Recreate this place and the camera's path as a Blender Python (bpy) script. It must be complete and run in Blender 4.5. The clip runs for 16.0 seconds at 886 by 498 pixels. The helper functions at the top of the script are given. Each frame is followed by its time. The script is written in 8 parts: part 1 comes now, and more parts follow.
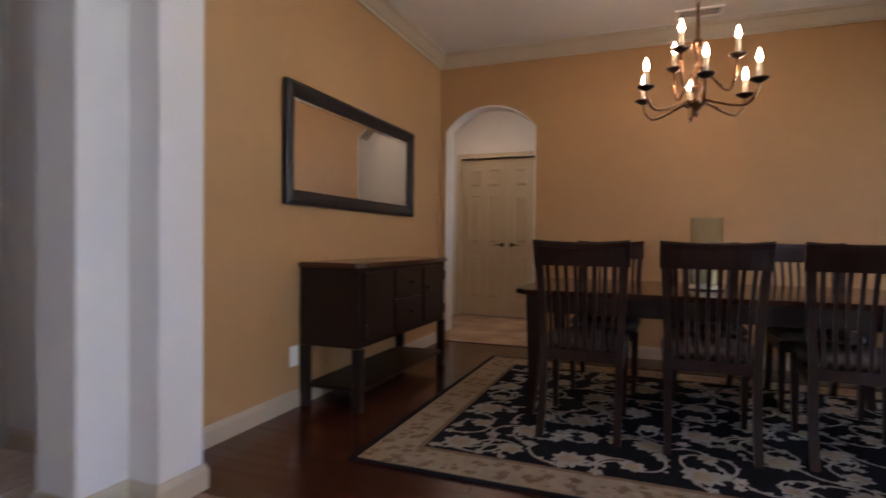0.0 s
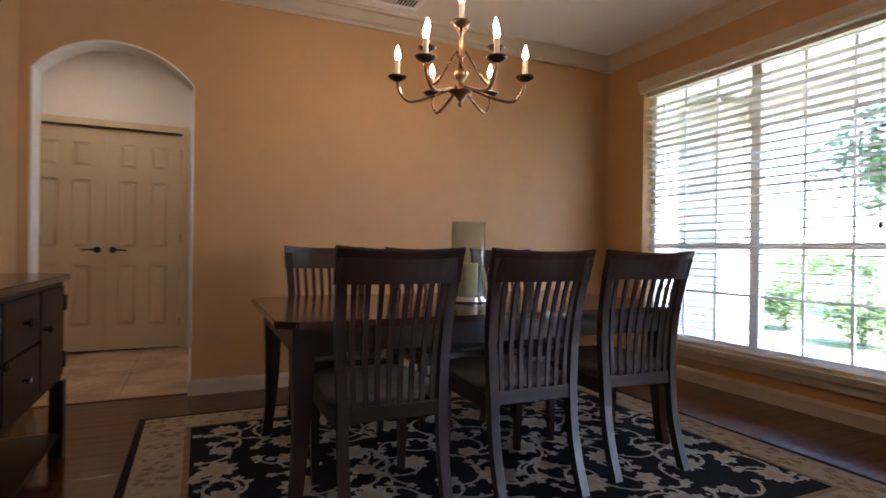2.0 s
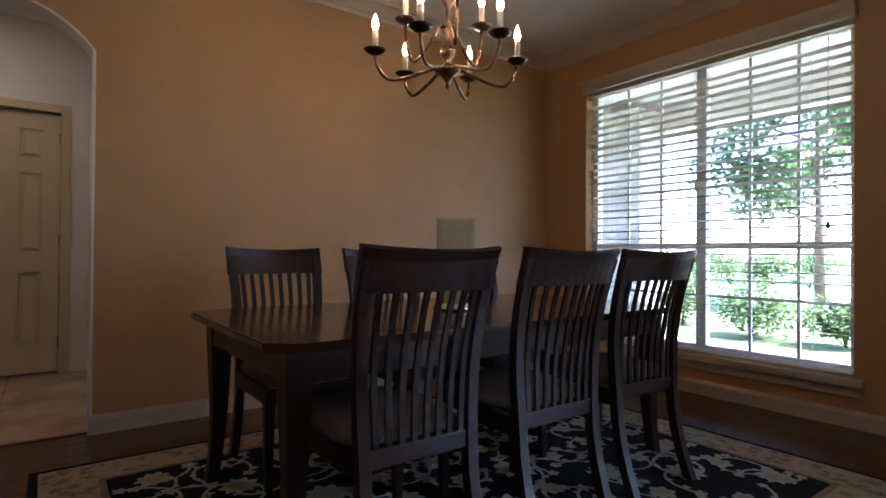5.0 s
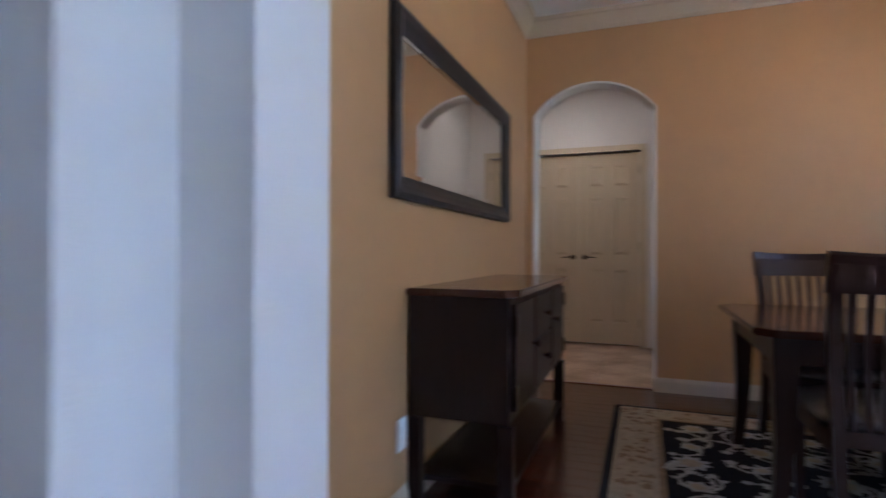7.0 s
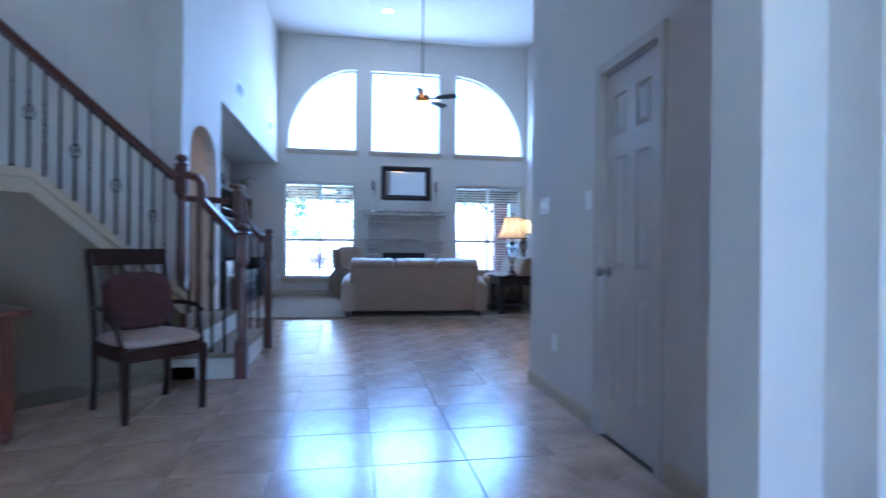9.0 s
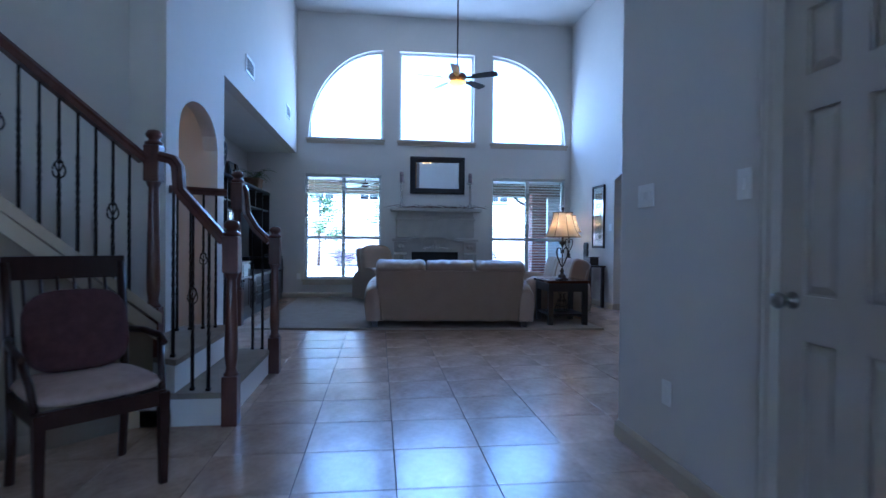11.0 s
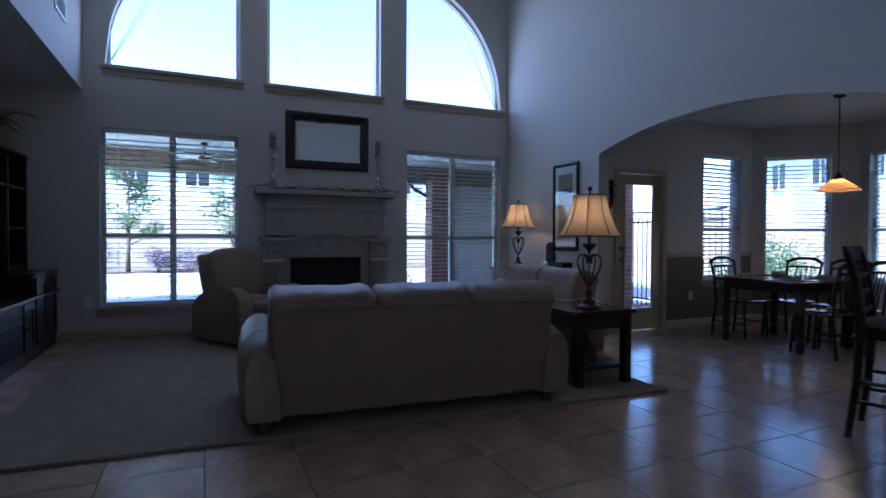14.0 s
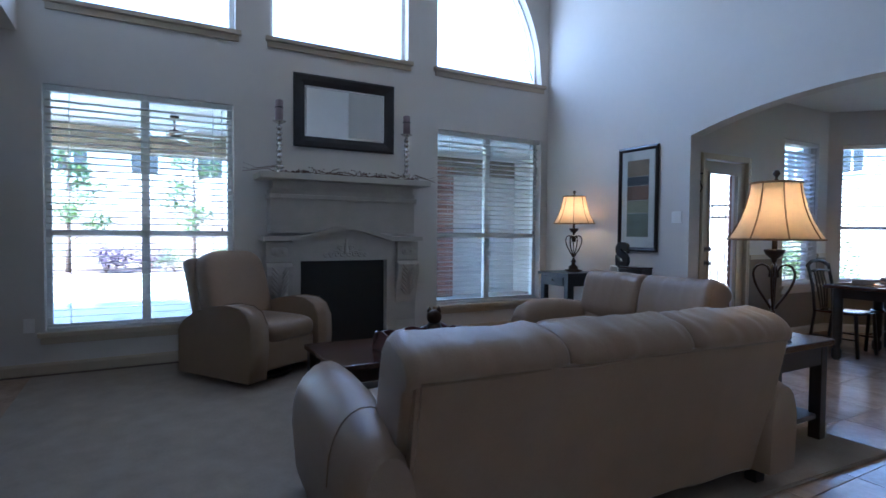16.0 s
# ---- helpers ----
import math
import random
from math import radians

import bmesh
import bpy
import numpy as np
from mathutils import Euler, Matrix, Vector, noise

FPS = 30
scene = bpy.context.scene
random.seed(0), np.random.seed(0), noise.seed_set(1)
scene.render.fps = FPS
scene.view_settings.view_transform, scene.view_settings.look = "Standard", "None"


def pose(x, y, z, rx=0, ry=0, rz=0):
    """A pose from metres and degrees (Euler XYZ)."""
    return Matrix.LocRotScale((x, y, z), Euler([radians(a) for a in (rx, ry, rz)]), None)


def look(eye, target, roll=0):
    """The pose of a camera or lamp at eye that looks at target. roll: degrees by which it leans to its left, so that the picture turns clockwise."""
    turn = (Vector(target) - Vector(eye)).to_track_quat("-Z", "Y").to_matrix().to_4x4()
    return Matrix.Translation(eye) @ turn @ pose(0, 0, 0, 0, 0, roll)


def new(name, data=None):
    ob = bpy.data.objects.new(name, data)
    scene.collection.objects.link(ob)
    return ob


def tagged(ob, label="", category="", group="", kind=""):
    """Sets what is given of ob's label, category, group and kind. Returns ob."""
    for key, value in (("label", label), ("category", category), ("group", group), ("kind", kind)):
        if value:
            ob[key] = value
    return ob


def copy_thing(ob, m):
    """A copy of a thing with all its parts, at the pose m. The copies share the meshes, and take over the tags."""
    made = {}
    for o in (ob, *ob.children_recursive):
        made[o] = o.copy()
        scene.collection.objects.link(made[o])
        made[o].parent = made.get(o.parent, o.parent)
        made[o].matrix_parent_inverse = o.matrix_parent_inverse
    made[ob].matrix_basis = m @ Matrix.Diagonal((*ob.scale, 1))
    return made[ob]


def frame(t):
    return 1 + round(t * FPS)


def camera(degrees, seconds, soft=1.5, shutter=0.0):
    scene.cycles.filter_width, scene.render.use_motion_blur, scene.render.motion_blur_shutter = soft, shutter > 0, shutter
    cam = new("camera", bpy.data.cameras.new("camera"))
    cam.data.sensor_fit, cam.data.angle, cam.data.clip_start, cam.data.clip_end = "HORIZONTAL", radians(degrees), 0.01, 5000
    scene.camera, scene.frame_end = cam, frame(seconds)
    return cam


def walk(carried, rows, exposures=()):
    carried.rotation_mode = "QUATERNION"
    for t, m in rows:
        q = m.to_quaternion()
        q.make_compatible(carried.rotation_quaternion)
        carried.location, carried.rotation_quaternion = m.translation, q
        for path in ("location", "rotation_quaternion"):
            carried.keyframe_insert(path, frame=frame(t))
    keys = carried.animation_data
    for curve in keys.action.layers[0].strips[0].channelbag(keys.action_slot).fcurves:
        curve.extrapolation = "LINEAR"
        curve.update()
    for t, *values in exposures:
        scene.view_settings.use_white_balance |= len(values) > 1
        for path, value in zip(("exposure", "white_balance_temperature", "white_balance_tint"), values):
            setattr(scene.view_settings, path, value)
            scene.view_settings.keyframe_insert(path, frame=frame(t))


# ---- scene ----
cam = camera(79.3, 16.0, 1.5, 0.5)
PATH = [
    (0, (0.367, 0.424, 0.978), (-0.363, 2.286, 0.946), 0.6),
    (0.5, (0.139, 0.743, 0.926), (-0.17, 2.719, 0.922), 1.6),
    (1, (-0.163, 0.919, 0.981), (0.04, 2.909, 0.955), 1.2),
    (1.5, (-0.32, 1.14, 0.945), (0.192, 3.073, 0.952), 0.8),
    (2, (-0.594, 1.375, 0.981), (0.238, 3.193, 0.981), 0.8),
    (2.5, (-0.749, 1.651, 0.987), (0.341, 3.328, 0.993), 0.8),
    (3, (-0.791, 1.946, 0.97), (0.472, 3.497, 0.979), 1.0),
    (5.5, (-0.847, 1.828, 0.966), (0.269, 3.488, 0.989), -0.1),
    (6, (-0.927, 1.586, 0.983), (-0.195, 3.447, 0.998), -0.2),
    (6.5, (-0.824, 1.447, 0.979), (-0.857, 3.447, 0.995), -0.4),
    (7, (-0.711, 1.168, 0.981), (-1.414, 3.04, 0.992), 0.2),
    (7.5, (-0.522, 0.906, 0.962), (-1.756, 2.479, 1.001), 0.1),
    (8, (-0.389, 0.792, 0.966), (-2.017, 1.955, 0.994), 0.4),
    (8.5, (-0.193, 0.679, 1.074), (-2.051, 1.419, 1.063), -0.2),
    (9, (-0.184, 0.583, 1.058), (-2.155, 0.919, 1.052), 0.5),
    (9.2, (-0.179, 0.57, 1.059), (-2.165, 0.798, 1.053), 0.6),
    (11.5, (-1.912, 0.607, 1.139), (-3.896, 0.859, 1.102), 0.6),
    (12, (-2.548, 0.57, 1.158), (-4.503, 0.992, 1.119), 0.2),
    (12.5, (-3.128, 0.475, 1.145), (-5.051, 1.023, 1.113), 0.3),
    (13, (-3.691, 0.38, 1.182), (-5.561, 1.087, 1.139), 0.2),
    (13.5, (-4.281, 0.275, 1.151), (-6.127, 1.042, 1.116), 0.2),
    (14, (-4.906, 0.218, 1.183), (-6.73, 1.038, 1.145), 0.3),
    (14.5, (-5.44, 0.155, 1.196), (-7.258, 0.988, 1.156), 0.3),
    (15, (-5.94, 0.088, 1.179), (-7.749, 0.941, 1.14), 0.3),
    (15.5, (-6.368, -0.016, 1.169), (-8.163, 0.866, 1.133), 0.3),
    (16, (-6.615, -0.15, 1.235), (-8.357, 0.832, 1.173), 0.5),
]
SKY, SUN = 0.15, 5.0
EXPOSURES = [(0, 4.1, 5650, 24), (1.5, 4.65, 5600, 21), (3, 3.95, 5400, 19), (5.5, 3.75, 5100, 18), (6.5, 3.9, 4800, 18), (7.2, 4.55, 4450, 17), (8, 4.75, 4050, 10), (9.2, 4.55, 4120, 11), (11.4, 3.65, 4130, 11), (12.5, 3.2, 4220, 12), (14, 2.45, 4550, 17), (14.6, 2.25, 4650, 18), (15, 2.4, 4650, 15), (15.5, 3.15, 4650, 12), (16, 3.65, 4750, 12)]
walk(cam, [(t, look(eye, target, roll)) for t, eye, target, roll in PATH], EXPOSURES)

# ---- world, sun, lamps of the sky ----
world = bpy.data.worlds.new("World")
scene.world = world
world.use_nodes = True
wn, wl = world.node_tree.nodes, world.node_tree.links
sky = wn.new("ShaderNodeTexSky")
sky.sky_type = "NISHITA"
sky.sun_disc = False
sky.sun_elevation = radians(58)
sky.sun_rotation = radians(150)
bg = wn["Background"]
bg.inputs["Strength"].default_value = SKY
wl.new(sky.outputs[0], bg.inputs["Color"])
sun = new("sun", bpy.data.lights.new("sun", "SUN"))
sun.data.energy, sun.data.angle, sun.data.color = SUN, radians(0.6), (1.0, 0.95, 0.86)
# the light comes from the south-south-east, high
sun.matrix_world = look((0, 0, 0), (-math.sin(radians(150)) * math.cos(radians(58)), -math.cos(radians(150)) * math.cos(radians(58)), -math.sin(radians(58))))


def sky_lamp(x, y0, y1, z0, z1, turn, power, color):
    """An area lamp added in one window's opening, on top of the sky's light."""
    a = bpy.data.lights.new("sky_lamp", "AREA")
    a.shape, a.size, a.size_y, a.energy, a.color = "RECTANGLE", y1 - y0, z1 - z0, power, color
    ob = new("sky_lamp", a)
    ob.matrix_world = look((x, (y0 + y1) / 2, (z0 + z1) / 2), (x + turn, (y0 + y1) / 2, (z0 + z1) / 2))


SKY_BLUE = (0.86, 0.93, 1.0)
sky_lamp(-12.33, -0.83, 0.68, 3.17, 5.0, 1, 2.1, SKY_BLUE)
sky_lamp(-12.33, 0.97, 2.54, 3.17, 5.0, 1, 3.2, SKY_BLUE)
sky_lamp(-12.33, 2.88, 4.49, 3.17, 5.0, 1, 2.1, SKY_BLUE)
# added lamp in the unseen foyer window, brightens hall and pilaster
sky_lamp(2.95, -0.75, 0.85, 0.35, 3.10, -1, 1.6, (1.0, 0.95, 0.92))


# ---- materials ----
def mat(name, color, rough=0.5, metal=0.0, var=0.12, scale=8.0, bump=0.0, bscale=60.0, spec=0.5, stretch=(1, 1, 1), coat=0.0, rand=0.0, tint=None):
    m = bpy.data.materials.new(name)
    m.use_nodes = True
    n, l = m.node_tree.nodes, m.node_tree.links
    p = n["Principled BSDF"]
    p.inputs["Roughness"].default_value = rough
    p.inputs["Metallic"].default_value = metal
    p.inputs["Specular IOR Level"].default_value = spec
    p.inputs["Coat Weight"].default_value = coat
    p.inputs["Coat Roughness"].default_value = 0.12
    tc = n.new("ShaderNodeTexCoord")
    mp = n.new("ShaderNodeMapping")
    mp.inputs["Scale"].default_value = stretch
    l.new(tc.outputs["Object"], mp.inputs[0])
    big = n.new("ShaderNodeTexNoise")
    big.inputs["Scale"].default_value = scale
    big.inputs["Detail"].default_value = 5
    fine = n.new("ShaderNodeTexNoise")
    fine.inputs["Scale"].default_value = scale * 9
    fine.inputs["Detail"].default_value = 3
    l.new(mp.outputs[0], big.inputs["Vector"])
    l.new(mp.outputs[0], fine.inputs["Vector"])
    mix = n.new("ShaderNodeMath")
    mix.operation = "MULTIPLY_ADD"
    mix.inputs[1].default_value = 0.35
    l.new(fine.outputs["Fac"], mix.inputs[0])
    l.new(big.outputs["Fac"], mix.inputs[2])
    ramp = n.new("ShaderNodeValToRGB")
    c = Vector(color)
    t = Vector(tint) if tint else c
    lo, hi = c * (1 - var), t * (1 + var)
    ramp.color_ramp.elements[0].position, ramp.color_ramp.elements[1].position = 0.42, 0.92
    ramp.color_ramp.elements[0].color = (*lo, 1)
    ramp.color_ramp.elements[1].color = (*hi, 1)
    l.new(mix.outputs[0], ramp.inputs[0])
    out = ramp.outputs[0]
    if rand:
        oi = n.new("ShaderNodeObjectInfo")
        hs = n.new("ShaderNodeHueSaturation")
        mr = n.new("ShaderNodeMapRange")
        mr.inputs["To Min"].default_value, mr.inputs["To Max"].default_value = 1 - rand, 1 + rand
        l.new(oi.outputs["Random"], mr.inputs[0])
        l.new(mr.outputs[0], hs.inputs["Value"])
        l.new(out, hs.inputs["Color"])
        out = hs.outputs[0]
    l.new(out, p.inputs["Base Color"])
    rr = n.new("ShaderNodeMapRange")
    rr.inputs["To Min"].default_value, rr.inputs["To Max"].default_value = max(0.02, rough * 0.85), min(1, rough * 1.15)
    l.new(big.outputs["Fac"], rr.inputs[0])
    l.new(rr.outputs[0], p.inputs["Roughness"])
    if bump:
        b = n.new("ShaderNodeTexNoise")
        b.inputs["Scale"].default_value = bscale
        b.inputs["Detail"].default_value = 4
        l.new(mp.outputs[0], b.inputs["Vector"])
        bn = n.new("ShaderNodeBump")
        bn.inputs["Strength"].default_value = bump
        bn.inputs["Distance"].default_value = 0.01
        l.new(b.outputs["Fac"], bn.inputs["Height"])
        l.new(bn.outputs[0], p.inputs["Normal"])
    return m


def glow(name, color, strength):
    m = bpy.data.materials.new(name)
    m.use_nodes = True
    p = m.node_tree.nodes["Principled BSDF"]
    p.inputs["Base Color"].default_value = (*color, 1)
    p.inputs["Emission Color"].default_value = (*color, 1)
    p.inputs["Emission Strength"].default_value = strength
    return m


def thin_glass(name, color):
    """Clear thin glass: straight through, with a gloss on top."""
    m = bpy.data.materials.new(name)
    m.use_nodes = True
    nt = m.node_tree
    nt.nodes.clear()
    out = nt.nodes.new("ShaderNodeOutputMaterial")
    mx = nt.nodes.new("ShaderNodeMixShader")
    lw = nt.nodes.new("ShaderNodeLayerWeight")
    lw.inputs["Blend"].default_value = 0.5
    po = nt.nodes.new("ShaderNodeMath")
    po.operation = "POWER"
    po.inputs[1].default_value = 4.0
    fr = nt.nodes.new("ShaderNodeMath")
    fr.operation = "MULTIPLY_ADD"
    fr.inputs[1].default_value = 0.55
    fr.inputs[2].default_value = 0.05
    nt.links.new(lw.outputs["Facing"], po.inputs[0])
    nt.links.new(po.outputs[0], fr.inputs[0])
    tr = nt.nodes.new("ShaderNodeBsdfTransparent")
    tr.inputs["Color"].default_value = (*color, 1)
    gl = nt.nodes.new("ShaderNodeBsdfGlossy")
    gl.inputs["Roughness"].default_value = 0.02
    nt.links.new(fr.outputs[0], mx.inputs[0])
    nt.links.new(tr.outputs[0], mx.inputs[1])
    nt.links.new(gl.outputs[0], mx.inputs[2])
    nt.links.new(mx.outputs[0], out.inputs[0])
    return m


def glassy(name, color=(1, 1, 1), rough=0.0):
    m = bpy.data.materials.new(name)
    m.use_nodes = True
    p = m.node_tree.nodes["Principled BSDF"]
    p.inputs["Base Color"].default_value = (*color, 1)
    p.inputs["Roughness"].default_value = rough
    p.inputs["IOR"].default_value = 1.45
    p.inputs["Transmission Weight"].default_value = 1.0
    return m


def shade_cloth(name, color):
    """Lampshade fabric that lets the bulb's light through."""
    m = mat(name, color, 0.8, var=0.1, scale=30)
    n, l = m.node_tree.nodes, m.node_tree.links
    p = n["Principled BSDF"]
    tr = n.new("ShaderNodeBsdfTranslucent")
    tr.inputs["Color"].default_value = (*color, 1)
    mx = n.new("ShaderNodeMixShader")
    mx.inputs[0].default_value = 0.55
    l.new(p.outputs[0], mx.inputs[1])
    l.new(tr.outputs[0], mx.inputs[2])
    l.new(mx.outputs[0], n["Material Output"].inputs["Surface"])
    return m


M_BLIND = shade_cloth("blind_slat_white", (0.82, 0.80, 0.76))
M_WALL = mat("wall_paint_grey_beige", (0.64, 0.605, 0.56), 0.75, var=0.03, scale=1.5, bump=0.12, bscale=140)
M_DINING = mat("wall_paint_golden_tan", (0.45, 0.262, 0.108), 0.5, var=0.07, scale=1.2, bump=0.12, bscale=140)
M_TAUPE = mat("wall_paint_taupe", (0.20, 0.155, 0.105), 0.7, var=0.05, scale=1.5, bump=0.12, bscale=140)
M_WHITEWALL = mat("wall_paint_off_white", (0.70, 0.67, 0.63), 0.7, var=0.03, scale=1.5, bump=0.1, bscale=140)
M_CEIL = mat("ceiling_paint", (0.72, 0.70, 0.66), 0.85, var=0.03, scale=2, bump=0.2, bscale=90)
M_TRIM = mat("trim_paint_cream", (0.48, 0.40, 0.29), 0.4, var=0.03, scale=3)
M_DOOR = mat("door_paint_cream", (0.56, 0.47, 0.32), 0.38, var=0.04, scale=3)
M_PDOOR = mat("door_paint_taupe_white", (0.50, 0.46, 0.41), 0.38, var=0.04, scale=3)
M_WHITE = mat("white_vinyl", (0.78, 0.78, 0.76), 0.4, var=0.02, scale=5)

M_TILE = mat("floor_tile_beige", (0.40, 0.275, 0.185), 0.22, var=0.22, scale=3.0, bump=0.08, bscale=25, rand=0.07, tint=(0.50, 0.36, 0.26), coat=0.15)
M_GROUT = mat("grout_brown", (0.10, 0.072, 0.052), 0.8, var=0.15, scale=12)
M_PLANK = mat("dark_cherry_floorboard", (0.075, 0.022, 0.012), 0.22, var=0.4, scale=2.5, stretch=(1, 10, 1), rand=0.25, coat=0.3, bump=0.04, bscale=30)
M_WOOD = mat("espresso_stained_wood", (0.023, 0.0088, 0.006), 0.36, var=0.18, scale=4, stretch=(9, 9, 1), spec=0.35)
M_SIDEWOOD = mat("dark_sideboard_wood", (0.016, 0.008, 0.006), 0.4, var=0.25, scale=4, stretch=(9, 9, 1), spec=0.3)
M_WOODTOP = mat("espresso_tabletop_wood", (0.055, 0.020, 0.012), 0.18, var=0.22, scale=3, stretch=(1, 12, 1), coat=0.3)
M_BLACKWOOD = mat("black_brown_wood", (0.018, 0.012, 0.010), 0.35, var=0.3, scale=4, stretch=(5, 5, 1))
M_CHERRY = mat("red_cherry_wood", (0.11, 0.032, 0.018), 0.3, var=0.3, scale=3, stretch=(6, 6, 1), coat=0.2)
M_RAIL = mat("red_brown_rail_wood", (0.085, 0.028, 0.018), 0.3, var=0.3, scale=4, stretch=(5, 5, 1), coat=0.2)
M_IRON = mat("wrought_iron_black", (0.02, 0.018, 0.017), 0.45, metal=0.6, var=0.2, scale=20, bump=0.1, bscale=80)
M_BRONZE = mat("bronze_metal", (0.22, 0.13, 0.075), 0.28, metal=1.0, var=0.25, scale=15)
M_DARKMETAL = mat("dark_bronze_metal", (0.06, 0.042, 0.032), 0.35, metal=0.9, var=0.2, scale=15)
M_SILVER = mat("silver_metal", (0.62, 0.60, 0.57), 0.18, metal=1.0, var=0.08, scale=15)
M_NICKEL = mat("satin_nickel", (0.30, 0.28, 0.26), 0.3, metal=1.0, var=0.08, scale=15)
M_LEATHER = mat("cream_leather", (0.27, 0.188, 0.122), 0.36, var=0.08, scale=5, bump=0.25, bscale=160)
M_LEATHER_LINE = mat("cream_leather_piping", (0.21, 0.148, 0.096), 0.45, var=0.08, scale=10)
M_CARPET = mat("beige_carpet", (0.33, 0.275, 0.215), 0.95, var=0.12, scale=6, bump=0.8, bscale=260, spec=0.1)
M_SEAT = mat("seat_fabric_taupe", (0.17, 0.145, 0.13), 0.9, var=0.12, scale=30, bump=0.4, bscale=250, spec=0.15)
M_PINKSEAT = mat("seat_fabric_rose_beige", (0.40, 0.30, 0.26), 0.9, var=0.1, scale=25, bump=0.3, bscale=250, spec=0.15)
M_PLUM = mat("cushion_fabric_plum", (0.075, 0.035, 0.035), 0.9, var=0.2, scale=25, bump=0.3, bscale=200, spec=0.15)
M_STONE = mat("cast_stone", (0.47, 0.44, 0.39), 0.8, var=0.08, scale=6, bump=0.25, bscale=70)
M_BLACK = mat("firebox_black", (0.01, 0.01, 0.011), 0.6, var=0.2, scale=10)
M_SCREEN = mat("screen_black_gloss", (0.006, 0.006, 0.007), 0.06, var=0.05, scale=5)
M_GLASS = glassy("window_glass")
M_VASE = thin_glass("clear_glass", (0.90, 0.93, 0.90))
M_WAX = mat("candle_wax_cream", (0.72, 0.60, 0.38), 0.5, var=0.05, scale=10)
M_PINKWAX = mat("candle_wax_mauve", (0.26, 0.20, 0.21), 0.6, var=0.08, scale=20)
M_CANDLE = mat("candle_sleeve_ivory", (0.75, 0.68, 0.55), 0.5, var=0.04, scale=10)
M_MIRROR = mat("mirror_silver", (0.86, 0.87, 0.86), 0.015, metal=1.0, var=0.01, scale=1)
M_FRAME = mat("dark_mirror_frame", (0.012, 0.010, 0.011), 0.45, var=0.25, scale=20, bump=0.15, bscale=60)
M_BRICK = mat("brick_red_brown", (0.22, 0.105, 0.075), 0.85, var=0.3, scale=9, bump=0.4, bscale=60, rand=0.25)
M_PALEBRICK = mat("brick_pale_buff", (0.50, 0.46, 0.41), 0.85, var=0.2, scale=9, bump=0.4, bscale=60, rand=0.15)
M_MORTAR = mat("mortar_grey", (0.35, 0.32, 0.29), 0.9, var=0.15, scale=20)
M_STUCCO = mat("outside_paint_white", (0.62, 0.60, 0.56), 0.8, var=0.06, scale=3, bump=0.2, bscale=60)
M_CONC = mat("patio_concrete", (0.40, 0.38, 0.35), 0.85, var=0.12, scale=3, bump=0.2, bscale=50)
M_GRASS = mat("lawn_grass", (0.12, 0.15, 0.07), 0.95, var=0.35, scale=5, bump=0.8, bscale=90, spec=0.1)
def thin_leaf(name, color):
    """A leaf that lets part of the light through."""
    m = mat(name, color, 0.55, var=0.4, scale=9, spec=0.4)
    n, l = m.node_tree.nodes, m.node_tree.links
    tr = n.new("ShaderNodeBsdfTranslucent")
    tr.inputs["Color"].default_value = (color[0] * 1.6, color[1] * 1.5, color[2], 1)
    mx = n.new("ShaderNodeMixShader")
    mx.inputs[0].default_value = 0.4
    l.new(n["Principled BSDF"].outputs[0], mx.inputs[1])
    l.new(tr.outputs[0], mx.inputs[2])
    l.new(mx.outputs[0], n["Material Output"].inputs["Surface"])
    return m


M_LEAF = thin_leaf("leaf_green", (0.075, 0.12, 0.05))
M_BARK = mat("bark_brown", (0.12, 0.085, 0.06), 0.9, var=0.3, scale=12, bump=0.6, bscale=40)
M_FENCE = mat("cedar_fence_board", (0.34, 0.29, 0.25), 0.85, var=0.25, scale=4, stretch=(6, 6, 1), rand=0.15)
M_ROOF = mat("roof_shingle", (0.13, 0.11, 0.10), 0.9, var=0.25, scale=12, bump=0.5, bscale=40)
M_ROAD = mat("street_concrete", (0.32, 0.31, 0.29), 0.85, var=0.12, scale=2)
M_WATER = mat("pool_water", (0.30, 0.42, 0.41), 0.08, var=0.1, scale=2, bump=0.1, bscale=8)
M_DIRT = mat("bed_mulch", (0.08, 0.055, 0.04), 0.95, var=0.4, scale=20, bump=0.8, bscale=60)
M_RUGDARK = mat("rug_wool_black", (0.012, 0.013, 0.019), 0.95, var=0.3, scale=40, bump=0.5, bscale=300, spec=0.1)
M_RUGBEIGE = mat("rug_wool_beige", (0.40, 0.32, 0.22), 0.95, var=0.18, scale=25, bump=0.5, bscale=300, spec=0.1)
M_RUGTAN = mat("rug_wool_tan", (0.26, 0.18, 0.11), 0.95, var=0.2, scale=25, bump=0.5, bscale=300, spec=0.1)
M_RUGGREY = mat("rug_wool_grey_cream", (0.42, 0.39, 0.34), 0.95, var=0.18, scale=25, bump=0.5, bscale=300, spec=0.1)
M_WICKER = mat("wicker_natural", (0.26, 0.17, 0.09), 0.8, var=0.35, scale=25, bump=0.5, bscale=90)
M_TWIG = mat("dried_twig", (0.12, 0.07, 0.05), 0.85, var=0.3, scale=20)
M_PLATE = mat("switch_plate_white", (0.82, 0.81, 0.79), 0.35, var=0.02, scale=8)
M_GRANITE = mat("granite_grey", (0.24, 0.22, 0.20), 0.2, var=0.35, scale=60, coat=0.3)
M_SHADE = shade_cloth("lamp_shade_cream", (0.78, 0.62, 0.40))
M_AMBER = shade_cloth("amber_glass_shade", (0.85, 0.55, 0.22))
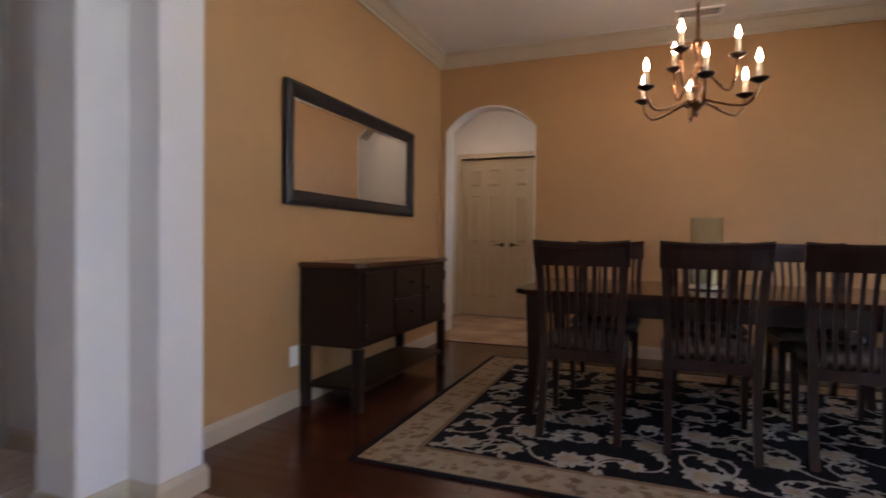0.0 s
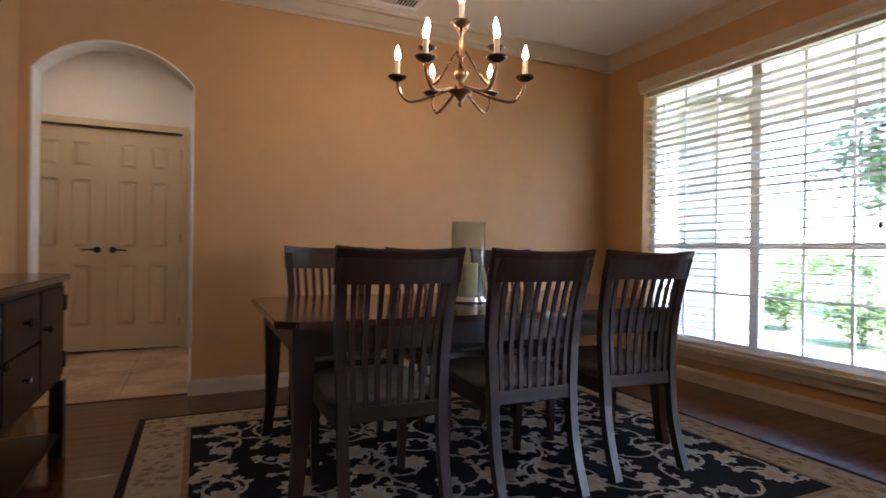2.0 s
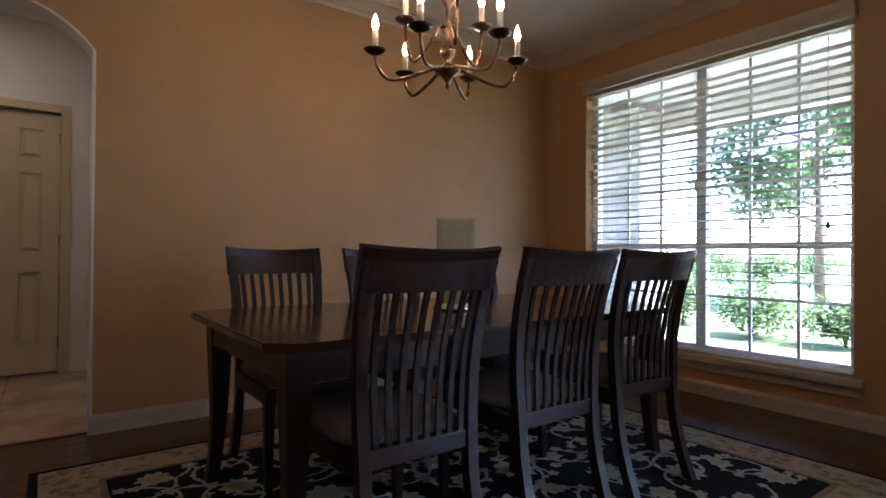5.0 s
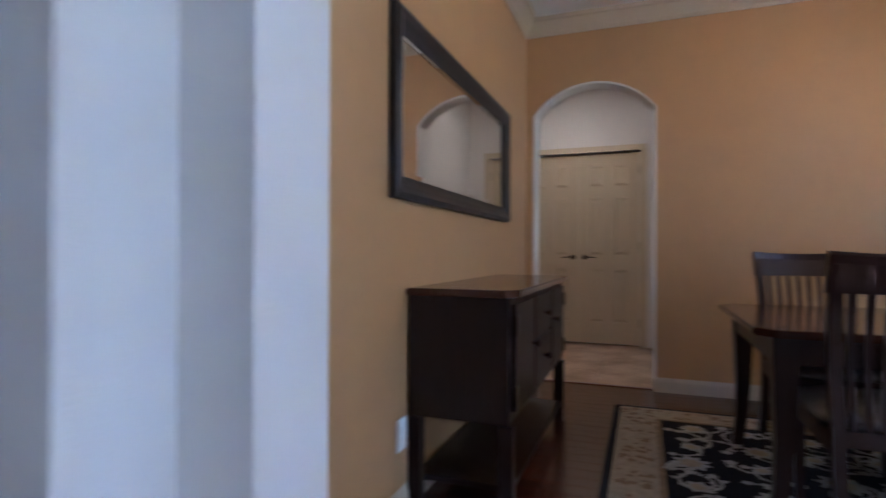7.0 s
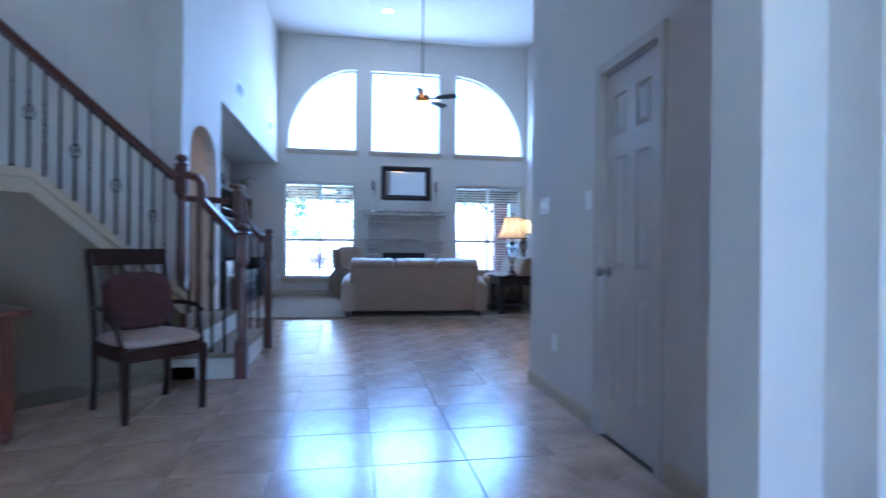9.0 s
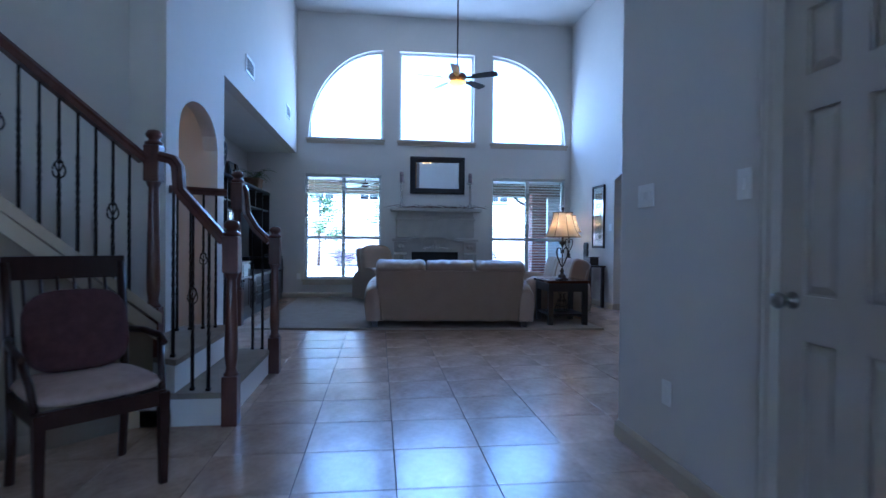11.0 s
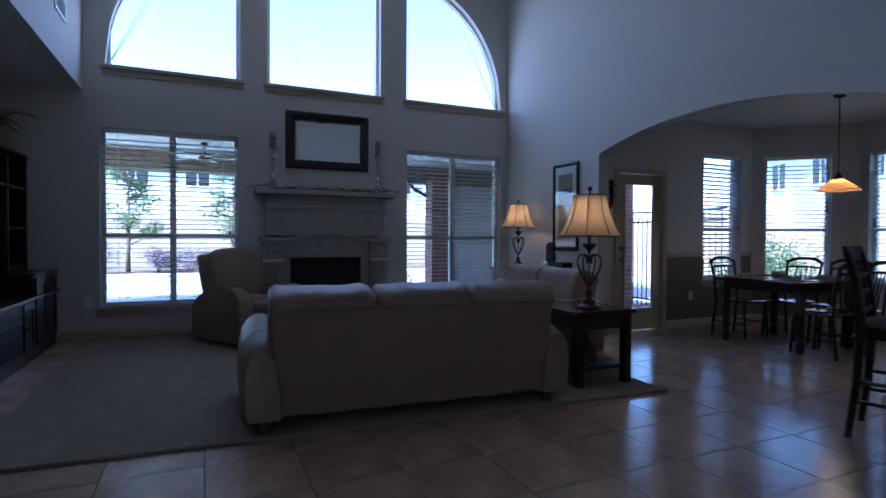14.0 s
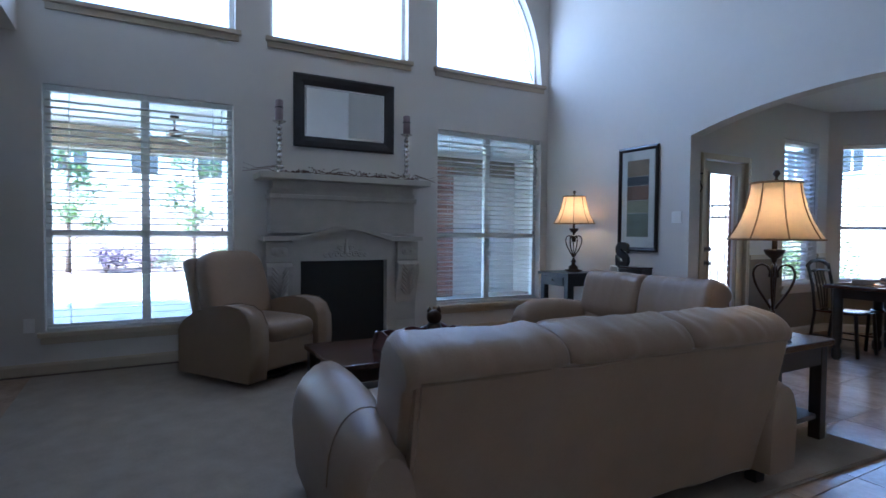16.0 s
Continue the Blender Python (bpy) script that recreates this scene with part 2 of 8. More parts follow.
M_BULB = glow("bulb_warm", (1.0, 0.62, 0.30), 8.0)
M_LED = glow("downlight_warm", (1.0, 0.8, 0.55), 12.0)
# glow of the fill light added in the arched passage
M_PASSAGE_FILL = glow("passage_fill_warm", (1.0, 0.70, 0.42), 5.0)
# glow of the fill light added in the closet vestibule
M_VESTIBULE_FILL = glow("vestibule_fill_warm", (1.0, 0.78, 0.50), 10.5)


# ---- mesh helpers ----
def obj(name, bm, material, smooth=False):
    me = bpy.data.meshes.new(name)
    bmesh.ops.recalc_face_normals(bm, faces=bm.faces)
    bm.to_mesh(me)
    bm.free()
    if smooth:
        for p in me.polygons:
            p.use_smooth = True
    for m in material if isinstance(material, (list, tuple)) else (material,):
        me.materials.append(m)
    return new(name, me)


def part(name, bm, material, parent, label="", smooth=False):
    ob = obj(name, bm, material, smooth)
    ob.parent = parent
    if label:
        tagged(ob, label)
    return ob


def thing(name, m, label, category, group=""):
    """An Empty at the base of a thing; its parts are built in its own coordinates."""
    e = new(name)
    e.empty_display_size = 0.1
    e.matrix_basis = m
    return tagged(e, label, category, group)


def struct(name, bm, material, label, category, smooth=False):
    return tagged(obj(name, bm, material, smooth), label, category, kind="structure")


def box(bm, x0, x1, y0, y1, z0, z1, bev=0.0, mi=0):
    vs = [bm.verts.new(c) for c in ((x0, y0, z0), (x1, y0, z0), (x1, y1, z0), (x0, y1, z0), (x0, y0, z1), (x1, y0, z1), (x1, y1, z1), (x0, y1, z1))]
    fs = [bm.faces.new([vs[i] for i in q]) for q in ((0, 3, 2, 1), (4, 5, 6, 7), (0, 1, 5, 4), (1, 2, 6, 5), (2, 3, 7, 6), (3, 0, 4, 7))]
    for f in fs:
        f.material_index = mi
    if bev:
        es = {e for f in fs for e in f.edges}
        bmesh.ops.bevel(bm, geom=list(es), offset=bev, segments=2, affect="EDGES", profile=0.6)
    return vs


def slab(bm, pts, z0, z1, mi=0):
    """An upright prism over a plan outline."""
    lo = [bm.verts.new((x, y, z0)) for x, y in pts]
    hi = [bm.verts.new((x, y, z1)) for x, y in pts]
    fs = [bm.faces.new(lo[::-1]), bm.faces.new(hi)]
    for i in range(len(pts)):
        j = (i + 1) % len(pts)
        fs.append(bm.faces.new((lo[i], lo[j], hi[j], hi[i])))
    for f in fs:
        f.material_index = mi


def prism(bm, pts, m, depth):
    """A flat outline in the x-z plane of m, thick by depth along m's y."""
    a = [bm.verts.new(m @ Vector((x, 0, z))) for x, z in pts]
    b = [bm.verts.new(m @ Vector((x, depth, z))) for x, z in pts]
    bm.faces.new(a)
    bm.faces.new(b[::-1])
    for i in range(len(pts)):
        j = (i + 1) % len(pts)
        bm.faces.new((a[j], a[i], b[i], b[j]))


def lathe(bm, prof, seg=16, at=(0, 0, 0), m=None, mi=0, caps=True):
    """A turned shape round z from (radius, height) pairs."""
    m = m or Matrix.Translation(at)
    rings = []
    for r, z in prof:
        if r < 1e-5:
            rings.append([bm.verts.new(m @ Vector((0, 0, z)))])
        else:
            rings.append([bm.verts.new(m @ Vector((r * math.cos(2 * math.pi * k / seg), r * math.sin(2 * math.pi * k / seg), z))) for k in range(seg)])
    for a, b in zip(rings, rings[1:]):
        for k in range(seg):
            j = (k + 1) % seg
            if len(a) == 1 and len(b) == 1:
                continue
            if len(a) == 1:
                f = bm.faces.new((a[0], b[j], b[k]))
            elif len(b) == 1:
                f = bm.faces.new((a[k], a[j], b[0]))
            else:
                f = bm.faces.new((a[k], a[j], b[j], b[k]))
            f.material_index = mi
            f.smooth = True
    for ring in (rings[0], rings[-1]) if caps else ():
        if len(ring) > 2:
            bm.faces.new(ring).material_index = mi


def tube(bm, pts, r, seg=8, r1=None):
    """A round rod along a path."""
    pts = [Vector(p) for p in pts]
    rings = []
    up = Vector((0.13, 0.31, 0.94))
    for i, p in enumerate(pts):
        d = (pts[min(i + 1, len(pts) - 1)] - pts[max(i - 1, 0)]).normalized()
        u = d.cross(up)
        if u.length < 0.2:
            u = d.cross(Vector((1, 0, 0)))
        u.normalize()
        v = d.cross(u)
        k = r if r1 is None else r + (r1 - r) * i / (len(pts) - 1)
        rings.append([bm.verts.new(p + k * (math.cos(2 * math.pi * a / seg) * u + math.sin(2 * math.pi * a / seg) * v)) for a in range(seg)])
    for a, b in zip(rings, rings[1:]):
        for k in range(seg):
            f = bm.faces.new((a[k], a[(k + 1) % seg], b[(k + 1) % seg], b[k]))
            f.smooth = True
    bm.faces.new(rings[0][::-1])
    bm.faces.new(rings[-1])


def sweep(bm, prof, path, closed=False):
    """A moulding: the profile (out, up) carried along a level path, out to the path's right."""
    pts = [Vector(p) for p in path]
    n = len(pts)
    rings = []
    for i, p in enumerate(pts):
        a = (p - pts[i - 1]).normalized() if (i or closed) else None
        b = (pts[(i + 1) % n] - p).normalized() if (i < n - 1 or closed) else None
        a, b = a or b, b or a
        ra, rb = Vector((a.y, -a.x, 0)), Vector((b.y, -b.x, 0))
        o = (ra + rb).normalized()
        o = o / max(0.3, o.dot(ra))
        rings.append([bm.verts.new(p + o * u + Vector((0, 0, v))) for u, v in prof])
    for i in range(n if closed else n - 1):
        a, b = rings[i], rings[(i + 1) % n]
        for k in range(len(prof)):
            j = (k + 1) % len(prof)
            bm.faces.new((a[k], a[j], b[j], b[k]))
    if not closed:
        bm.faces.new(rings[0][::-1])
        bm.faces.new(rings[-1])


def arch_wall(bm, m, u0, u1, top, depth, curve, n=24):
    """The wall over an arched opening: from curve(u) up to top, in the x-z plane of m, thick by depth."""
    us = [u0 + (u1 - u0) * i / n for i in range(n + 1)]
    lo = [(u, curve(u)) for u in us]
    A = [[bm.verts.new(m @ Vector((u, d, z))) for u, z in lo] for d in (0, depth)]
    B = [[bm.verts.new(m @ Vector((u, d, top))) for u, z in lo] for d in (0, depth)]
    for i in range(n):
        bm.faces.new((A[0][i], A[0][i + 1], B[0][i + 1], B[0][i]))
        bm.faces.new((A[1][i + 1], A[1][i], B[1][i], B[1][i + 1]))
        bm.faces.new((A[0][i + 1], A[0][i], A[1][i], A[1][i + 1]))
        bm.faces.new((B[0][i], B[0][i + 1], B[1][i + 1], B[1][i]))
    for i in (0, n):
        bm.faces.new((A[0][i], B[0][i], B[1][i], A[1][i]))


def ellipse_arch(u0, u1, spring, apex):
    def f(u):
        k = (u - (u0 + u1) / 2) / ((u1 - u0) / 2)
        return spring + (apex - spring) * math.sqrt(max(0, 1 - k * k))
    return f


def circle_arch(u0, u1, spring, apex):
    h, w = apex - spring, (u1 - u0) / 2
    r = (w * w + h * h) / (2 * h)
    return lambda u: apex - r + math.sqrt(max(0, r * r - (u - (u0 + u1) / 2) ** 2))


def wall_plane(x0, y0, x1, y1):
    """The pose of a wall that runs from one plan point to another: x along it, y to its left."""
    return pose(x0, y0, 0, 0, 0, math.degrees(math.atan2(y1 - y0, x1 - x0)))


def pbox(bm, m, x0, x1, y0, y1, z0, z1):
    for v in box(bm, x0, x1, y0, y1, z0, z1):
        v.co = m @ v.co


# ---- plan ----
DW, DE, DN = -1.56, 2.83, 5.24          # dining room: west, east and north wall
HN = 1.99                               # hall's north wall
LW, LN, LS = -12.2, 4.59, -1.03         # living room: fireplace wall, north wall, south wall
TOP = 5.68                              # living room's ceiling
LOW = 2.74                              # dining room's ceiling
BW, BC = -10.22, 2.82                   # breakfast corner: west wall, ceiling
KJ, P1 = -6.81, (-4.26, HN)             # kitchen opening's jamb, end of the hall wall

# floors' beds
bm = bmesh.new()
box(bm, -12.5, 3.2, -3.9, 1.90, -0.12, -0.006)
box(bm, -12.5, -1.75, 1.90, 9.2, -0.12, -0.006)
box(bm, -2.4, -0.2, 5.30, 7.6, -0.12, -0.006)
floor = struct("floor_tile", bm, M_GROUT, "beige ceramic floor tiles with brown grout joints", "floor")
bm = bmesh.new()
box(bm, -1.75, 3.2, 1.90, 5.30, -0.12, -0.006)
floor_wood = struct("floor_wood", bm, M_PLANK, "dark cherry hardwood floorboards with a soft gloss", "floor")

# dining room walls
bm = bmesh.new()
box(bm, DW - 0.14, DW, 2.0, 5.24, 0, 3.0)
struct("wall_dining_west", bm, M_DINING, "golden tan painted plaster wall with a framed mirror", "wall")
bm = bmesh.new()
AX0, AX1 = -1.50, -0.63
mN = pose(0, DN, 0)
box(bm, -2.6, AX0, DN, DN + 0.16, 0, 3.0)
box(bm, AX1, 3.1, DN, DN + 0.16, 0, 3.0)
arch_wall(bm, mN, AX0, AX1, 3.0, 0.16, circle_arch(AX0, AX1, 2.02, 2.24))
struct("wall_dining_north", bm, M_DINING, "golden tan painted plaster wall with an arched doorway", "wall")
# white lining of the arch
bm = bmesh.new()
cv = circle_arch(AX0, AX1, 2.02, 2.24)
box(bm, AX0 - 0.002, AX0 + 0.012, DN - 0.004, DN + 0.164, 0.1, cv(AX0))
box(bm, AX1 - 0.012, AX1 + 0.002, DN - 0.004, DN + 0.164, 0.1, cv(AX1))
N = 20
for i in range(N):
    a, b = AX0 + (AX1 - AX0) * i / N, AX0 + (AX1 - AX0) * (i + 1) / N
    vs = [bm.verts.new((x, y, cv(x) + dz)) for x, y, dz in ((a, DN - 0.004, -0.012), (b, DN - 0.004, -0.012), (b, DN + 0.164, -0.012), (a, DN + 0.164, -0.012), (a, DN - 0.004, 0.002), (b, DN - 0.004, 0.002), (b, DN + 0.164, 0.002), (a, DN + 0.164, 0.002))]
    for q in ((0, 1, 2, 3), (0, 1, 5, 4), (2, 3, 7, 6)):
        bm.faces.new([vs[k] for k in q])
struct("trim_arch_lining", bm, M_WHITEWALL, "off-white plaster lining of the arched doorway", "trim")
# east wall with the large window
WY0, WY1, WZ0, WZ1 = 2.93, 4.80, 0.28, 2.34
bm = bmesh.new()
box(bm, DE, DE + 0.18, 0.9, WY0, 0, TOP)
box(bm, DE, DE + 0.18, -3.9, -0.8, 0, TOP)
# wall above and below the added foyer window
box(bm, DE, DE + 0.18, -0.8, 0.9, 3.2, TOP)
box(bm, DE, DE + 0.18, -0.8, 0.9, 0, 0.25)
box(bm, DE, DE + 0.18, WY1, 5.5, 0, TOP)
box(bm, DE, DE + 0.18, WY0, WY1, 0, WZ0)
box(bm, DE, DE + 0.18, WY0, WY1, WZ1, TOP)
struct("wall_dining_east", bm, M_DINING, "golden tan painted plaster wall round a large window", "wall")
bm = bmesh.new()
box(bm, -1.75, 3.0, 2.03, 5.5, LOW, LOW + 0.12)
struct("ceiling_dining", bm, M_CEIL, "off-white painted flat ceiling with crown moulding", "ceiling")
# crown moulding round the dining room
CROWN = [(0, -0.12), (0.012, -0.12), (0.018, -0.10), (0.035, -0.085), (0.07, -0.03), (0.085, -0.022), (0.095, 0.0), (0, 0.0)]
bm = bmesh.new()
sweep(bm, CROWN, [(DW, 2.10, LOW), (DW, DN, LOW), (DE, DN, LOW), (DE, 2.10, LOW)])
struct("trim_crown", bm, M_TRIM, "cream painted stepped crown moulding under the ceiling", "moulding")
BASE = [(0, 0), (0.016, 0), (0.016, 0.075), (0.011, 0.088), (0.005, 0.1), (0, 0.1)]


def baseboard(*paths, label="cream painted wooden baseboard along the wall"):
    for path in paths:
        b = bmesh.new()
        sweep(b, BASE, [(x, y, 0) for x, y in path])
        struct("baseboard", b, M_TRIM, label, "baseboard")


baseboard([(DW, 2.06), (DW, DN), (AX0, DN)], [(AX1, DN + 0.15), (AX1, DN), (DE, DN), (DE, 2.1)])

# wall between dining room and hall, with the stepped pilaster of the opening
bm = bmesh.new()
slab(bm, [(DW - 0.14, 2.0), (DW - 0.14, HN), (-1.60, HN), (-1.60, 1.62), (-1.40, 1.62), (-1.40, 1.81), (-1.25, 1.81), (-1.25, 2.01), (DW, 2.01)], 0, TOP)
struct("wall_pilaster", bm, M_WHITEWALL, "off-white stepped plaster pilaster at the dining opening", "wall")
baseboard([(-1.60, HN), (-1.60, 1.62), (-1.40, 1.62), (-1.40, 1.81), (-1.25, 1.81), (-1.25, 2.01), (DW, 2.01)])
bm = bmesh.new()
box(bm, 2.45, DE, 1.81, 2.03, 0, TOP)
box(bm, -1.25, 2.45, 1.81, 2.03, 2.62, TOP)
struct("wall_dining_south", bm, M_WHITEWALL, "plain off-white wall over the dining opening", "wall")

# closet vestibule behind the arch
VN = 7.06
bm = bmesh.new()
box(bm, -2.6, -1.99, VN, VN + 0.12, 0, 3.0)
box(bm, -0.74, 0.1, VN, VN + 0.12, 0, 3.0)
box(bm, -1.99, -0.74, VN, VN + 0.12, 2.05, 3.0)
box(bm, -2.6, -2.48, DN + 0.16, VN, 0, 3.0)
box(bm, -0.49, -0.37, DN + 0.16, VN, 0, 3.0)
struct("wall_vestibule", bm, M_WHITEWALL, "off-white plaster walls of the small passage", "wall")
bm = bmesh.new()
box(bm, -2.7, 0.1, DN + 0.16, VN + 0.2, LOW, LOW + 0.12)
struct("ceiling_vestibule", bm, M_CEIL, "off-white passage ceiling", "ceiling")
bm = bmesh.new()
box(bm, -2.2, -0.5, VN + 0.12, VN + 0.2, 0, 2.4)
struct("wall_closet_back", bm, M_WHITEWALL, "plain wall closing the closet", "wall")

# hall's north wall with the narrow door
PX0, PX1 = -3.05, -2.46
bm = bmesh.new()
box(bm, -4.26, PX0, HN, HN + 0.12, 0, TOP)
box(bm, PX1, DW - 0.14, HN, HN + 0.12, 0, TOP)
box(bm, PX0, PX1, HN, HN + 0.12, 2.05, TOP)
struct("wall_hall_north", bm, M_WALL, "grey-beige painted tall hall wall with a narrow door", "wall")
baseboard([(P1[0], P1[1] + 0.31), P1, (PX0 - 0.075, HN)], [(PX1 + 0.075, HN), (-1.60, HN)])

# closing walls of the foyer
bm = bmesh.new()
box(bm, -3.1, 3.0, -3.9, -3.7, 0, TOP)
struct("wall_foyer_south", bm, M_WALL, "plain grey-beige foyer wall", "wall")
bm = bmesh.new()
box(bm, -12.7, 3.2, -4.2, 5.0, TOP, TOP + 0.15)
struct("ceiling_living", bm, M_CEIL, "off-white high flat ceiling", "ceiling")

# low bar wall between living room and kitchen, and the return wall behind the hall
bm = bmesh.new()
slab(bm, [(-6.70, 4.585), (-5.88, 3.74), (-4.26, 3.47), (-4.26, 3.62), (-5.82, 3.88), (-6.49, 4.585)], 0, 1.08)
struct("wall_bar_front", bm, M_TAUPE, "dark taupe painted low wall under the bar top", "wall")
bm = bmesh.new()
box(bm, -4.26, -4.14, HN + 0.12, LN + 0.35, 0, TOP)
struct("wall_kitchen_east", bm, M_WALL, "plain grey-beige kitchen side wall", "wall")

# living room: fireplace wall with five openings
UY = [(-0.81, 0.66), (0.99, 2.52), (2.90, 4.475)]
LY = [(-0.87, 0.64), (2.915, 4.48)]
UZ0, UZ1, LZ0, LZ1 = 3.18, 4.98, 0.36, 2.46
mW = pose(LW, 0, 0, 0, 0, 90)           # x runs north, y to the west (outwards)
bm = bmesh.new()
T = 0.22


def wbox(y0, y1, z0, z1):
    pbox(bm, mW, y0, y1, 0, T, z0, z1)


wbox(-2.2, LY[0][0], 0, LZ1)
wbox(LY[0][1], LY[1][0], 0, LZ1)
wbox(LY[1][1], 4.9, 0, LZ1)
for y0, y1 in LY:
    wbox(y0, y1, 0, LZ0)
wbox(-2.2, 4.9, LZ1, UZ0)
wbox(-2.2, UY[0][0], UZ0, TOP)
wbox(UY[0][1], UY[1][0], UZ0, TOP)
wbox(UY[1][1], UY[2][0], UZ0, TOP)
wbox(UY[2][1], 4.9, UZ0, TOP)
wbox(*UY[1], UZ1, TOP)
qa = lambda u: UZ0 + 0.02 + (UZ1 - UZ0 - 0.02) * math.sqrt(max(0, 1 - ((UY[0][1] - u) / (UY[0][1] - UY[0][0])) ** 2))
qb = lambda u: UZ0 + 0.02 + (UZ1 - UZ0 - 0.02) * math.sqrt(max(0, 1 - ((u - UY[2][0]) / (UY[2][1] - UY[2][0])) ** 2))
arch_wall(bm, mW, *UY[0], TOP, T, qa, 32)
arch_wall(bm, mW, *UY[2], TOP, T, qb, 32)
struct("wall_living_west", bm, M_WALL, "grey-beige tall fireplace wall with upper and lower windows", "wall")

# living room: north wall with the wide arch
BX0, BX1 = -10.05, -7.04
bm = bmesh.new()
mL = pose(0, LN, 0)
box(bm, LW - 0.2, BX0, LN, LN + 0.16, 0, TOP)
box(bm, BX1, KJ, LN, LN + 0.35, 0, TOP)
arch_wall(bm, mL, KJ, -4.26, TOP, 0.35, ellipse_arch(KJ, -4.26, 2.92, 3.38), 32)
arch_wall(bm, mL, BX0, BX1, TOP, 0.16, circle_arch(BX0, BX1, 2.215, 2.44))
struct("wall_living_north", bm, M_WALL, "grey-beige tall wall with a wide shallow arch", "wall")
baseboard([(LW, LN), (BX0, LN), (BX0, LN + 0.16)], [(BX1, LN + 0.16), (BX1, LN), (KJ - 0.002, LN)], [(-6.68, 4.565), (-5.88, 3.74), (-4.27, 3.4717)])
# thin tan sheet: the kitchen lamps' warm light put into the jamb's colour
bm = bmesh.new()
box(bm, KJ, KJ + 0.004, LN + 0.006, LN + 0.344, 1.13, 2.92)
struct("trim_bar_reveal", bm, M_DINING, "reveal of the kitchen opening, coloured tan for the kitchen's warm light", "trim")

# living room: south wall, soffit and media recess
NX0, NX1 = -6.98, -5.92
bm = bmesh.new()
mS = pose(0, LS - 0.14, 0)
box(bm, -7.2, NX0, LS - 0.14, LS, 0, 2.86)
box(bm, NX1, -5.68, LS - 0.14, LS, 0, 2.86)
arch_wall(bm, mS, NX0, NX1, 2.86, 0.14, ellipse_arch(NX0, NX1, 2.02, 2.36))
box(bm, LW, -5.68, LS - 0.14, LS, 2.86, TOP)
struct("wall_living_south", bm, M_WALL, "grey-beige tall wall over a media recess and an arched passage", "wall")
bm = bmesh.new()
box(bm, LW - 0.2, -7.0, -2.12, -1.98, 0, 2.86)
box(bm, -7.2, -7.06, -1.98, LS - 0.14, 0, 2.86)
struct("wall_recess", bm, M_WALL, "grey-beige wall of the shaded media recess", "wall")
bm = bmesh.new()
box(bm, LW, -7.06, -2.1, LS - 0.14, 2.86, 2.98)
struct("ceiling_recess", bm, M_CEIL, "soffit over the media recess", "ceiling")
bm = bmesh.new()
box(bm, -7.06, -5.68, -2.5, -2.36, 0, 2.9)
box(bm, -7.2, -7.06, -2.5, -1.98, 0, 2.9)
box(bm, -5.82, -5.68, -2.5, -1.3, 0, 2.9)
box(bm, -7.06, -5.68, -2.5, LS - 0.14, 2.6, 2.7)
struct("wall_passage", bm, M_DINING, "golden tan walls of the arched passage", "wall")
baseboard([(-5.68, LS), (NX1, LS)], [(NX0, LS), (-7.2, LS)], [(LW, -1.98), (LW, LN)])

# stairwell walls
bm = bmesh.new()
box(bm, -5.80, -5.66, -1.30, LS - 0.001, 0, TOP)
mD = wall_plane(-5.72, -1.25, -3.0, -3.97)
pbox(bm, mD, 0, 3.9, -0.14, 0, 0, TOP)
struct("wall_stairwell", bm, M_WALL, "grey-beige tall slanting wall behind the stairs", "wall")

# breakfast corner
bm = bmesh.new()
GY0, GY1 = 5.05, 5.83
WB0, WB1, WBZ0, WBZ1 = 6.58, 7.36, 0.63, 2.40
box(bm, BW - 0.18, BW, LN + 0.16, GY0, 0, 3.0)
box(bm, BW - 0.18, BW, GY0, GY1, 2.05, 3.0)
box(bm, BW - 0.18, BW, GY1, WB0, 0, 3.0)
box(bm, BW - 0.18, BW, WB0, WB1, 0, WBZ0)
box(bm, BW - 0.18, BW, WB0, WB1, WBZ1, 3.0)
box(bm, BW - 0.18, BW, WB1, 7.58, 0, 3.0)
mY = wall_plane(-9.30, 8.50, BW, 7.58)       # slanting bay wall, seen from inside: x runs to the south-west
yl = math.hypot(BW + 9.30, 0.92)
Y0, Y1 = 0.32, 1.14
pbox(bm, mY, 0, Y0, -0.18, 0, 0, 3.0)
pbox(bm, mY, Y1, yl, -0.18, 0, 0, 3.0)
pbox(bm, mY, Y0, Y1, -0.18, 0, 0, WBZ0)
pbox(bm, mY, Y0, Y1, -0.18, 0, WBZ1, 3.0)
K0, K1 = -9.18, -8.45
box(bm, -9.30, K0, 8.50, 8.68, 0, 3.0)
box(bm, K1, -3.0, 8.50, 8.68, 0, 3.6)
box(bm, K0, K1, 8.50, 8.68, 0, WBZ0)
box(bm, K0, K1, 8.50, 8.68, WBZ1, 3.0)
box(bm, -3.2, -3.0, HN + 0.36, 8.68, 0, 3.6)
box(bm, -6.98, -6.86, LN + 0.36, 8.5, BC, 3.6)
struct("wall_breakfast", bm, M_WALL, "grey-beige breakfast corner walls with bay windows", "wall")
bm = bmesh.new()
slab(bm, [(BW - 0.15, LN + 0.16), (-6.98, LN + 0.16), (-6.98, 8.68), (-9.35, 8.68), (BW - 0.15, 7.65)], BC, BC + 0.12)
struct("ceiling_breakfast", bm, M_CEIL, "off-white breakfast corner ceiling", "ceiling")
bm = bmesh.new()
box(bm, -7.0, -2.9, LN + 0.34, 8.70, 3.42, 3.54)
box(bm, -4.14, -2.9, HN + 0.12, LN + 0.34, 3.42, 3.54)
struct("ceiling_kitchen", bm, M_CEIL, "off-white kitchen ceiling", "ceiling")
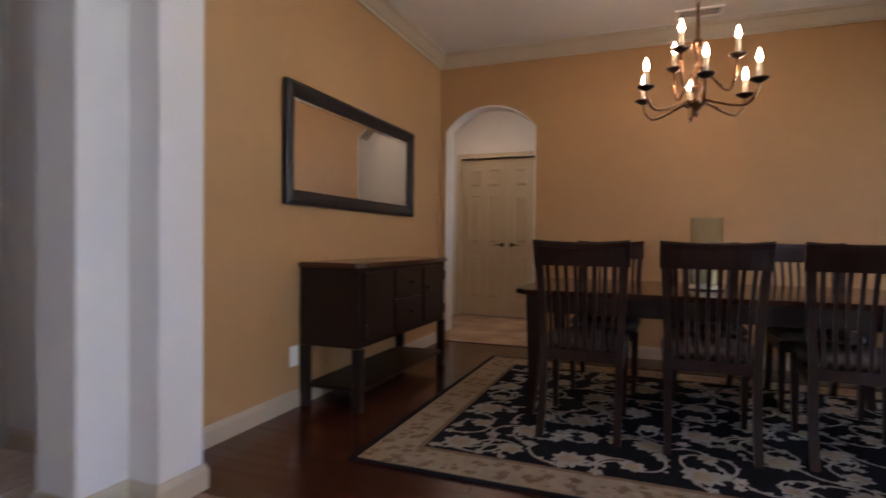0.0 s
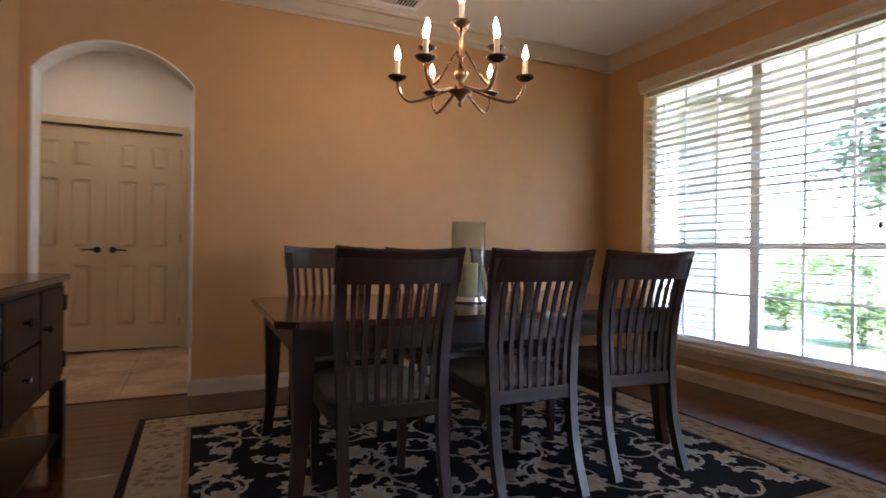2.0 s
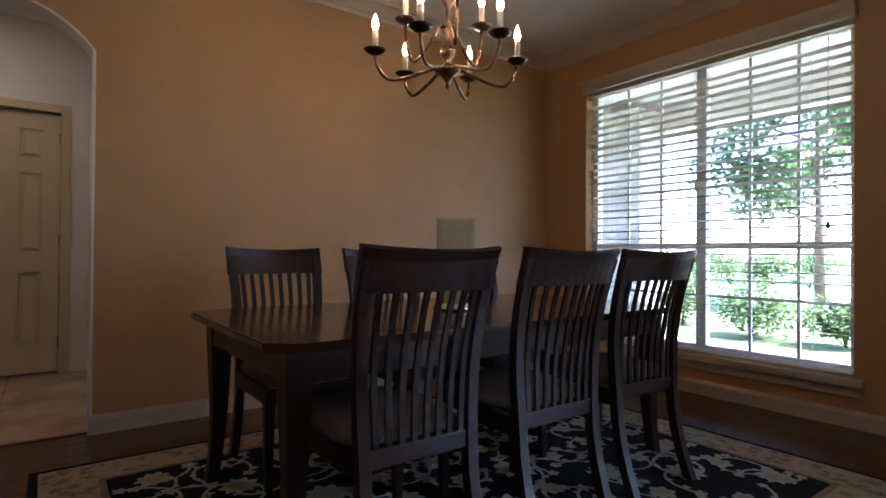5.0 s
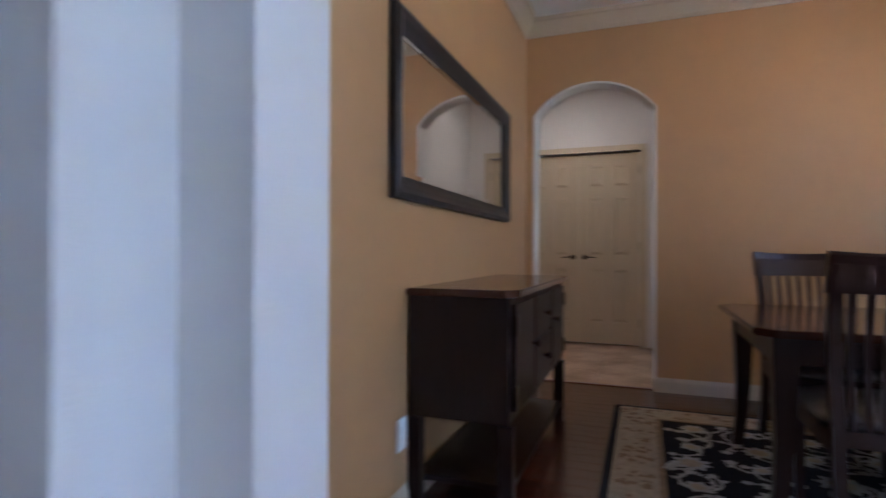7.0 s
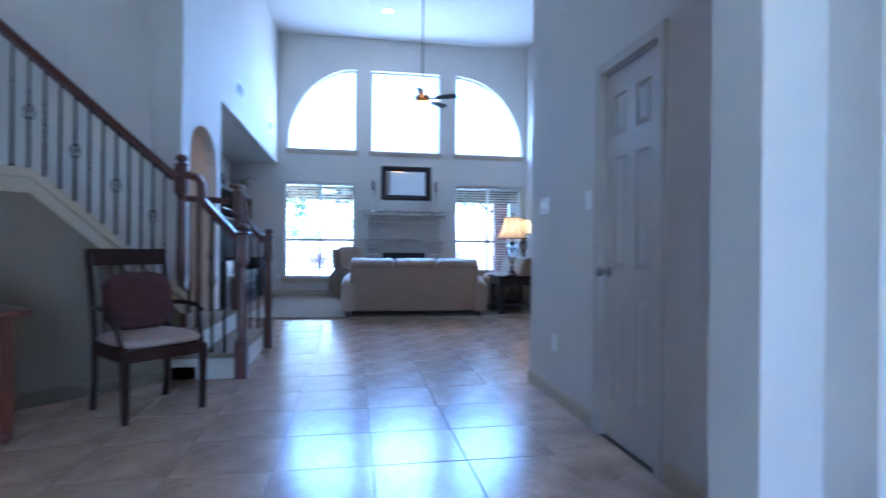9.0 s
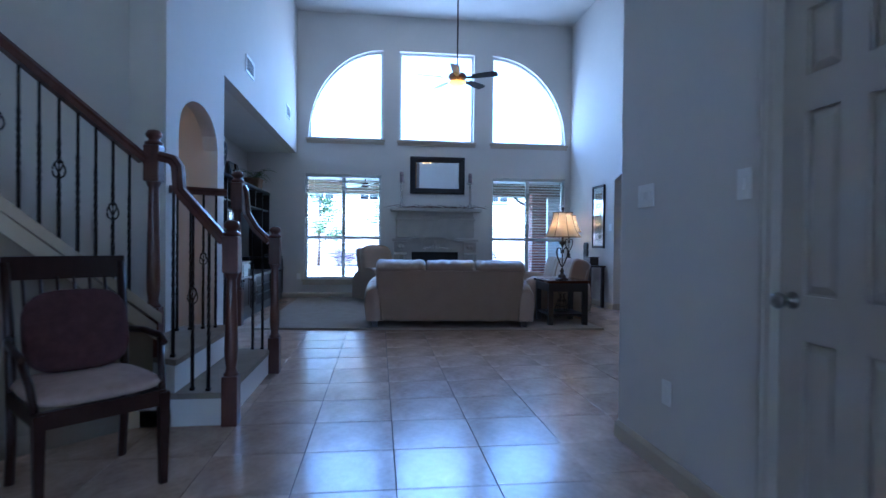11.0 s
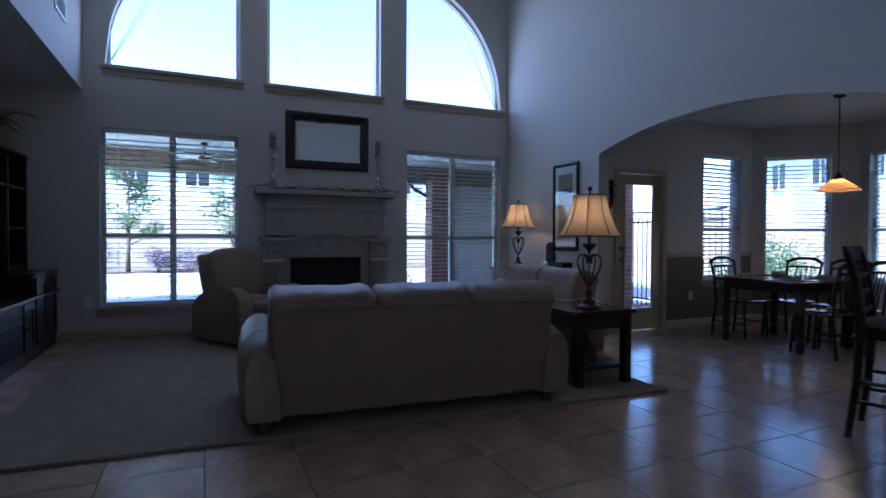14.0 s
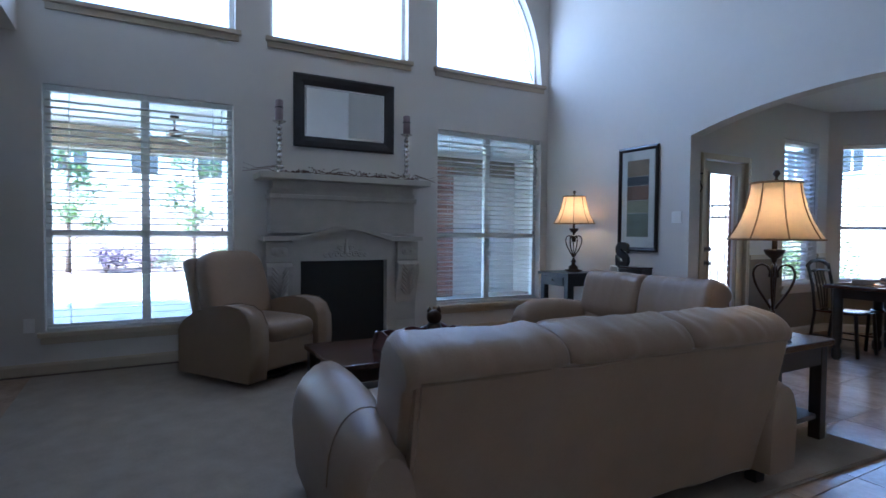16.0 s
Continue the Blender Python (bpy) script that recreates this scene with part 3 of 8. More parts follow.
# dark dado with a chair rail
bm = bmesh.new()
box(bm, BW, BW + 0.004, GY1 + 0.07, WB0 - 0.0, 0.1, 0.955)
box(bm, BW, BW + 0.004, WB0, WB1, 0.1, WBZ0 - 0.04)
box(bm, BW, BW + 0.004, WB1, 7.57, 0.1, 0.955)
pbox(bm, mY, 0, yl, 0, 0.004, 0.1, WBZ0 - 0.04)
struct("wall_dado", bm, M_TAUPE, "dark taupe painted dado below the chair rail", "wall")
bm = bmesh.new()
box(bm, BW, BW + 0.022, GY1 + 0.07, WB0 - 0.01, 0.955, 1.01)
box(bm, BW, BW + 0.022, WB1 + 0.01, 7.57, 0.955, 1.01)
struct("trim_chair_rail", bm, M_TRIM, "cream painted chair rail", "trim")
baseboard([(BW, GY1 + 0.075), (BW, 7.58), (-9.30, 8.50)])


# ---- windows ----
def window(name, m, w, z0, z1, cols, label, rows=2, sash=True, grid=None, arch=None, sill=True, meet=0.40):
    """A window in an opening: m has x along the wall, y outwards. Frame, sill, mullions and panes."""
    e = tagged(new(name), label, "window", kind="structure")
    e.matrix_basis = m
    b = bmesh.new()
    f = 0.045
    if arch is None:
        box(b, 0, f, 0.10, 0.17, z0, z1)
        box(b, w - f, w, 0.10, 0.17, z0, z1)
        box(b, f, w - f, 0.10, 0.17, z0, z0 + f)
        box(b, f, w - f, 0.10, 0.17, z1 - f, z1)
    else:
        n = 32
        box(b, 0, w, 0.10, 0.17, z0, z0 + f)
        straight = w - f if arch(0) < arch(w) else 0
        box(b, straight, straight + f, 0.10, 0.17, z0 + f, z1 - f)
        for i in range(n):
            u, v = w * i / n, w * (i + 1) / n
            q = [(u, arch(u)), (v, arch(v)), (v, max(z0, arch(v) - f)), (u, max(z0, arch(u) - f))]
            if i in (0, n - 1):
                q[2 if i == n - 1 else 3] = ((v - f if i == n - 1 else u + f), z0) if (straight == 0) == (i == n - 1) else q[2 if i == n - 1 else 3]
            prism(b, q, pose(0, 0.10, 0), 0.07)
    part("window_frame", b, M_WHITE, e)
    if sash:
        b = bmesh.new()
        for c in range(1, cols):
            x = w * c / cols
            box(b, x - 0.035, x + 0.035, 0.105, 0.165, z0 + f, z1 - f)
        part("mullion", b, M_WHITE, e)
        b = bmesh.new()
        for c in range(cols):
            x0, x1 = w * c / cols + 0.035, w * (c + 1) / cols - 0.035
            zm = z0 + (z1 - z0) * meet
            box(b, x0, x1, 0.108, 0.16, zm - 0.022, zm + 0.022)
        part("meeting_rail", b, M_WHITE, e)
        if grid:
            b = bmesh.new()
            for c in range(cols):
                x0, x1 = w * c / cols + 0.035, w * (c + 1) / cols - 0.035
                for k in range(1, grid[0]):
                    x = x0 + (x1 - x0) * k / grid[0]
                    box(b, x - 0.009, x + 0.009, 0.125, 0.145, z0 + f, z1 - f)
                zm = z0 + (z1 - z0) * meet
                for za, zb, n in ((z0 + f, zm, grid[1]), (zm, z1 - f, grid[2])):
                    for k in range(1, n):
                        z = za + (zb - za) * k / n
                        box(b, x0, x1, 0.126, 0.144, z - 0.009, z + 0.009)
            part("glazing_bar", b, M_WHITE, e)
    if arch is None:
        for c in range(cols):
            b = bmesh.new()
            box(b, w * c / cols + 0.02, w * (c + 1) / cols - 0.02, 0.132, 0.138, z0 + 0.03, z1 - 0.03)
            part("pane", b, M_GLASS, e).visible_shadow = False
    else:
        b = bmesh.new()
        us = [w * i / 24 for i in range(25)]
        prism(b, [(u, arch(u) - 0.02) for u in us] + [(w, z0 + 0.02), (0, z0 + 0.02)], pose(0, 0.132, 0), 0.006)
        part("pane", b, M_GLASS, e).visible_shadow = False
    if sill:
        b = bmesh.new()
        box(b, -0.05, w + 0.05, -0.05, 0.10, z0 - 0.045, z0 - 0.002, 0.006)
        box(b, -0.03, w + 0.03, -0.022, -0.002, z0 - 0.105, z0 - 0.045, 0.004)
        part("window_sill", b, M_TRIM, e)
    return e


def blind(m, w, z0, z1, label, pitch=0.058, tilt=9, valance=0.0):
    """A horizontal slat blind hung inside the opening, open slats nearly level."""
    e = thing("window_blind", m, label, "blind", "window blinds")
    b = bmesh.new()
    if valance:
        sweep(b, [(0, 0), (0.05, 0), (0.05, 0.03), (0.065, 0.06), (0.075, 0.09), (0, 0.09)], [(-0.005, 0.0, z1 - 0.025), (w + 0.015, 0.0, z1 - 0.025)])
    box(b, 0.01, w - 0.01, 0.02, 0.075, z1 - 0.05, z1 - 0.005)
    part("head_rail", b, M_TRIM if valance else M_BLIND, e)
    b = bmesh.new()
    box(b, 0.015, w - 0.015, 0.025, 0.07, z0 + 0.012, z0 + 0.03, 0.004)
    part("bottom_rail", b, M_BLIND, e)
    b = bmesh.new()
    c = math.cos(radians(tilt)) * 0.030
    s = math.sin(radians(tilt)) * 0.030
    vs = [b.verts.new(q) for q in ((0, -c, s), (w - 0.03, -c, s), (w - 0.03, 0, 0.003), (w - 0.03, c, -s), (0, c, -s), (0, 0, 0.003))]
    b.faces.new((vs[0], vs[1], vs[2], vs[5]))
    b.faces.new((vs[5], vs[2], vs[3], vs[4]))
    bmesh.ops.solidify(b, geom=b.faces[:], thickness=0.0025)
    first = part("slat", b, M_BLIND, e)
    n = int((z1 - 0.06 - z0 - 0.05) / pitch)
    for k in range(n):
        s1 = first if k == 0 else new("slat", first.data)
        s1.parent = e
        s1.matrix_basis = pose(0.015, 0.048, z0 + 0.055 + k * pitch, random.uniform(-1.2, 1.2), 0, 0)
    for k in (0.12, 0.5, 0.88):
        for y in (0.016, 0.080):
            b = bmesh.new()
            tube(b, [(w * k, y, z0 + 0.03), (w * k, y, z1 - 0.05)], 0.0015, 5)
            part("cord", b, M_BLIND, e)
    b = bmesh.new()
    tube(b, [(w * 0.93, 0.012, z1 - 0.06), (w * 0.93, 0.012, z0 + 0.62 * (z1 - z0) * 0.7)], 0.002, 5)
    lathe(b, [(0, 0), (0.012, 0.005), (0.009, 0.04), (0, 0.045)], 8, (w * 0.93, 0.012, z0 + 0.43 * (z1 - z0) - 0.04))
    part("pull_cord", b, M_DARKMETAL, e)
    return e


mE = pose(DE, WY1, 0, 0, 0, -90)
window("window_1", mE, WY1 - WY0, WZ0, WZ1, 2, "white framed large double window with glazing bars", grid=(3, 2, 3), meet=0.365)
blind(mE, WY1 - WY0, WZ0, WZ1, "white open slat blind with a moulded valance", valance=1)
for i, (y0, y1) in enumerate(LY):
    m = pose(LW, y0, 0, 0, 0, 90)
    window(f"window_{2 + i}", m, y1 - y0, LZ0, LZ1, 2, "white framed tall double window with a sill")
    blind(m, y1 - y0, LZ0, LZ1, "white open slat blind in a tall window")
for i, (y0, y1) in enumerate(UY):
    m = pose(LW, y0, 0, 0, 0, 90)
    fn = None if i == 1 else ((lambda u: qa(u + UY[0][0])) if i == 0 else (lambda u: qb(u + UY[2][0])))
    window(f"window_{4 + i}", m, y1 - y0, UZ0, UZ1, 1, "white framed high window of an arched group", sash=False, arch=fn)
m = pose(BW, WB0, 0, 0, 0, 90)
window("window_7", m, WB1 - WB0, WBZ0, WBZ1, 1, "white framed narrow window of the breakfast corner")
blind(m, WB1 - WB0, WBZ0, WBZ1, "white open slat blind in a narrow window", tilt=20)
m = mY @ pose(Y1, 0, 0, 0, 0, 180)
window("window_8", m, Y1 - Y0, WBZ0, WBZ1, 1, "white framed bay window of the breakfast corner")
blind(m, Y1 - Y0, WBZ0, WBZ1, "white open slat blind in a bay window")
m = pose(K0, 8.5, 0)
window("window_9", m, K1 - K0, WBZ0, WBZ1, 1, "white framed north window of the breakfast corner")
blind(m, K1 - K0, WBZ0, WBZ1, "white open slat blind in the north window")


# added out of view so that daylight reaches the foyer and hall
window("window_10", pose(DE, 0.9, 0, 0, 0, -90), 1.7, 0.25, 3.2, 2, "white framed foyer window, unseen, added to let light in", sash=False)

# ---- doors ----
def panel_door(name, m, w, h, label, paint, hinge_left=True, knob=True, gap=0.012, lever=False):
    """A six-panel door leaf: m has x along it, y away from the viewer."""
    e = tagged(new(name), label, "door", kind="structure")
    e.matrix_basis = m
    st, cols = 0.105 * min(1, w / 0.6), 2
    pw = (w - 3 * st) / 2
    rows = [(0.24, 0.80), (0.95, 1.56), (1.68, 1.90)]
    b = bmesh.new()
    box(b, 0, w, 0.017, 0.040, gap, h)
    xs = [0, st, st + pw, 2 * st + pw, 2 * st + 2 * pw, w]
    for x0, x1 in ((xs[0], xs[1]), (xs[2], xs[3]), (xs[4], xs[5])):
        box(b, x0, x1, 0, 0.017, gap, h)
    zs = [gap, *[z for r in rows for z in r], h]
    for z0, z1 in zip(zs[::2], zs[1::2]):
        for x0, x1 in ((xs[1], xs[2]), (xs[3], xs[4])):
            box(b, x0, x1, 0, 0.017, z0, z1)
    part("leaf", b, paint, e)
    for z0, z1 in rows:
        for x0, x1 in ((xs[1], xs[2]), (xs[3], xs[4])):
            b = bmesh.new()
            d = 0.034
            a = [b.verts.new((x, 0.0165, z)) for x, z in ((x0 + 0.008, z0 + 0.008), (x1 - 0.008, z0 + 0.008), (x1 - 0.008, z1 - 0.008), (x0 + 0.008, z1 - 0.008))]
            c = [b.verts.new((x, 0.003, z)) for x, z in ((x0 + d, z0 + d), (x1 - d, z0 + d), (x1 - d, z1 - d), (x0 + d, z1 - d))]
            b.faces.new(c)
            for k in range(4):
                b.faces.new((a[k], a[(k + 1) % 4], c[(k + 1) % 4], c[k]))
            part("panel", b, paint, e)
    if knob:
        kx = w - 0.06 if hinge_left else 0.06
        b = bmesh.new()
        if lever:
            lathe(b, [(0, 0.0), (0.028, 0.0), (0.028, 0.008), (0.011, 0.014), (0.010, 0.045), (0, 0.048)], 16, m=pose(kx, 0, 0.93, 90, 0, 0))
            o = -1 if hinge_left else 1
            tube(b, [(kx, -0.042, 0.93), (kx + o * 0.05, -0.046, 0.931), (kx + o * 0.115, -0.043, 0.926)], 0.009, 8, 0.006)
        else:
            lathe(b, [(0, 0.0), (0.03, 0.0), (0.03, 0.006), (0.012, 0.012), (0.011, 0.035), (0.026, 0.045), (0.03, 0.06), (0.022, 0.072), (0, 0.075)], 16, m=pose(kx, 0, 0.93, 90, 0, 0))
        part("door_lever" if lever else "door_knob", b, M_DARKMETAL if lever else M_NICKEL, e, "dark bronze lever handle" if lever else "satin nickel round knob")
    b = bmesh.new()
    hx = 0 if hinge_left else w
    for z in (0.2, 1.0, 1.8):
        box(b, hx - 0.006, hx + 0.006, -0.004, 0.01, z, z + 0.09)
    part("hinge", b, M_NICKEL, e)
    return e


def casing(m, w, h, paint, cw=0.065):
    b = bmesh.new()
    for x0, x1, z0, z1 in ((-cw, -0.004, 0, h + cw), (w + 0.004, w + cw, 0, h + cw), (-0.004, w + 0.004, h + 0.004, h + cw)):
        for v in box(b, x0, x1, -0.018, 0.0, z0, z1):
            v.co = m @ v.co
        for v in box(b, x0 + (0.012 if x0 < 0 else 0.03), x1 - (0.03 if x0 < 0 else 0.012), -0.024, -0.018, z0, z1 - 0.012):
            v.co = m @ v.co
    struct("trim_door_casing", b, paint, "painted moulded door casing", "trim")
    b = bmesh.new()
    for x0, x1, z0, z1 in ((-0.02, -0.002, 0, h + 0.01), (w + 0.002, w + 0.02, 0, h + 0.01)):
        for v in box(b, x0, x1, 0.0, 0.12, z0, z1):
            v.co = m @ v.co
    struct("trim_door_jamb", b, paint, "painted door jamb", "trim")


# closet double doors behind the arch
m = pose(-1.98, VN, 0)
casing(m, 1.23, 2.04, M_DOOR)
panel_door("door_1", pose(-1.98, VN + 0.02, 0), 0.612, 2.03, "cream six-panel closet door leaf", M_DOOR, True, gap=0.02, lever=True)
panel_door("door_2", pose(-1.365, VN + 0.02, 0), 0.612, 2.03, "cream six-panel closet door leaf", M_DOOR, False, gap=0.02, lever=True)
# narrow hall door
m = pose(PX0 + 0.01, HN, 0)
casing(m, PX1 - PX0 - 0.02, 2.04, M_PDOOR)
panel_door("door_3", pose(PX0 + 0.012, HN + 0.015, 0), PX1 - PX0 - 0.024, 2.03, "taupe-white narrow six-panel hall door", M_PDOOR, False)
# glazed garden door
e = tagged(new("door_4"), "taupe painted garden door with a tall glass pane", "door", kind="structure")
m = pose(BW, GY0 + 0.01, 0, 0, 0, 90)
casing(m, GY1 - GY0 - 0.02, 2.04, M_DOOR)
e.matrix_basis = pose(BW - 0.02, GY0 + 0.012, 0, 0, 0, 90)
gw = GY1 - GY0 - 0.024
b = bmesh.new()
for x0, x1, z0, z1 in ((0, 0.12, 0.01, 2.03), (gw - 0.14, gw, 0.01, 2.03), (0.12, gw - 0.14, 0.01, 0.28), (0.12, gw - 0.14, 1.90, 2.03)):
    box(b, x0, x1, 0, 0.04, z0, z1)
part("leaf", b, M_DOOR, e)
b = bmesh.new()
for x0, x1, z0, z1 in ((0.10, 0.125, 0.26, 1.92), (gw - 0.145, gw - 0.12, 0.26, 1.92), (0.125, gw - 0.145, 0.26, 0.285), (0.125, gw - 0.145, 1.895, 1.92)):
    box(b, x0, x1, -0.012, 0.0, z0, z1)
part("glazing_frame", b, M_DOOR, e)
b = bmesh.new()
box(b, 0.121, gw - 0.141, 0.017, 0.023, 0.281, 1.899)
part("pane", b, M_GLASS, e).visible_shadow = False
b = bmesh.new()
for z in (0.93, 1.08):
    lathe(b, [(0, 0.0), (0.028, 0.0), (0.028, 0.006), (0.012, 0.012), (0.011, 0.03), (0.026, 0.04), (0.026, 0.055), (0, 0.06)], 14, m=pose(0.06, 0, z, 90, 0, 0))
part("door_knob", b, M_NICKEL, e, "satin nickel knob and lock")


# ---- stairs ----
def stair_step(outline, z0, z1, label):
    b = bmesh.new()
    slab(b, outline, z0, z1 - 0.035)
    cx = sum(p[0] for p in outline) / len(outline)
    cy = sum(p[1] for p in outline) / len(outline)
    st = tagged(obj("stair_step", b, M_WHITEWALL), label, "stair step", "steps of the stairs")
    b = bmesh.new()
    slab(b, [(cx + (x - cx) * 1.012, cy + (y - cy) * 1.02) for x, y in outline], z1 - 0.035, z1)
    ob = part("tread", b, M_CARPET, st, "beige carpeted tread")
    return st


SX0, SX1 = -6.03, -4.66
stair_step([(SX0, -0.31), (SX1, -0.31), (SX1, -1.0), (SX0, -1.0)], 0, 0.20, "low first stair step with beige carpet and white riser")
stair_step([(SX0, -0.60), (SX1, -0.60), (-4.78, -0.78), (-5.6, -1.62), (-5.66, -1.62), (-5.66, -1.04), (SX0, -1.02)], 0.2, 0.40, "wide stair landing with beige carpet")
# main flight, slanting
dS = Vector((1, -1, 0)).normalized()
mM = pose(-4.76, -0.78, 0, 0, 0, -45)     # x up the flight, y to the north-east
RUN, RISE, NSTEP = 0.215, 0.19, 6
for k in range(NSTEP):
    x0, x1 = 0.05 + k * RUN, 0.05 + (k + 1) * RUN
    q = [mM @ Vector((x, y, 0)) for x, y in ((x0, -0.02), (x1, -0.02), (x1, -0.92), (x0, -0.92))]
    stair_step([(v.x, v.y) for v in q], 0.40 if k == 0 else 0.40 + (k - 1) * RISE, 0.40 + (k + 1) * RISE, "stair step of the main flight with beige carpet")
q = [mM @ Vector((x, y, 0)) for x, y in ((0.05 + NSTEP * RUN, -0.02), (2.6, -0.02), (2.6, -0.92), (0.05 + NSTEP * RUN, -0.92))]
stair_step([(v.x, v.y) for v in q], 1.40, 1.54, "upper stair landing with beige carpet")
# wall below the flight, with its cap
SL = 0.478 / 0.545
b = bmesh.new()
zc = lambda x: min(1.545, 0.66 + SL * x)
xk = (1.545 - 0.66) / SL
prism(b, [(0.0, 0.0), (2.7, 0.0), (2.7, 1.50), (xk, 1.50), (0.0, 0.62)], mM @ pose(0, -0.02, 0), 0.06)
struct("wall_stair", b, M_TAUPE, "dark taupe painted wall under the slanting stairs", "wall")
b = bmesh.new()
prism(b, [(-0.04, 0.60), (xk, 1.485), (2.7, 1.485), (2.7, 1.545), (xk - 0.02, 1.545), (-0.04, 0.665)], mM @ pose(0, -0.05, 0), 0.115)
prism(b, [(-0.02, 0.50), (xk, 1.385), (2.7, 1.385), (2.7, 1.484), (xk, 1.484), (-0.02, 0.599)], mM @ pose(0, 0.0405, 0), 0.012)
struct("trim_stair_cap", b, M_TRIM, "cream painted cap along the stair wall", "trim")
p0, p1 = mM @ Vector((0, 0.04, 0)), mM @ Vector((2.7, 0.04, 0))
baseboard([(SX1 + 0.0, -0.62), (SX1, -0.80), (p0.x + 0.1, p0.y - 0.1), (p1.x, p1.y)])


def newel(x, y, z0, z1, label):
    e = thing("newel_post", pose(x, y, z0), label, "newel post", "newel posts of the stairs")
    h = z1 - z0
    s = 0.046
    b = bmesh.new()
    box(b, -s, s, -s, s, 0, 0.30, 0.006)
    part("base_block", b, M_RAIL, e)
    b = bmesh.new()
    box(b, -s, s, -s, s, h - 0.32, h - 0.10, 0.006)
    part("upper_block", b, M_RAIL, e)
    b = bmesh.new()
    lathe(b, [(0.044, 0.30), (0.046, 0.31), (0.034, 0.325), (0.030, 0.35), (0.038, 0.40), (0.040, 0.45), (0.030, h - 0.38), (0.028, h - 0.36), (0.036, h - 0.345), (0.044, h - 0.325), (0.044, h - 0.32)], 16)
    part("turned_shaft", b, M_RAIL, e)
    b = bmesh.new()
    lathe(b, [(0.044, h - 0.10), (0.052, h - 0.092), (0.052, h - 0.08), (0.036, h - 0.072), (0.03, h - 0.06), (0.046, h - 0.045), (0.048, h - 0.03), (0.036, h - 0.008), (0, h)], 16)
    part("cap", b, M_RAIL, e, "turned mushroom cap")
    return e


newel(-4.67, -0.28, 0.0, 1.24, "red-brown turned wooden newel post at the first step")
newel(-5.97, -0.27, 0.0, 1.24, "red-brown turned wooden newel post at the first step")
newel(-4.78, -0.77, 0.40, 1.79, "tall red-brown turned wooden newel post on the landing")
newel(-5.98, -0.58, 0.40, 1.70, "tall red-brown turned wooden newel post on the landing")


def handrail(path, label, w=0.032, h=0.03):
    b = bmesh.new()
    pts = [Vector(p) for p in path]
    prof = [(-w, -h), (w, -h), (w * 0.8, -h * 0.1), (w, h * 0.35), (w * 0.6, h), (-w * 0.6, h), (-w, h * 0.35), (-w * 0.8, -h * 0.1)]
    rings = []
    for i, p in enumerate(pts):
        d = (pts[min(i + 1, len(pts) - 1)] - pts[max(0, i - 1)]).normalized()
        flat = (pts[-1] - pts[0])
        flat.z = 0
        flat.normalize()
        r = Vector((flat.y, -flat.x, 0))
        u = r.cross(d)
        rings.append([b.verts.new(p + r * a + u * c) for a, c in prof])
    for a, c in zip(rings, rings[1:]):
        for k in range(len(prof)):
            b.faces.new((a[k], a[(k + 1) % len(prof)], c[(k + 1) % len(prof)], c[k]))
    b.faces.new(rings[0][::-1])
    b.faces.new(rings[-1])
    return tagged(obj("handrail", b, M_RAIL), label, "handrail", "handrails of the stairs")


def rail_main(x):
    return 1.56 + SL * (x - 0.05) if x < 1.15 else 1.56 + SL * 1.10 + 0.1 * (x - 1.15)


q = [mM @ Vector((x, 0.0, 1.60 + (2.58 - 1.60) / 1.33 * (x - 0.04))) for x in (0.04, 0.5, 1.0, 1.36, 2.0, 2.6)]
handrail(q, "red-brown wooden handrail rising along the main flight")
handrail([(-4.745, -0.72, 1.62), (-4.735, -0.64, 1.60), (-4.73, -0.61, 1.56), (-4.73, -0.60, 1.42), (-4.72, -0.55, 1.36), (-4.69, -0.40, 1.20), (-4.68, -0.32, 1.11)], "red-brown gooseneck handrail down to the first step")
handrail([(-5.98, -0.54, 1.57), (-5.98, -0.52, 1.53), (-5.98, -0.50, 1.34), (-5.975, -0.43, 1.22), (-5.97, -0.315, 1.11)], "red-brown gooseneck handrail down to the first step")
handrail([(-5.93, -0.66, 1.51), (-5.85, -0.80, 1.51), (-5.70, -1.02, 1.51)], "level red-brown wooden handrail of the landing")


def baluster(p, z1, kind):
    """A slim iron baluster: plain with a twist, or with one or two baskets."""
    e = thing("baluster", Matrix.Translation(p), "slim black wrought iron baluster with " + ("a basket knot" if kind else "a twisted middle"), "baluster", "iron balusters of the stairs")
    h = z1 - p[2]
    b = bmesh.new()
    n = 40
    rings = []
    for i in range(n + 1):
        tw = radians(40) * max(0, min(i, 0.72 * n) - 0.28 * n)
        r = 0.0108 if not (kind and abs(i / n - 0.52) * h < 0.04) else 0.004
        rings.append([b.verts.new((r * math.cos(tw + k * math.pi / 2), r * math.sin(tw + k * math.pi / 2), h * i / n)) for k in range(4)])
    for lo, hi in zip(rings, rings[1:]):
        for k in range(4):
            b.faces.new((lo[k], lo[(k + 1) % 4], hi[(k + 1) % 4], hi[k]))
    part("bar", b, M_IRON, e)
    if kind:
        b = bmesh.new()
        zb = h * 0.52
        for k in range(4):
            pts = []
            for j in range(9):
                s = -0.05 + 0.1 * j / 8
                r = 0.004 + 0.026 * math.sqrt(max(0, 1 - (s / 0.05) ** 2))
                a = k * math.pi / 2 + 1.6 * j / 8
                pts.append((r * math.cos(a), r * math.sin(a), zb + s))
            tube(b, pts, 0.0045, 6)
        part("basket", b, M_IRON, e)
    b = bmesh.new()
    box(b, -0.014, 0.014, -0.014, 0.014, 0, 0.018, 0.003)
    part("shoe", b, M_IRON, e)
    return e


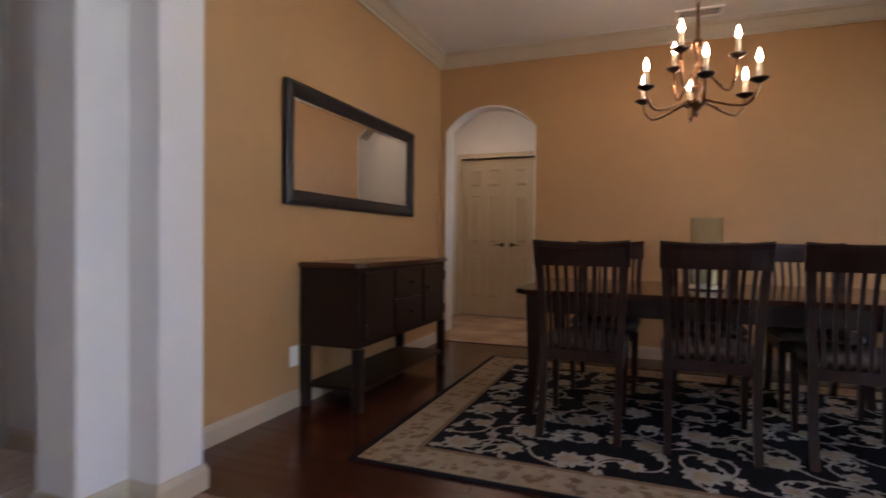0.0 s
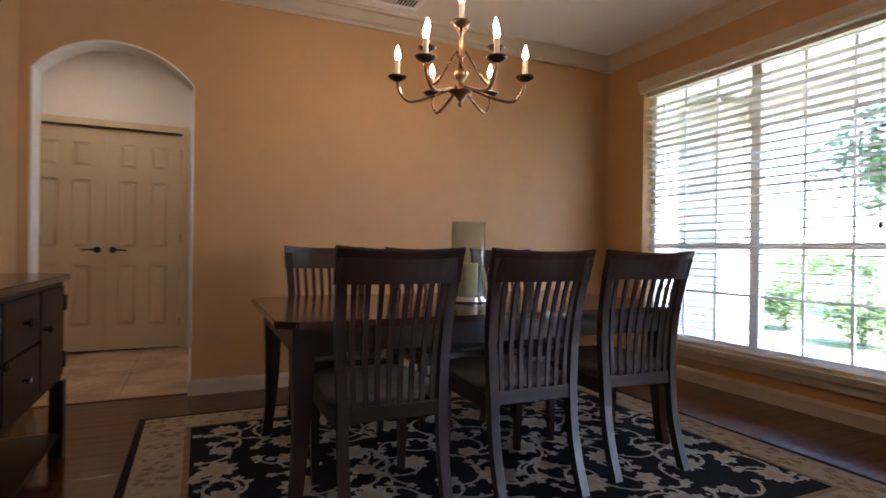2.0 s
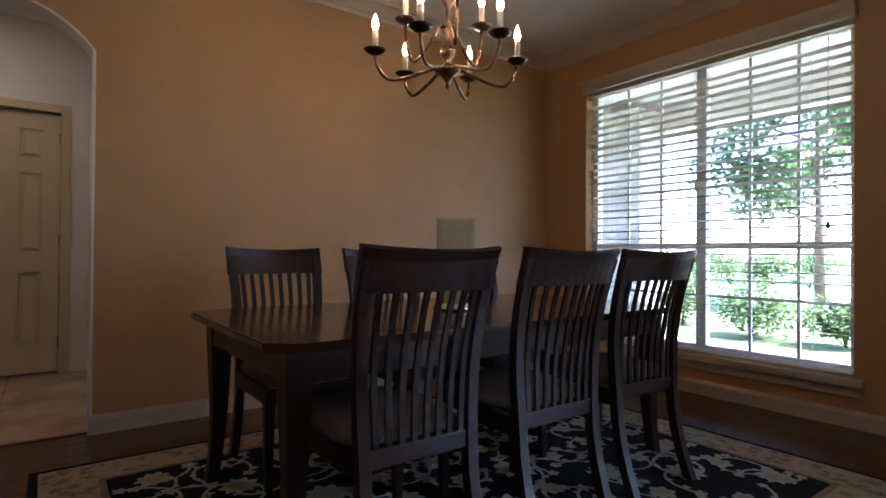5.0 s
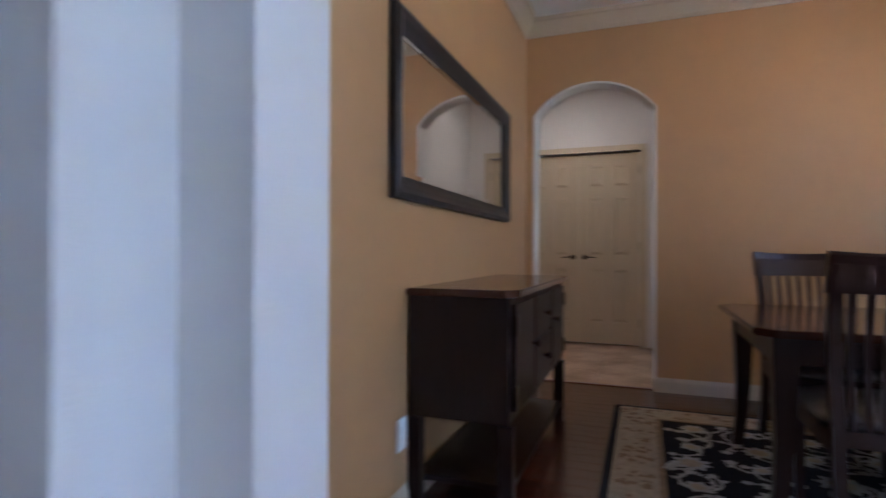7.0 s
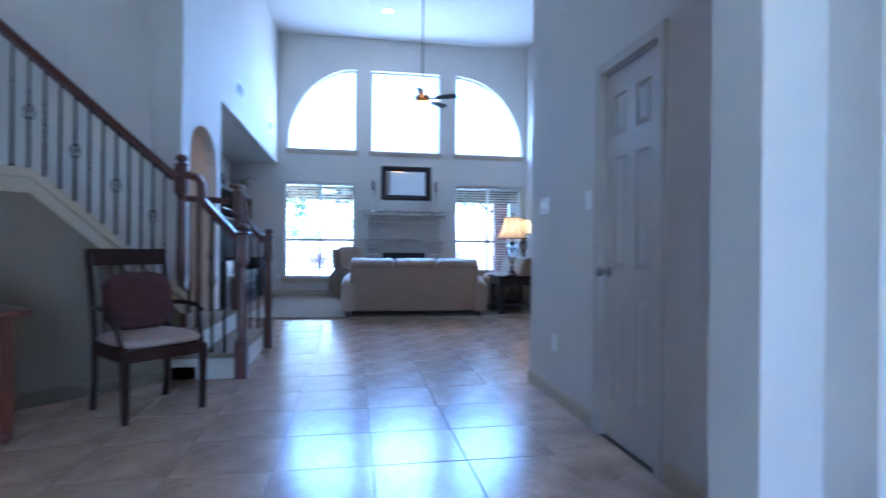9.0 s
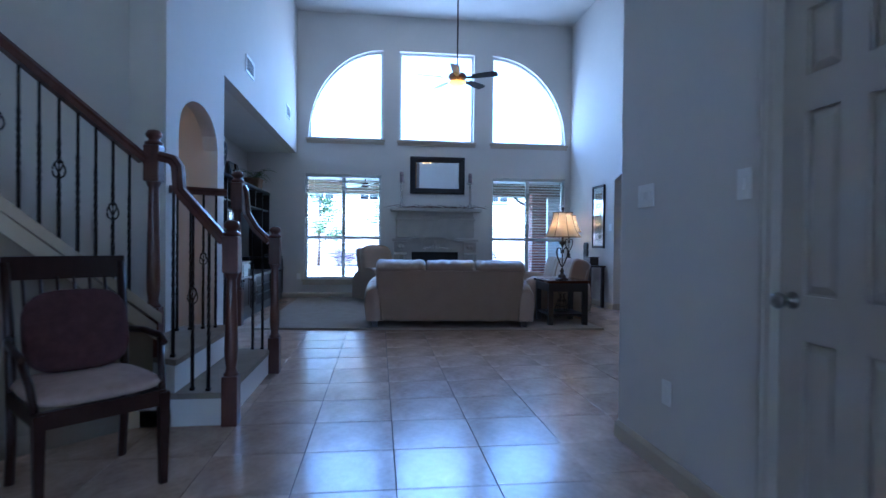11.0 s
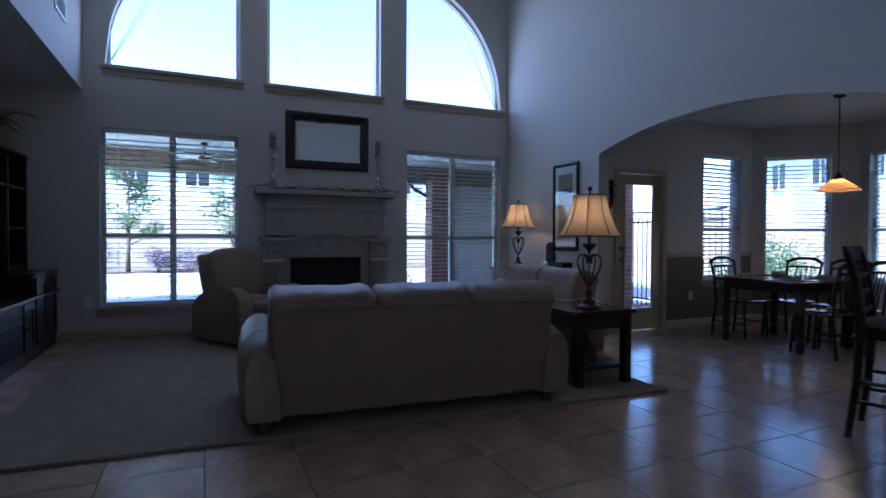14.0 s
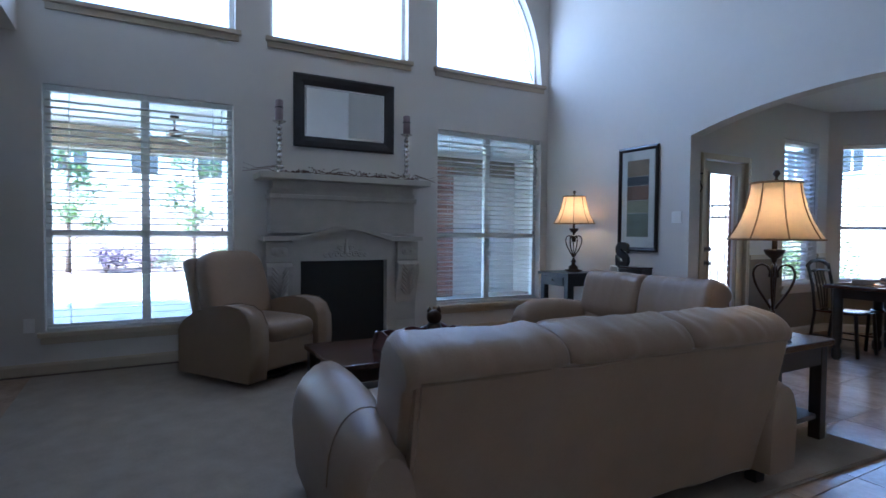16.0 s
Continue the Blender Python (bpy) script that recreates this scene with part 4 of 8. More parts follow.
for k in range(18):
    x = 0.12 + k * 0.088
    p = mM @ Vector((x, 0.0, 0))
    baluster((p.x, p.y, zc(x)), 1.585 + (2.58 - 1.60) / 1.33 * (x - 0.04) - 0.03, k % 3 == 1)
for x, y, z0, z1 in ((-4.72, -0.52, 0.20, 1.31), (-4.70, -0.42, 0.20, 1.20), (-4.74, -0.64, 0.40, 1.5), (-5.975, -0.45, 0.20, 1.22), (-5.972, -0.37, 0.20, 1.14)):
    baluster((x, y, z0), z1, y == -0.52)
for k in range(4):
    t = (k + 0.8) / 4.4
    baluster((-5.93 + 0.23 * t, -0.66 - 0.36 * t, 0.40), 1.49, k == 1)


# ---- dining room ----
def rot_prism(bm, pts, m, depth):
    prism(bm, pts, m, depth)


def dining_chair(m):
    e = thing("dining_chair", m, "dark-stained wooden dining chair with a slatted back and padded seat", "chair", "chairs round the dining table")
    W, D = 0.235, 0.46
    post = lambda z: -0.02 + 0.09 * max(0, (0.42 - z) / 0.42) ** 2 * -1 - 0.085 * max(0, (z - 0.45) / 0.55) ** 1.6 + 0.02 * math.sin(max(0, (z - 0.45) / 0.55) * math.pi)
    wide = lambda z: 0.195 + 0.03 * max(0, (z - 0.4) / 0.6)
    zs = [0, 0.1, 0.2, 0.3, 0.42, 0.5, 0.6, 0.7, 0.8, 0.9, 0.955]
    for s in (-1, 1):
        b = bmesh.new()
        rings = []
        for z in zs:
            y, x = post(z), s * wide(z)
            t, u = 0.019, 0.021 - 0.006 * z
            rings.append([b.verts.new((x + a * t, y + c * u, z)) for a, c in ((-1, -1), (1, -1), (1, 1), (-1, 1))])
        for a, c in zip(rings, rings[1:]):
            for k in range(4):
                b.faces.new((a[k], a[(k + 1) % 4], c[(k + 1) % 4], c[k]))
        b.faces.new(rings[0][::-1])
        b.faces.new(rings[-1])
        part("back_post", b, M_WOOD, e)
        b = bmesh.new()
        lo = [b.verts.new((s * 0.20 + a * 0.014, D - 0.06 + c * 0.014, 0)) for a, c in ((-1, -1), (1, -1), (1, 1), (-1, 1))]
        hi = [b.verts.new((s * 0.205 + a * 0.021, D - 0.05 + c * 0.021, 0.41)) for a, c in ((-1, -1), (1, -1), (1, 1), (-1, 1))]
        for k in range(4):
            b.faces.new((lo[k], lo[(k + 1) % 4], hi[(k + 1) % 4], hi[k]))
        b.faces.new(lo[::-1])
        b.faces.new(hi)
        part("front_leg", b, M_WOOD, e)
    # curved top rail
    b = bmesh.new()
    n = 10
    rings = []
    for i in range(n + 1):
        k = -1 + 2 * i / n
        x = k * 0.245
        bow = -0.030 * (1 - k * k)
        ring = []
        for z, dy in ((0.865, 0.0), (0.95, 0.0), (0.975, -0.012), (0.985, -0.004), (0.985, 0.018), (0.95, 0.022), (0.865, 0.022)):
            yy = post(min(z, 0.955)) - 0.012 + bow + dy
            ring.append(b.verts.new((x, yy, z + (0.012 * k * k if z > 0.9 else 0))))
        rings.append(ring)
    for a, c in zip(rings, rings[1:]):
        for k in range(7):
            b.faces.new((a[k], a[(k + 1) % 7], c[(k + 1) % 7], c[k]))
    b.faces.new(rings[0][::-1])
    b.faces.new(rings[-1])
    part("top_rail", b, M_WOOD, e)
    b = bmesh.new()
    box(b, -0.20, 0.20, post(0.40) - 0.011, post(0.40) + 0.011, 0.375, 0.43, 0.004)
    part("lower_rail", b, M_WOOD, e)
    for k in range(8):
        u = -1 + 2 * (k + 0.5) / 8
        b = bmesh.new()
        rings = []
        for z in (0.425, 0.5, 0.6, 0.7, 0.8, 0.87):
            y = post(z) - 0.004 - 0.026 * (1 - u * u) * (z - 0.42) / 0.45
            x = u * (wide(z) - 0.02)
            rings.append([b.verts.new((x + a * 0.0095, y + c * 0.005, z)) for a, c in ((-1, -1), (1, -1), (1, 1), (-1, 1))])
        for a, c in zip(rings, rings[1:]):
            for q in range(4):
                b.faces.new((a[q], a[(q + 1) % 4], c[(q + 1) % 4], c[q]))
        b.faces.new(rings[0][::-1])
        b.faces.new(rings[-1])
        part("slat", b, M_WOOD, e)
    b = bmesh.new()
    for x0, x1, y0, y1 in ((-0.205, 0.205, D - 0.07, D - 0.048), (-0.215, -0.193, 0, D - 0.05), (0.193, 0.215, 0, D - 0.05)):
        box(b, x0, x1, y0, y1, 0.35, 0.415)
    part("apron", b, M_WOOD, e)
    b = bmesh.new()
    pillow(b, (0, D / 2 + 0.0, 0.445), (0.235, D / 2 + 0.005, 0.045), 4.5)
    part("seat", b, M_SEAT, e, "taupe fabric padded seat")
    for c in e.children:
        c.data.transform(Matrix.Diagonal((0.94, 1.0, 0.98, 1.0)))
    return e


def pillow(bm, c, s, p=3.0, m=None, n=20, k=10, pz=None):
    """A padded form: a superellipsoid of half sizes s round c."""
    m = m or Matrix()
    pz = pz or 2.4

    def g(v, e):
        return math.copysign(abs(v) ** (2 / e), v)
    rings = []
    for i in range(1, k):
        f = -math.pi / 2 + math.pi * i / k
        rings.append([bm.verts.new(m @ Vector((c[0] + s[0] * g(math.cos(f), pz) * g(math.cos(2 * math.pi * j / n), p), c[1] + s[1] * g(math.cos(f), pz) * g(math.sin(2 * math.pi * j / n), p), c[2] + s[2] * g(math.sin(f), pz)))) for j in range(n)])
    for a, b in zip(rings, rings[1:]):
        for j in range(n):
            bm.faces.new((a[j], a[(j + 1) % n], b[(j + 1) % n], b[j])).smooth = True
    for ring, z in ((rings[0], -1), (rings[-1], 1)):
        t = bm.verts.new(m @ Vector((c[0], c[1], c[2] + s[2] * z)))
        for j in range(n):
            bm.faces.new((ring[j], ring[(j + 1) % n], t)).smooth = True


TZ = 0.715
first = dining_chair(pose(0.04, 3.18, 0.012))
for x, y, r in ((0.63, 3.185, -1), (1.22, 3.22, -4), (0.08, 4.41, 180), (0.685, 4.42, 181), (1.27, 4.41, 179)):
    copy_thing(first, pose(x, y, 0.012, 0, 0, r))

tb = thing("dining_table", pose(0.655, 3.82, 0.012), "long dark-stained wooden dining table with clipped corners", "table")
hx, hy, c = 1.0, 0.53, 0.07
b = bmesh.new()
slab(b, [(-hx + c, -hy), (hx - c, -hy), (hx, -hy + c), (hx, hy - c), (hx - c, hy), (-hx + c, hy), (-hx, hy - c), (-hx, -hy + c)], TZ - 0.040, TZ - 0.012)
bmesh.ops.bevel(b, geom=b.edges[:], offset=0.006, segments=2, affect="EDGES")
part("tabletop", b, M_WOODTOP, tb)
b = bmesh.new()
for x0, x1, y0, y1 in ((-hx + 0.1, hx - 0.1, -hy + 0.07, -hy + 0.095), (-hx + 0.1, hx - 0.1, hy - 0.095, hy - 0.07), (-hx + 0.07, -hx + 0.095, -hy + 0.1, hy - 0.1), (hx - 0.095, hx - 0.07, -hy + 0.1, hy - 0.1)):
    box(b, x0, x1, y0, y1, TZ - 0.14, TZ - 0.041)
part("apron", b, M_WOOD, tb)
for sx in (-1, 1):
    for sy in (-1, 1):
        b = bmesh.new()
        rings = []
        for z, r, o in ((0, 0.024, 0.035), (0.12, 0.024, 0.015), (0.3, 0.03, 0.0), (0.5, 0.038, 0.0), (0.6, 0.042, 0), (TZ - 0.042, 0.042, 0)):
            cx, cy = sx * (hx - 0.105 + o * 0.7), sy * (hy - 0.105 + o * 0.3)
            rings.append([b.verts.new((cx + a * r, cy + q * r, z)) for a, q in ((-1, -1), (1, -1), (1, 1), (-1, 1))])
        for a, q in zip(rings, rings[1:]):
            for k in range(4):
                b.faces.new((a[k], a[(k + 1) % 4], q[(k + 1) % 4], q[k]))
        b.faces.new(rings[0][::-1])
        b.faces.new(rings[-1])
        part("leg", b, M_WOOD, tb)

hv = thing("hurricane_vase", pose(0.65, 3.785, TZ + 0.001), "clear glass hurricane vase with a cream candle", "vase")
b = bmesh.new()
lathe(b, [(0, 0.0), (0.098, 0.0), (0.10, 0.012), (0.085, 0.02), (0.09, 0.03), (0, 0.031)], 24)
part("base", b, M_SILVER, hv, "silver metal base")
b = bmesh.new()
lathe(b, [(0.082, 0.032), (0.086, 0.032), (0.086, 0.405), (0.082, 0.405), (0.082, 0.033)], 32, caps=False)
g = part("glass_cylinder", b, M_VASE, hv)
g.visible_shadow = False
b = bmesh.new()
lathe(b, [(0, 0.033), (0.05, 0.033), (0.051, 0.19), (0.047, 0.196), (0.0, 0.19)], 24)
part("candle", b, M_WAX, hv, "cream pillar candle")

# sideboard
sb = thing("sideboard", pose(DW + 0.01, 3.03, 0.0), "dark-stained wooden sideboard with doors, drawers and open base", "sideboard")
SW, SD, SH = 1.32, 0.40, 0.845       # along the wall, depth, height
b = bmesh.new()
slab(b, [(-0.0, -0.02), (SD - 0.02, -0.02), (SD + 0.025, 0.03), (SD + 0.025, SW - 0.03), (SD - 0.02, SW + 0.02), (0, SW + 0.02)], SH - 0.028, SH)
bmesh.ops.bevel(b, geom=b.edges[:], offset=0.005, segments=2, affect="EDGES")
part("top", b, M_WOODTOP, sb)
b = bmesh.new()
box(b, 0, SD - 0.012, 0.0, SW, 0.36, SH - 0.0285, 0.004)
part("body", b, M_SIDEWOOD, sb)
for y0, y1, z0, z1, ky, kz, n in ((0.05, 0.42, 0.40, 0.79, 0.385, 0.60, "door"), (0.44, 0.87, 0.605, 0.79, 0.655, 0.70, "drawer"), (0.44, 0.87, 0.40, 0.595, 0.655, 0.50, "drawer"), (0.89, 1.27, 0.40, 0.79, 0.925, 0.64, "door")):
    b = bmesh.new()
    box(b, SD - 0.0115, SD + 0.004, y0, y1, z0, z1, 0.003)
    d = part(n, b, M_SIDEWOOD, sb)
    b = bmesh.new()
    lathe(b, [(0, 0), (0.007, 0.0), (0.006, 0.014), (0.016, 0.02), (0.017, 0.028), (0, 0.032)], 12, m=pose(SD + 0.004, ky, kz, 0, 90, 0))
    part("knob", b, M_DARKMETAL, d)
for y0, y1 in ((-0.004, 0.05), (SW - 0.05, SW + 0.004)):
    for x0, x1 in ((0.0, 0.05), (SD - 0.05, SD + 0.006)):
        b = bmesh.new()
        box(b, x0, x1, y0, y1, 0, 0.359, 0.004)
        part("leg", b, M_SIDEWOOD, sb)
b = bmesh.new()
box(b, 0.01, SD - 0.01, 0.051, SW - 0.051, 0.10, 0.125, 0.004)
part("shelf", b, M_SIDEWOOD, sb)
for y in (0.07, SW - 0.09):
    for z in (0.42, 0.68):
        b = bmesh.new()
        box(b, SD + 0.004, SD + 0.012, y - 0.03 if y < 0.5 else y + 0.03, y + 0.01 if y < 0.5 else y + 0.07, z, z + 0.07)
        part("strap_hinge", b, M_DARKMETAL, sb)


def framed(name, m, w, h, fw, fd, frame_mat, face_mat, label, category, bevel=True):
    """A framed flat thing on a wall: m has x along the wall, z up, y into the room."""
    e = thing(name, m, label, category)
    b = bmesh.new()
    prof = [(0, 0.004), (0, fd * 0.75), (0.02, fd), (fw * 0.55, fd * 0.82), (fw * 0.8, fd * 0.55), (fw, fd * 0.4), (fw, 0.004)]
    cs = [(0, 0), (w, 0), (w, h), (0, h)]
    ins = [(1, 1), (-1, 1), (-1, -1), (1, -1)]
    rings = [[b.verts.new((x + sx * u, v, z + sz * u)) for u, v in prof] for (x, z), (sx, sz) in zip(cs, ins)]
    for i in range(4):
        a, q = rings[i], rings[(i + 1) % 4]
        for k in range(len(prof)):
            j = (k + 1) % len(prof)
            b.faces.new((a[k], a[j], q[j], q[k]))
    part("frame", b, frame_mat, e)
    b = bmesh.new()
    box(b, fw - 0.005, w - fw + 0.005, 0.004, 0.012, fw - 0.005, h - fw + 0.005)
    part("mirror_glass" if face_mat is M_MIRROR else "picture", b, face_mat, e)
    if face_mat is M_MIRROR and bevel:
        b = bmesh.new()
        bw = 0.02
        o = [(fw, fw), (w - fw, fw), (w - fw, h - fw), (fw, h - fw)]
        A = [b.verts.new((x, 0.0125, z)) for x, z in o]
        C = [b.verts.new((x + sx * bw, 0.0145, z + sz * bw)) for (x, z), (sx, sz) in zip(o, ins)]
        for i in range(4):
            b.faces.new((A[i], A[(i + 1) % 4], C[(i + 1) % 4], C[i]))
        part("bevelled_edge", b, M_MIRROR, e)
    return e


framed("wall_mirror", pose(DW, 4.56, 1.175, 0, 0, -90), 1.69, 0.70, 0.085, 0.045, M_FRAME, M_MIRROR, "long mirror in a wide dark frame on the tan wall", "mirror")

# chandelier
ch = thing("chandelier", pose(0.585, 3.765, 0.045), "bronze nine-light candle chandelier with lit bulbs", "chandelier")
b = bmesh.new()
lathe(b, [(0, 2.694), (0.065, 2.694), (0.06, 2.675), (0.02, 2.66), (0.008, 2.65), (0, 2.65)], 20)
part("ceiling_cap", b, M_BRONZE, ch)
b = bmesh.new()
lathe(b, [(0, 1.64), (0.014, 1.655), (0.008, 1.67), (0.03, 1.70), (0.055, 1.715), (0.058, 1.73), (0.02, 1.745), (0.012, 1.77), (0.03, 1.79), (0.036, 1.815), (0.018, 1.84), (0.012, 1.88), (0.024, 1.90), (0.012, 1.93), (0.009, 2.0), (0.03, 2.03), (0.034, 2.06), (0.012, 2.09), (0.008, 2.28), (0, 2.29)], 16)
part("column", b, M_BRONZE, ch)
b = bmesh.new()
for k in range(15):
    z = 2.27 + k * 0.027
    pts = [(0.011 * math.cos(a), 0.0, z + 0.018 * math.sin(a)) if k % 2 else (0.0, 0.011 * math.cos(a), z + 0.018 * math.sin(a)) for a in [2 * math.pi * j / 10 for j in range(11)]]
    tube(b, pts, 0.0025, 5)
part("chain", b, M_BRONZE, ch)


def arm(a, r, zc0, zr, zlow):
    ca, sa = math.cos(a), math.sin(a)
    b = bmesh.new()
    pts = []
    for j in range(17):
        t = j / 16
        rr = 0.02 + (r - 0.02) * (t ** 0.8)
        z = zr + (zlow - zr) * math.sin(min(1, t * 1.25) * math.pi / 2) if t < 0.72 else zlow + (zc0 - zlow) * ((t - 0.72) / 0.28) ** 1.6
        rr = rr if t < 0.72 else 0.02 + (r - 0.02) * (0.72 ** 0.8 + (1 - 0.72 ** 0.8) * math.sin((t - 0.72) / 0.28 * math.pi / 2))
        pts.append((rr * ca, rr * sa, z))
    tube(b, pts, 0.008, 8)
    p = part("arm", b, M_BRONZE, ch)
    b = bmesh.new()
    lathe(b, [(0, zc0 - 0.012), (0.012, zc0 - 0.012), (0.038, zc0 + 0.002), (0.049, zc0 + 0.012), (0.047, zc0 + 0.014), (0.012, zc0 + 0.006), (0, zc0 + 0.006)], 18, (r * ca, r * sa, 0))
    part("drip_cup", b, M_DARKMETAL, p)
    b = bmesh.new()
    lathe(b, [(0, zc0 + 0.007), (0.0130, zc0 + 0.007), (0.0130, zc0 + 0.095), (0, zc0 + 0.095)], 12, (r * ca, r * sa, 0))
    part("candle_sleeve", b, M_CANDLE, p)
    b = bmesh.new()
    lathe(b, [(0, zc0 + 0.0955), (0.006, zc0 + 0.0955), (0.0150, zc0 + 0.116), (0.0120, zc0 + 0.138), (0.003, zc0 + 0.164), (0, zc0 + 0.172)], 12, (r * ca, r * sa, 0))
    part("bulb", b, M_BULB, p, "lit flame-shaped bulb")


for k in range(6):
    arm(radians(33.5 + 60 * k), 0.318, 1.782, 1.74, 1.668)
for k in range(3):
    arm(radians(3.5 + 120 * k), 0.205, 1.968, 1.93, 1.78)

# rug
rg = thing("area_rug", pose(-0.88, 2.46, 0.0), "black floral wool rug with a beige patterned border", "rug")
RW, RH = 2.97, 2.32
b = bmesh.new()
box(b, 0, RW, 0, RH, 0.001, 0.008)
part("binding", b, M_RUGDARK, rg, "black outer edge")
b = bmesh.new()
box(b, 0.035, RW - 0.035, 0.035, RH - 0.035, 0.002, 0.0095)
part("border", b, M_RUGBEIGE, rg, "beige border band")
b = bmesh.new()
box(b, 0.235, RW - 0.235, 0.235, RH - 0.235, 0.003, 0.0102)
part("inner_band", b, M_RUGTAN, rg, "tan guard stripe")
b = bmesh.new()
box(b, 0.262, RW - 0.262, 0.262, RH - 0.262, 0.004, 0.011)
part("field", b, M_RUGDARK, rg, "black field")
rnd = random.Random(7)


def blossom(bm, x, y, r, n, z, jag=0.3, mi=0):
    pts = []
    a0 = rnd.uniform(0, 6.28)
    for k in range(n * 4):
        a = a0 + 2 * math.pi * k / (n * 4)
        rr = r * (1 - jag * (0.5 + 0.5 * math.cos(a * n - a0 * n)) + rnd.uniform(-0.05, 0.05))
        pts.append(bm.verts.new((x + rr * math.cos(a), y + rr * math.sin(a), z)))
    bm.faces.new(pts).material_index = mi


def vine(bm, pts, w, z, mi=0):
    prev = None
    for i in range(len(pts) - 1):
        a, c = Vector(pts[i]), Vector(pts[i + 1])
        d = (c - a).normalized()
        nrm = Vector((-d.y, d.x)) * w
        q = [bm.verts.new((v.x, v.y, z)) for v in (a - nrm, c - nrm, c + nrm, a + nrm)]
        bm.faces.new(q).material_index = mi


fl, fs, vn = bmesh.new(), bmesh.new(), bmesh.new()
X0, X1, Y0r, Y1r = 0.28, RW - 0.28, 0.28, RH - 0.28
cells = [(X0 + (X1 - X0) * (i + 0.5) / 9, Y0r + (Y1r - Y0r) * (j + 0.5) / 7) for i in range(9) for j in range(7)]
for n, (cx, cy) in enumerate(cells):
    cx += rnd.uniform(-0.04, 0.04)
    cy += rnd.uniform(-0.04, 0.04)
    big = n % 2 == 0
    r = rnd.uniform(0.075, 0.105) if big else rnd.uniform(0.05, 0.065)
    blossom(fl, cx, cy, r, 9 if big else 6, 0.0114, 0.32)
    blossom(fs, cx, cy, r * 0.55, 7, 0.0117, 0.2, 0)
    for q in range(3):
        a = rnd.uniform(0, 6.28)
        s = 1 if rnd.random() < 0.5 else -1
        pts = []
        rad = rnd.uniform(0.08, 0.15)
        for k in range(15):
            t = k / 14
            px, py = cx + rad * t * 1.6 * math.cos(a + s * 2.2 * t), cy + rad * t * 1.6 * math.sin(a + s * 2.2 * t)
            if X0 < px < X1 and Y0r < py < Y1r:
                pts.append((px, py))
        if len(pts) > 3:
            vine(vn, pts, 0.007, 0.0113)
            blossom(fl, pts[-1][0], pts[-1][1], rnd.uniform(0.022, 0.04), 5, 0.0115, 0.4)
            for k in (5, 9, 12):
                if k < len(pts):
                    blossom(fl, pts[k][0] + rnd.uniform(-0.02, 0.02), pts[k][1] + rnd.uniform(-0.02, 0.02), rnd.uniform(0.012, 0.022), 3, 0.0116, 0.5)
tagged(part("flower_pattern", fl, M_RUGGREY, rg), "cream and grey flowers", kind="stuff")
tagged(part("flower_heart_pattern", fs, M_RUGBEIGE, rg), "beige flower hearts", kind="stuff")
tagged(part("vine_pattern", vn, M_RUGGREY, rg), "cream vines", kind="stuff")
bo = bmesh.new()
for side in range(4):
    L = RW if side % 2 == 0 else RH
    n = int(L / 0.145)
    for k in range(n):
        u = (k + 0.5) * L / n
        for o in range(8):
            uu, vv = u + rnd.uniform(-0.06, 0.06), 0.135 + rnd.uniform(-0.075, 0.075)
            x, y = ((uu, vv), (RW - vv, uu), (uu, RH - vv), (vv, uu))[side]
            if 0.05 < x < RW - 0.05 and 0.05 < y < RH - 0.05 and (x < 0.225 or x > RW - 0.225 or y < 0.225 or y > RH - 0.225):
                blossom(bo, x, y, rnd.uniform(0.01, 0.032), rnd.choice((3, 5, 6)), 0.0099, 0.45)
tagged(part("border_pattern", bo, M_RUGTAN, rg), "tan border flowers", kind="stuff")

# ceiling vent
cvt = thing("ceiling_vent", pose(0.50, 4.86, LOW - 0.001), "white metal ceiling vent grille", "vent")
b = bmesh.new()
for x0, x1, y0, y1 in ((0, 0.34, 0, 0.025), (0, 0.34, 0.155, 0.18), (0, 0.025, 0.025, 0.155), (0.315, 0.34, 0.025, 0.155)):
    box(b, x0, x1, y0, y1, -0.012, 0)
part("frame", b, M_PLATE, cvt)
# black sheet painted in for the dark duct behind the slats
b = bmesh.new()
box(b, 0.025, 0.315, 0.025, 0.155, -0.002, 0)
part("duct_shade", b, M_BLACK, cvt)
for k in range(12):
    b = bmesh.new()
    for v in box(b, -0.009, 0.009, 0.027, 0.153, -0.001, 0.001):
        v.co = pose(0.035 + k * 0.0245, 0, -0.008, 0, 35 if k < 6 else -35, 0) @ v.co
    part("slat", b, M_PLATE, cvt)


def wall_plate(m, w, h, label, kind):
    e = thing("wall_plate" if kind != "outlet" else "wall_outlet", m, label, "switch" if kind != "outlet" else "outlet")
    b = bmesh.new()
    box(b, -w / 2, w / 2, 0.0005, 0.007, -h / 2, h / 2, 0.002)
    part("plate", b, M_PLATE, e)
    n = max(1, round(w / 0.05)) if kind != "outlet" else 2
    for k in range(n):
        b = bmesh.new()
        if kind == "outlet":
            box(b, -0.016, 0.016, 0.007, 0.010, -0.034 + 0.038 * k, -0.004 + 0.038 * k, 0.002)
        else:
            x = (k - (n - 1) / 2) * 0.045
            box(b, x - 0.010, x + 0.010, 0.007, 0.013, -0.022, 0.022, 0.002)
        part("socket" if kind == "outlet" else "rocker", b, M_PLATE, e)


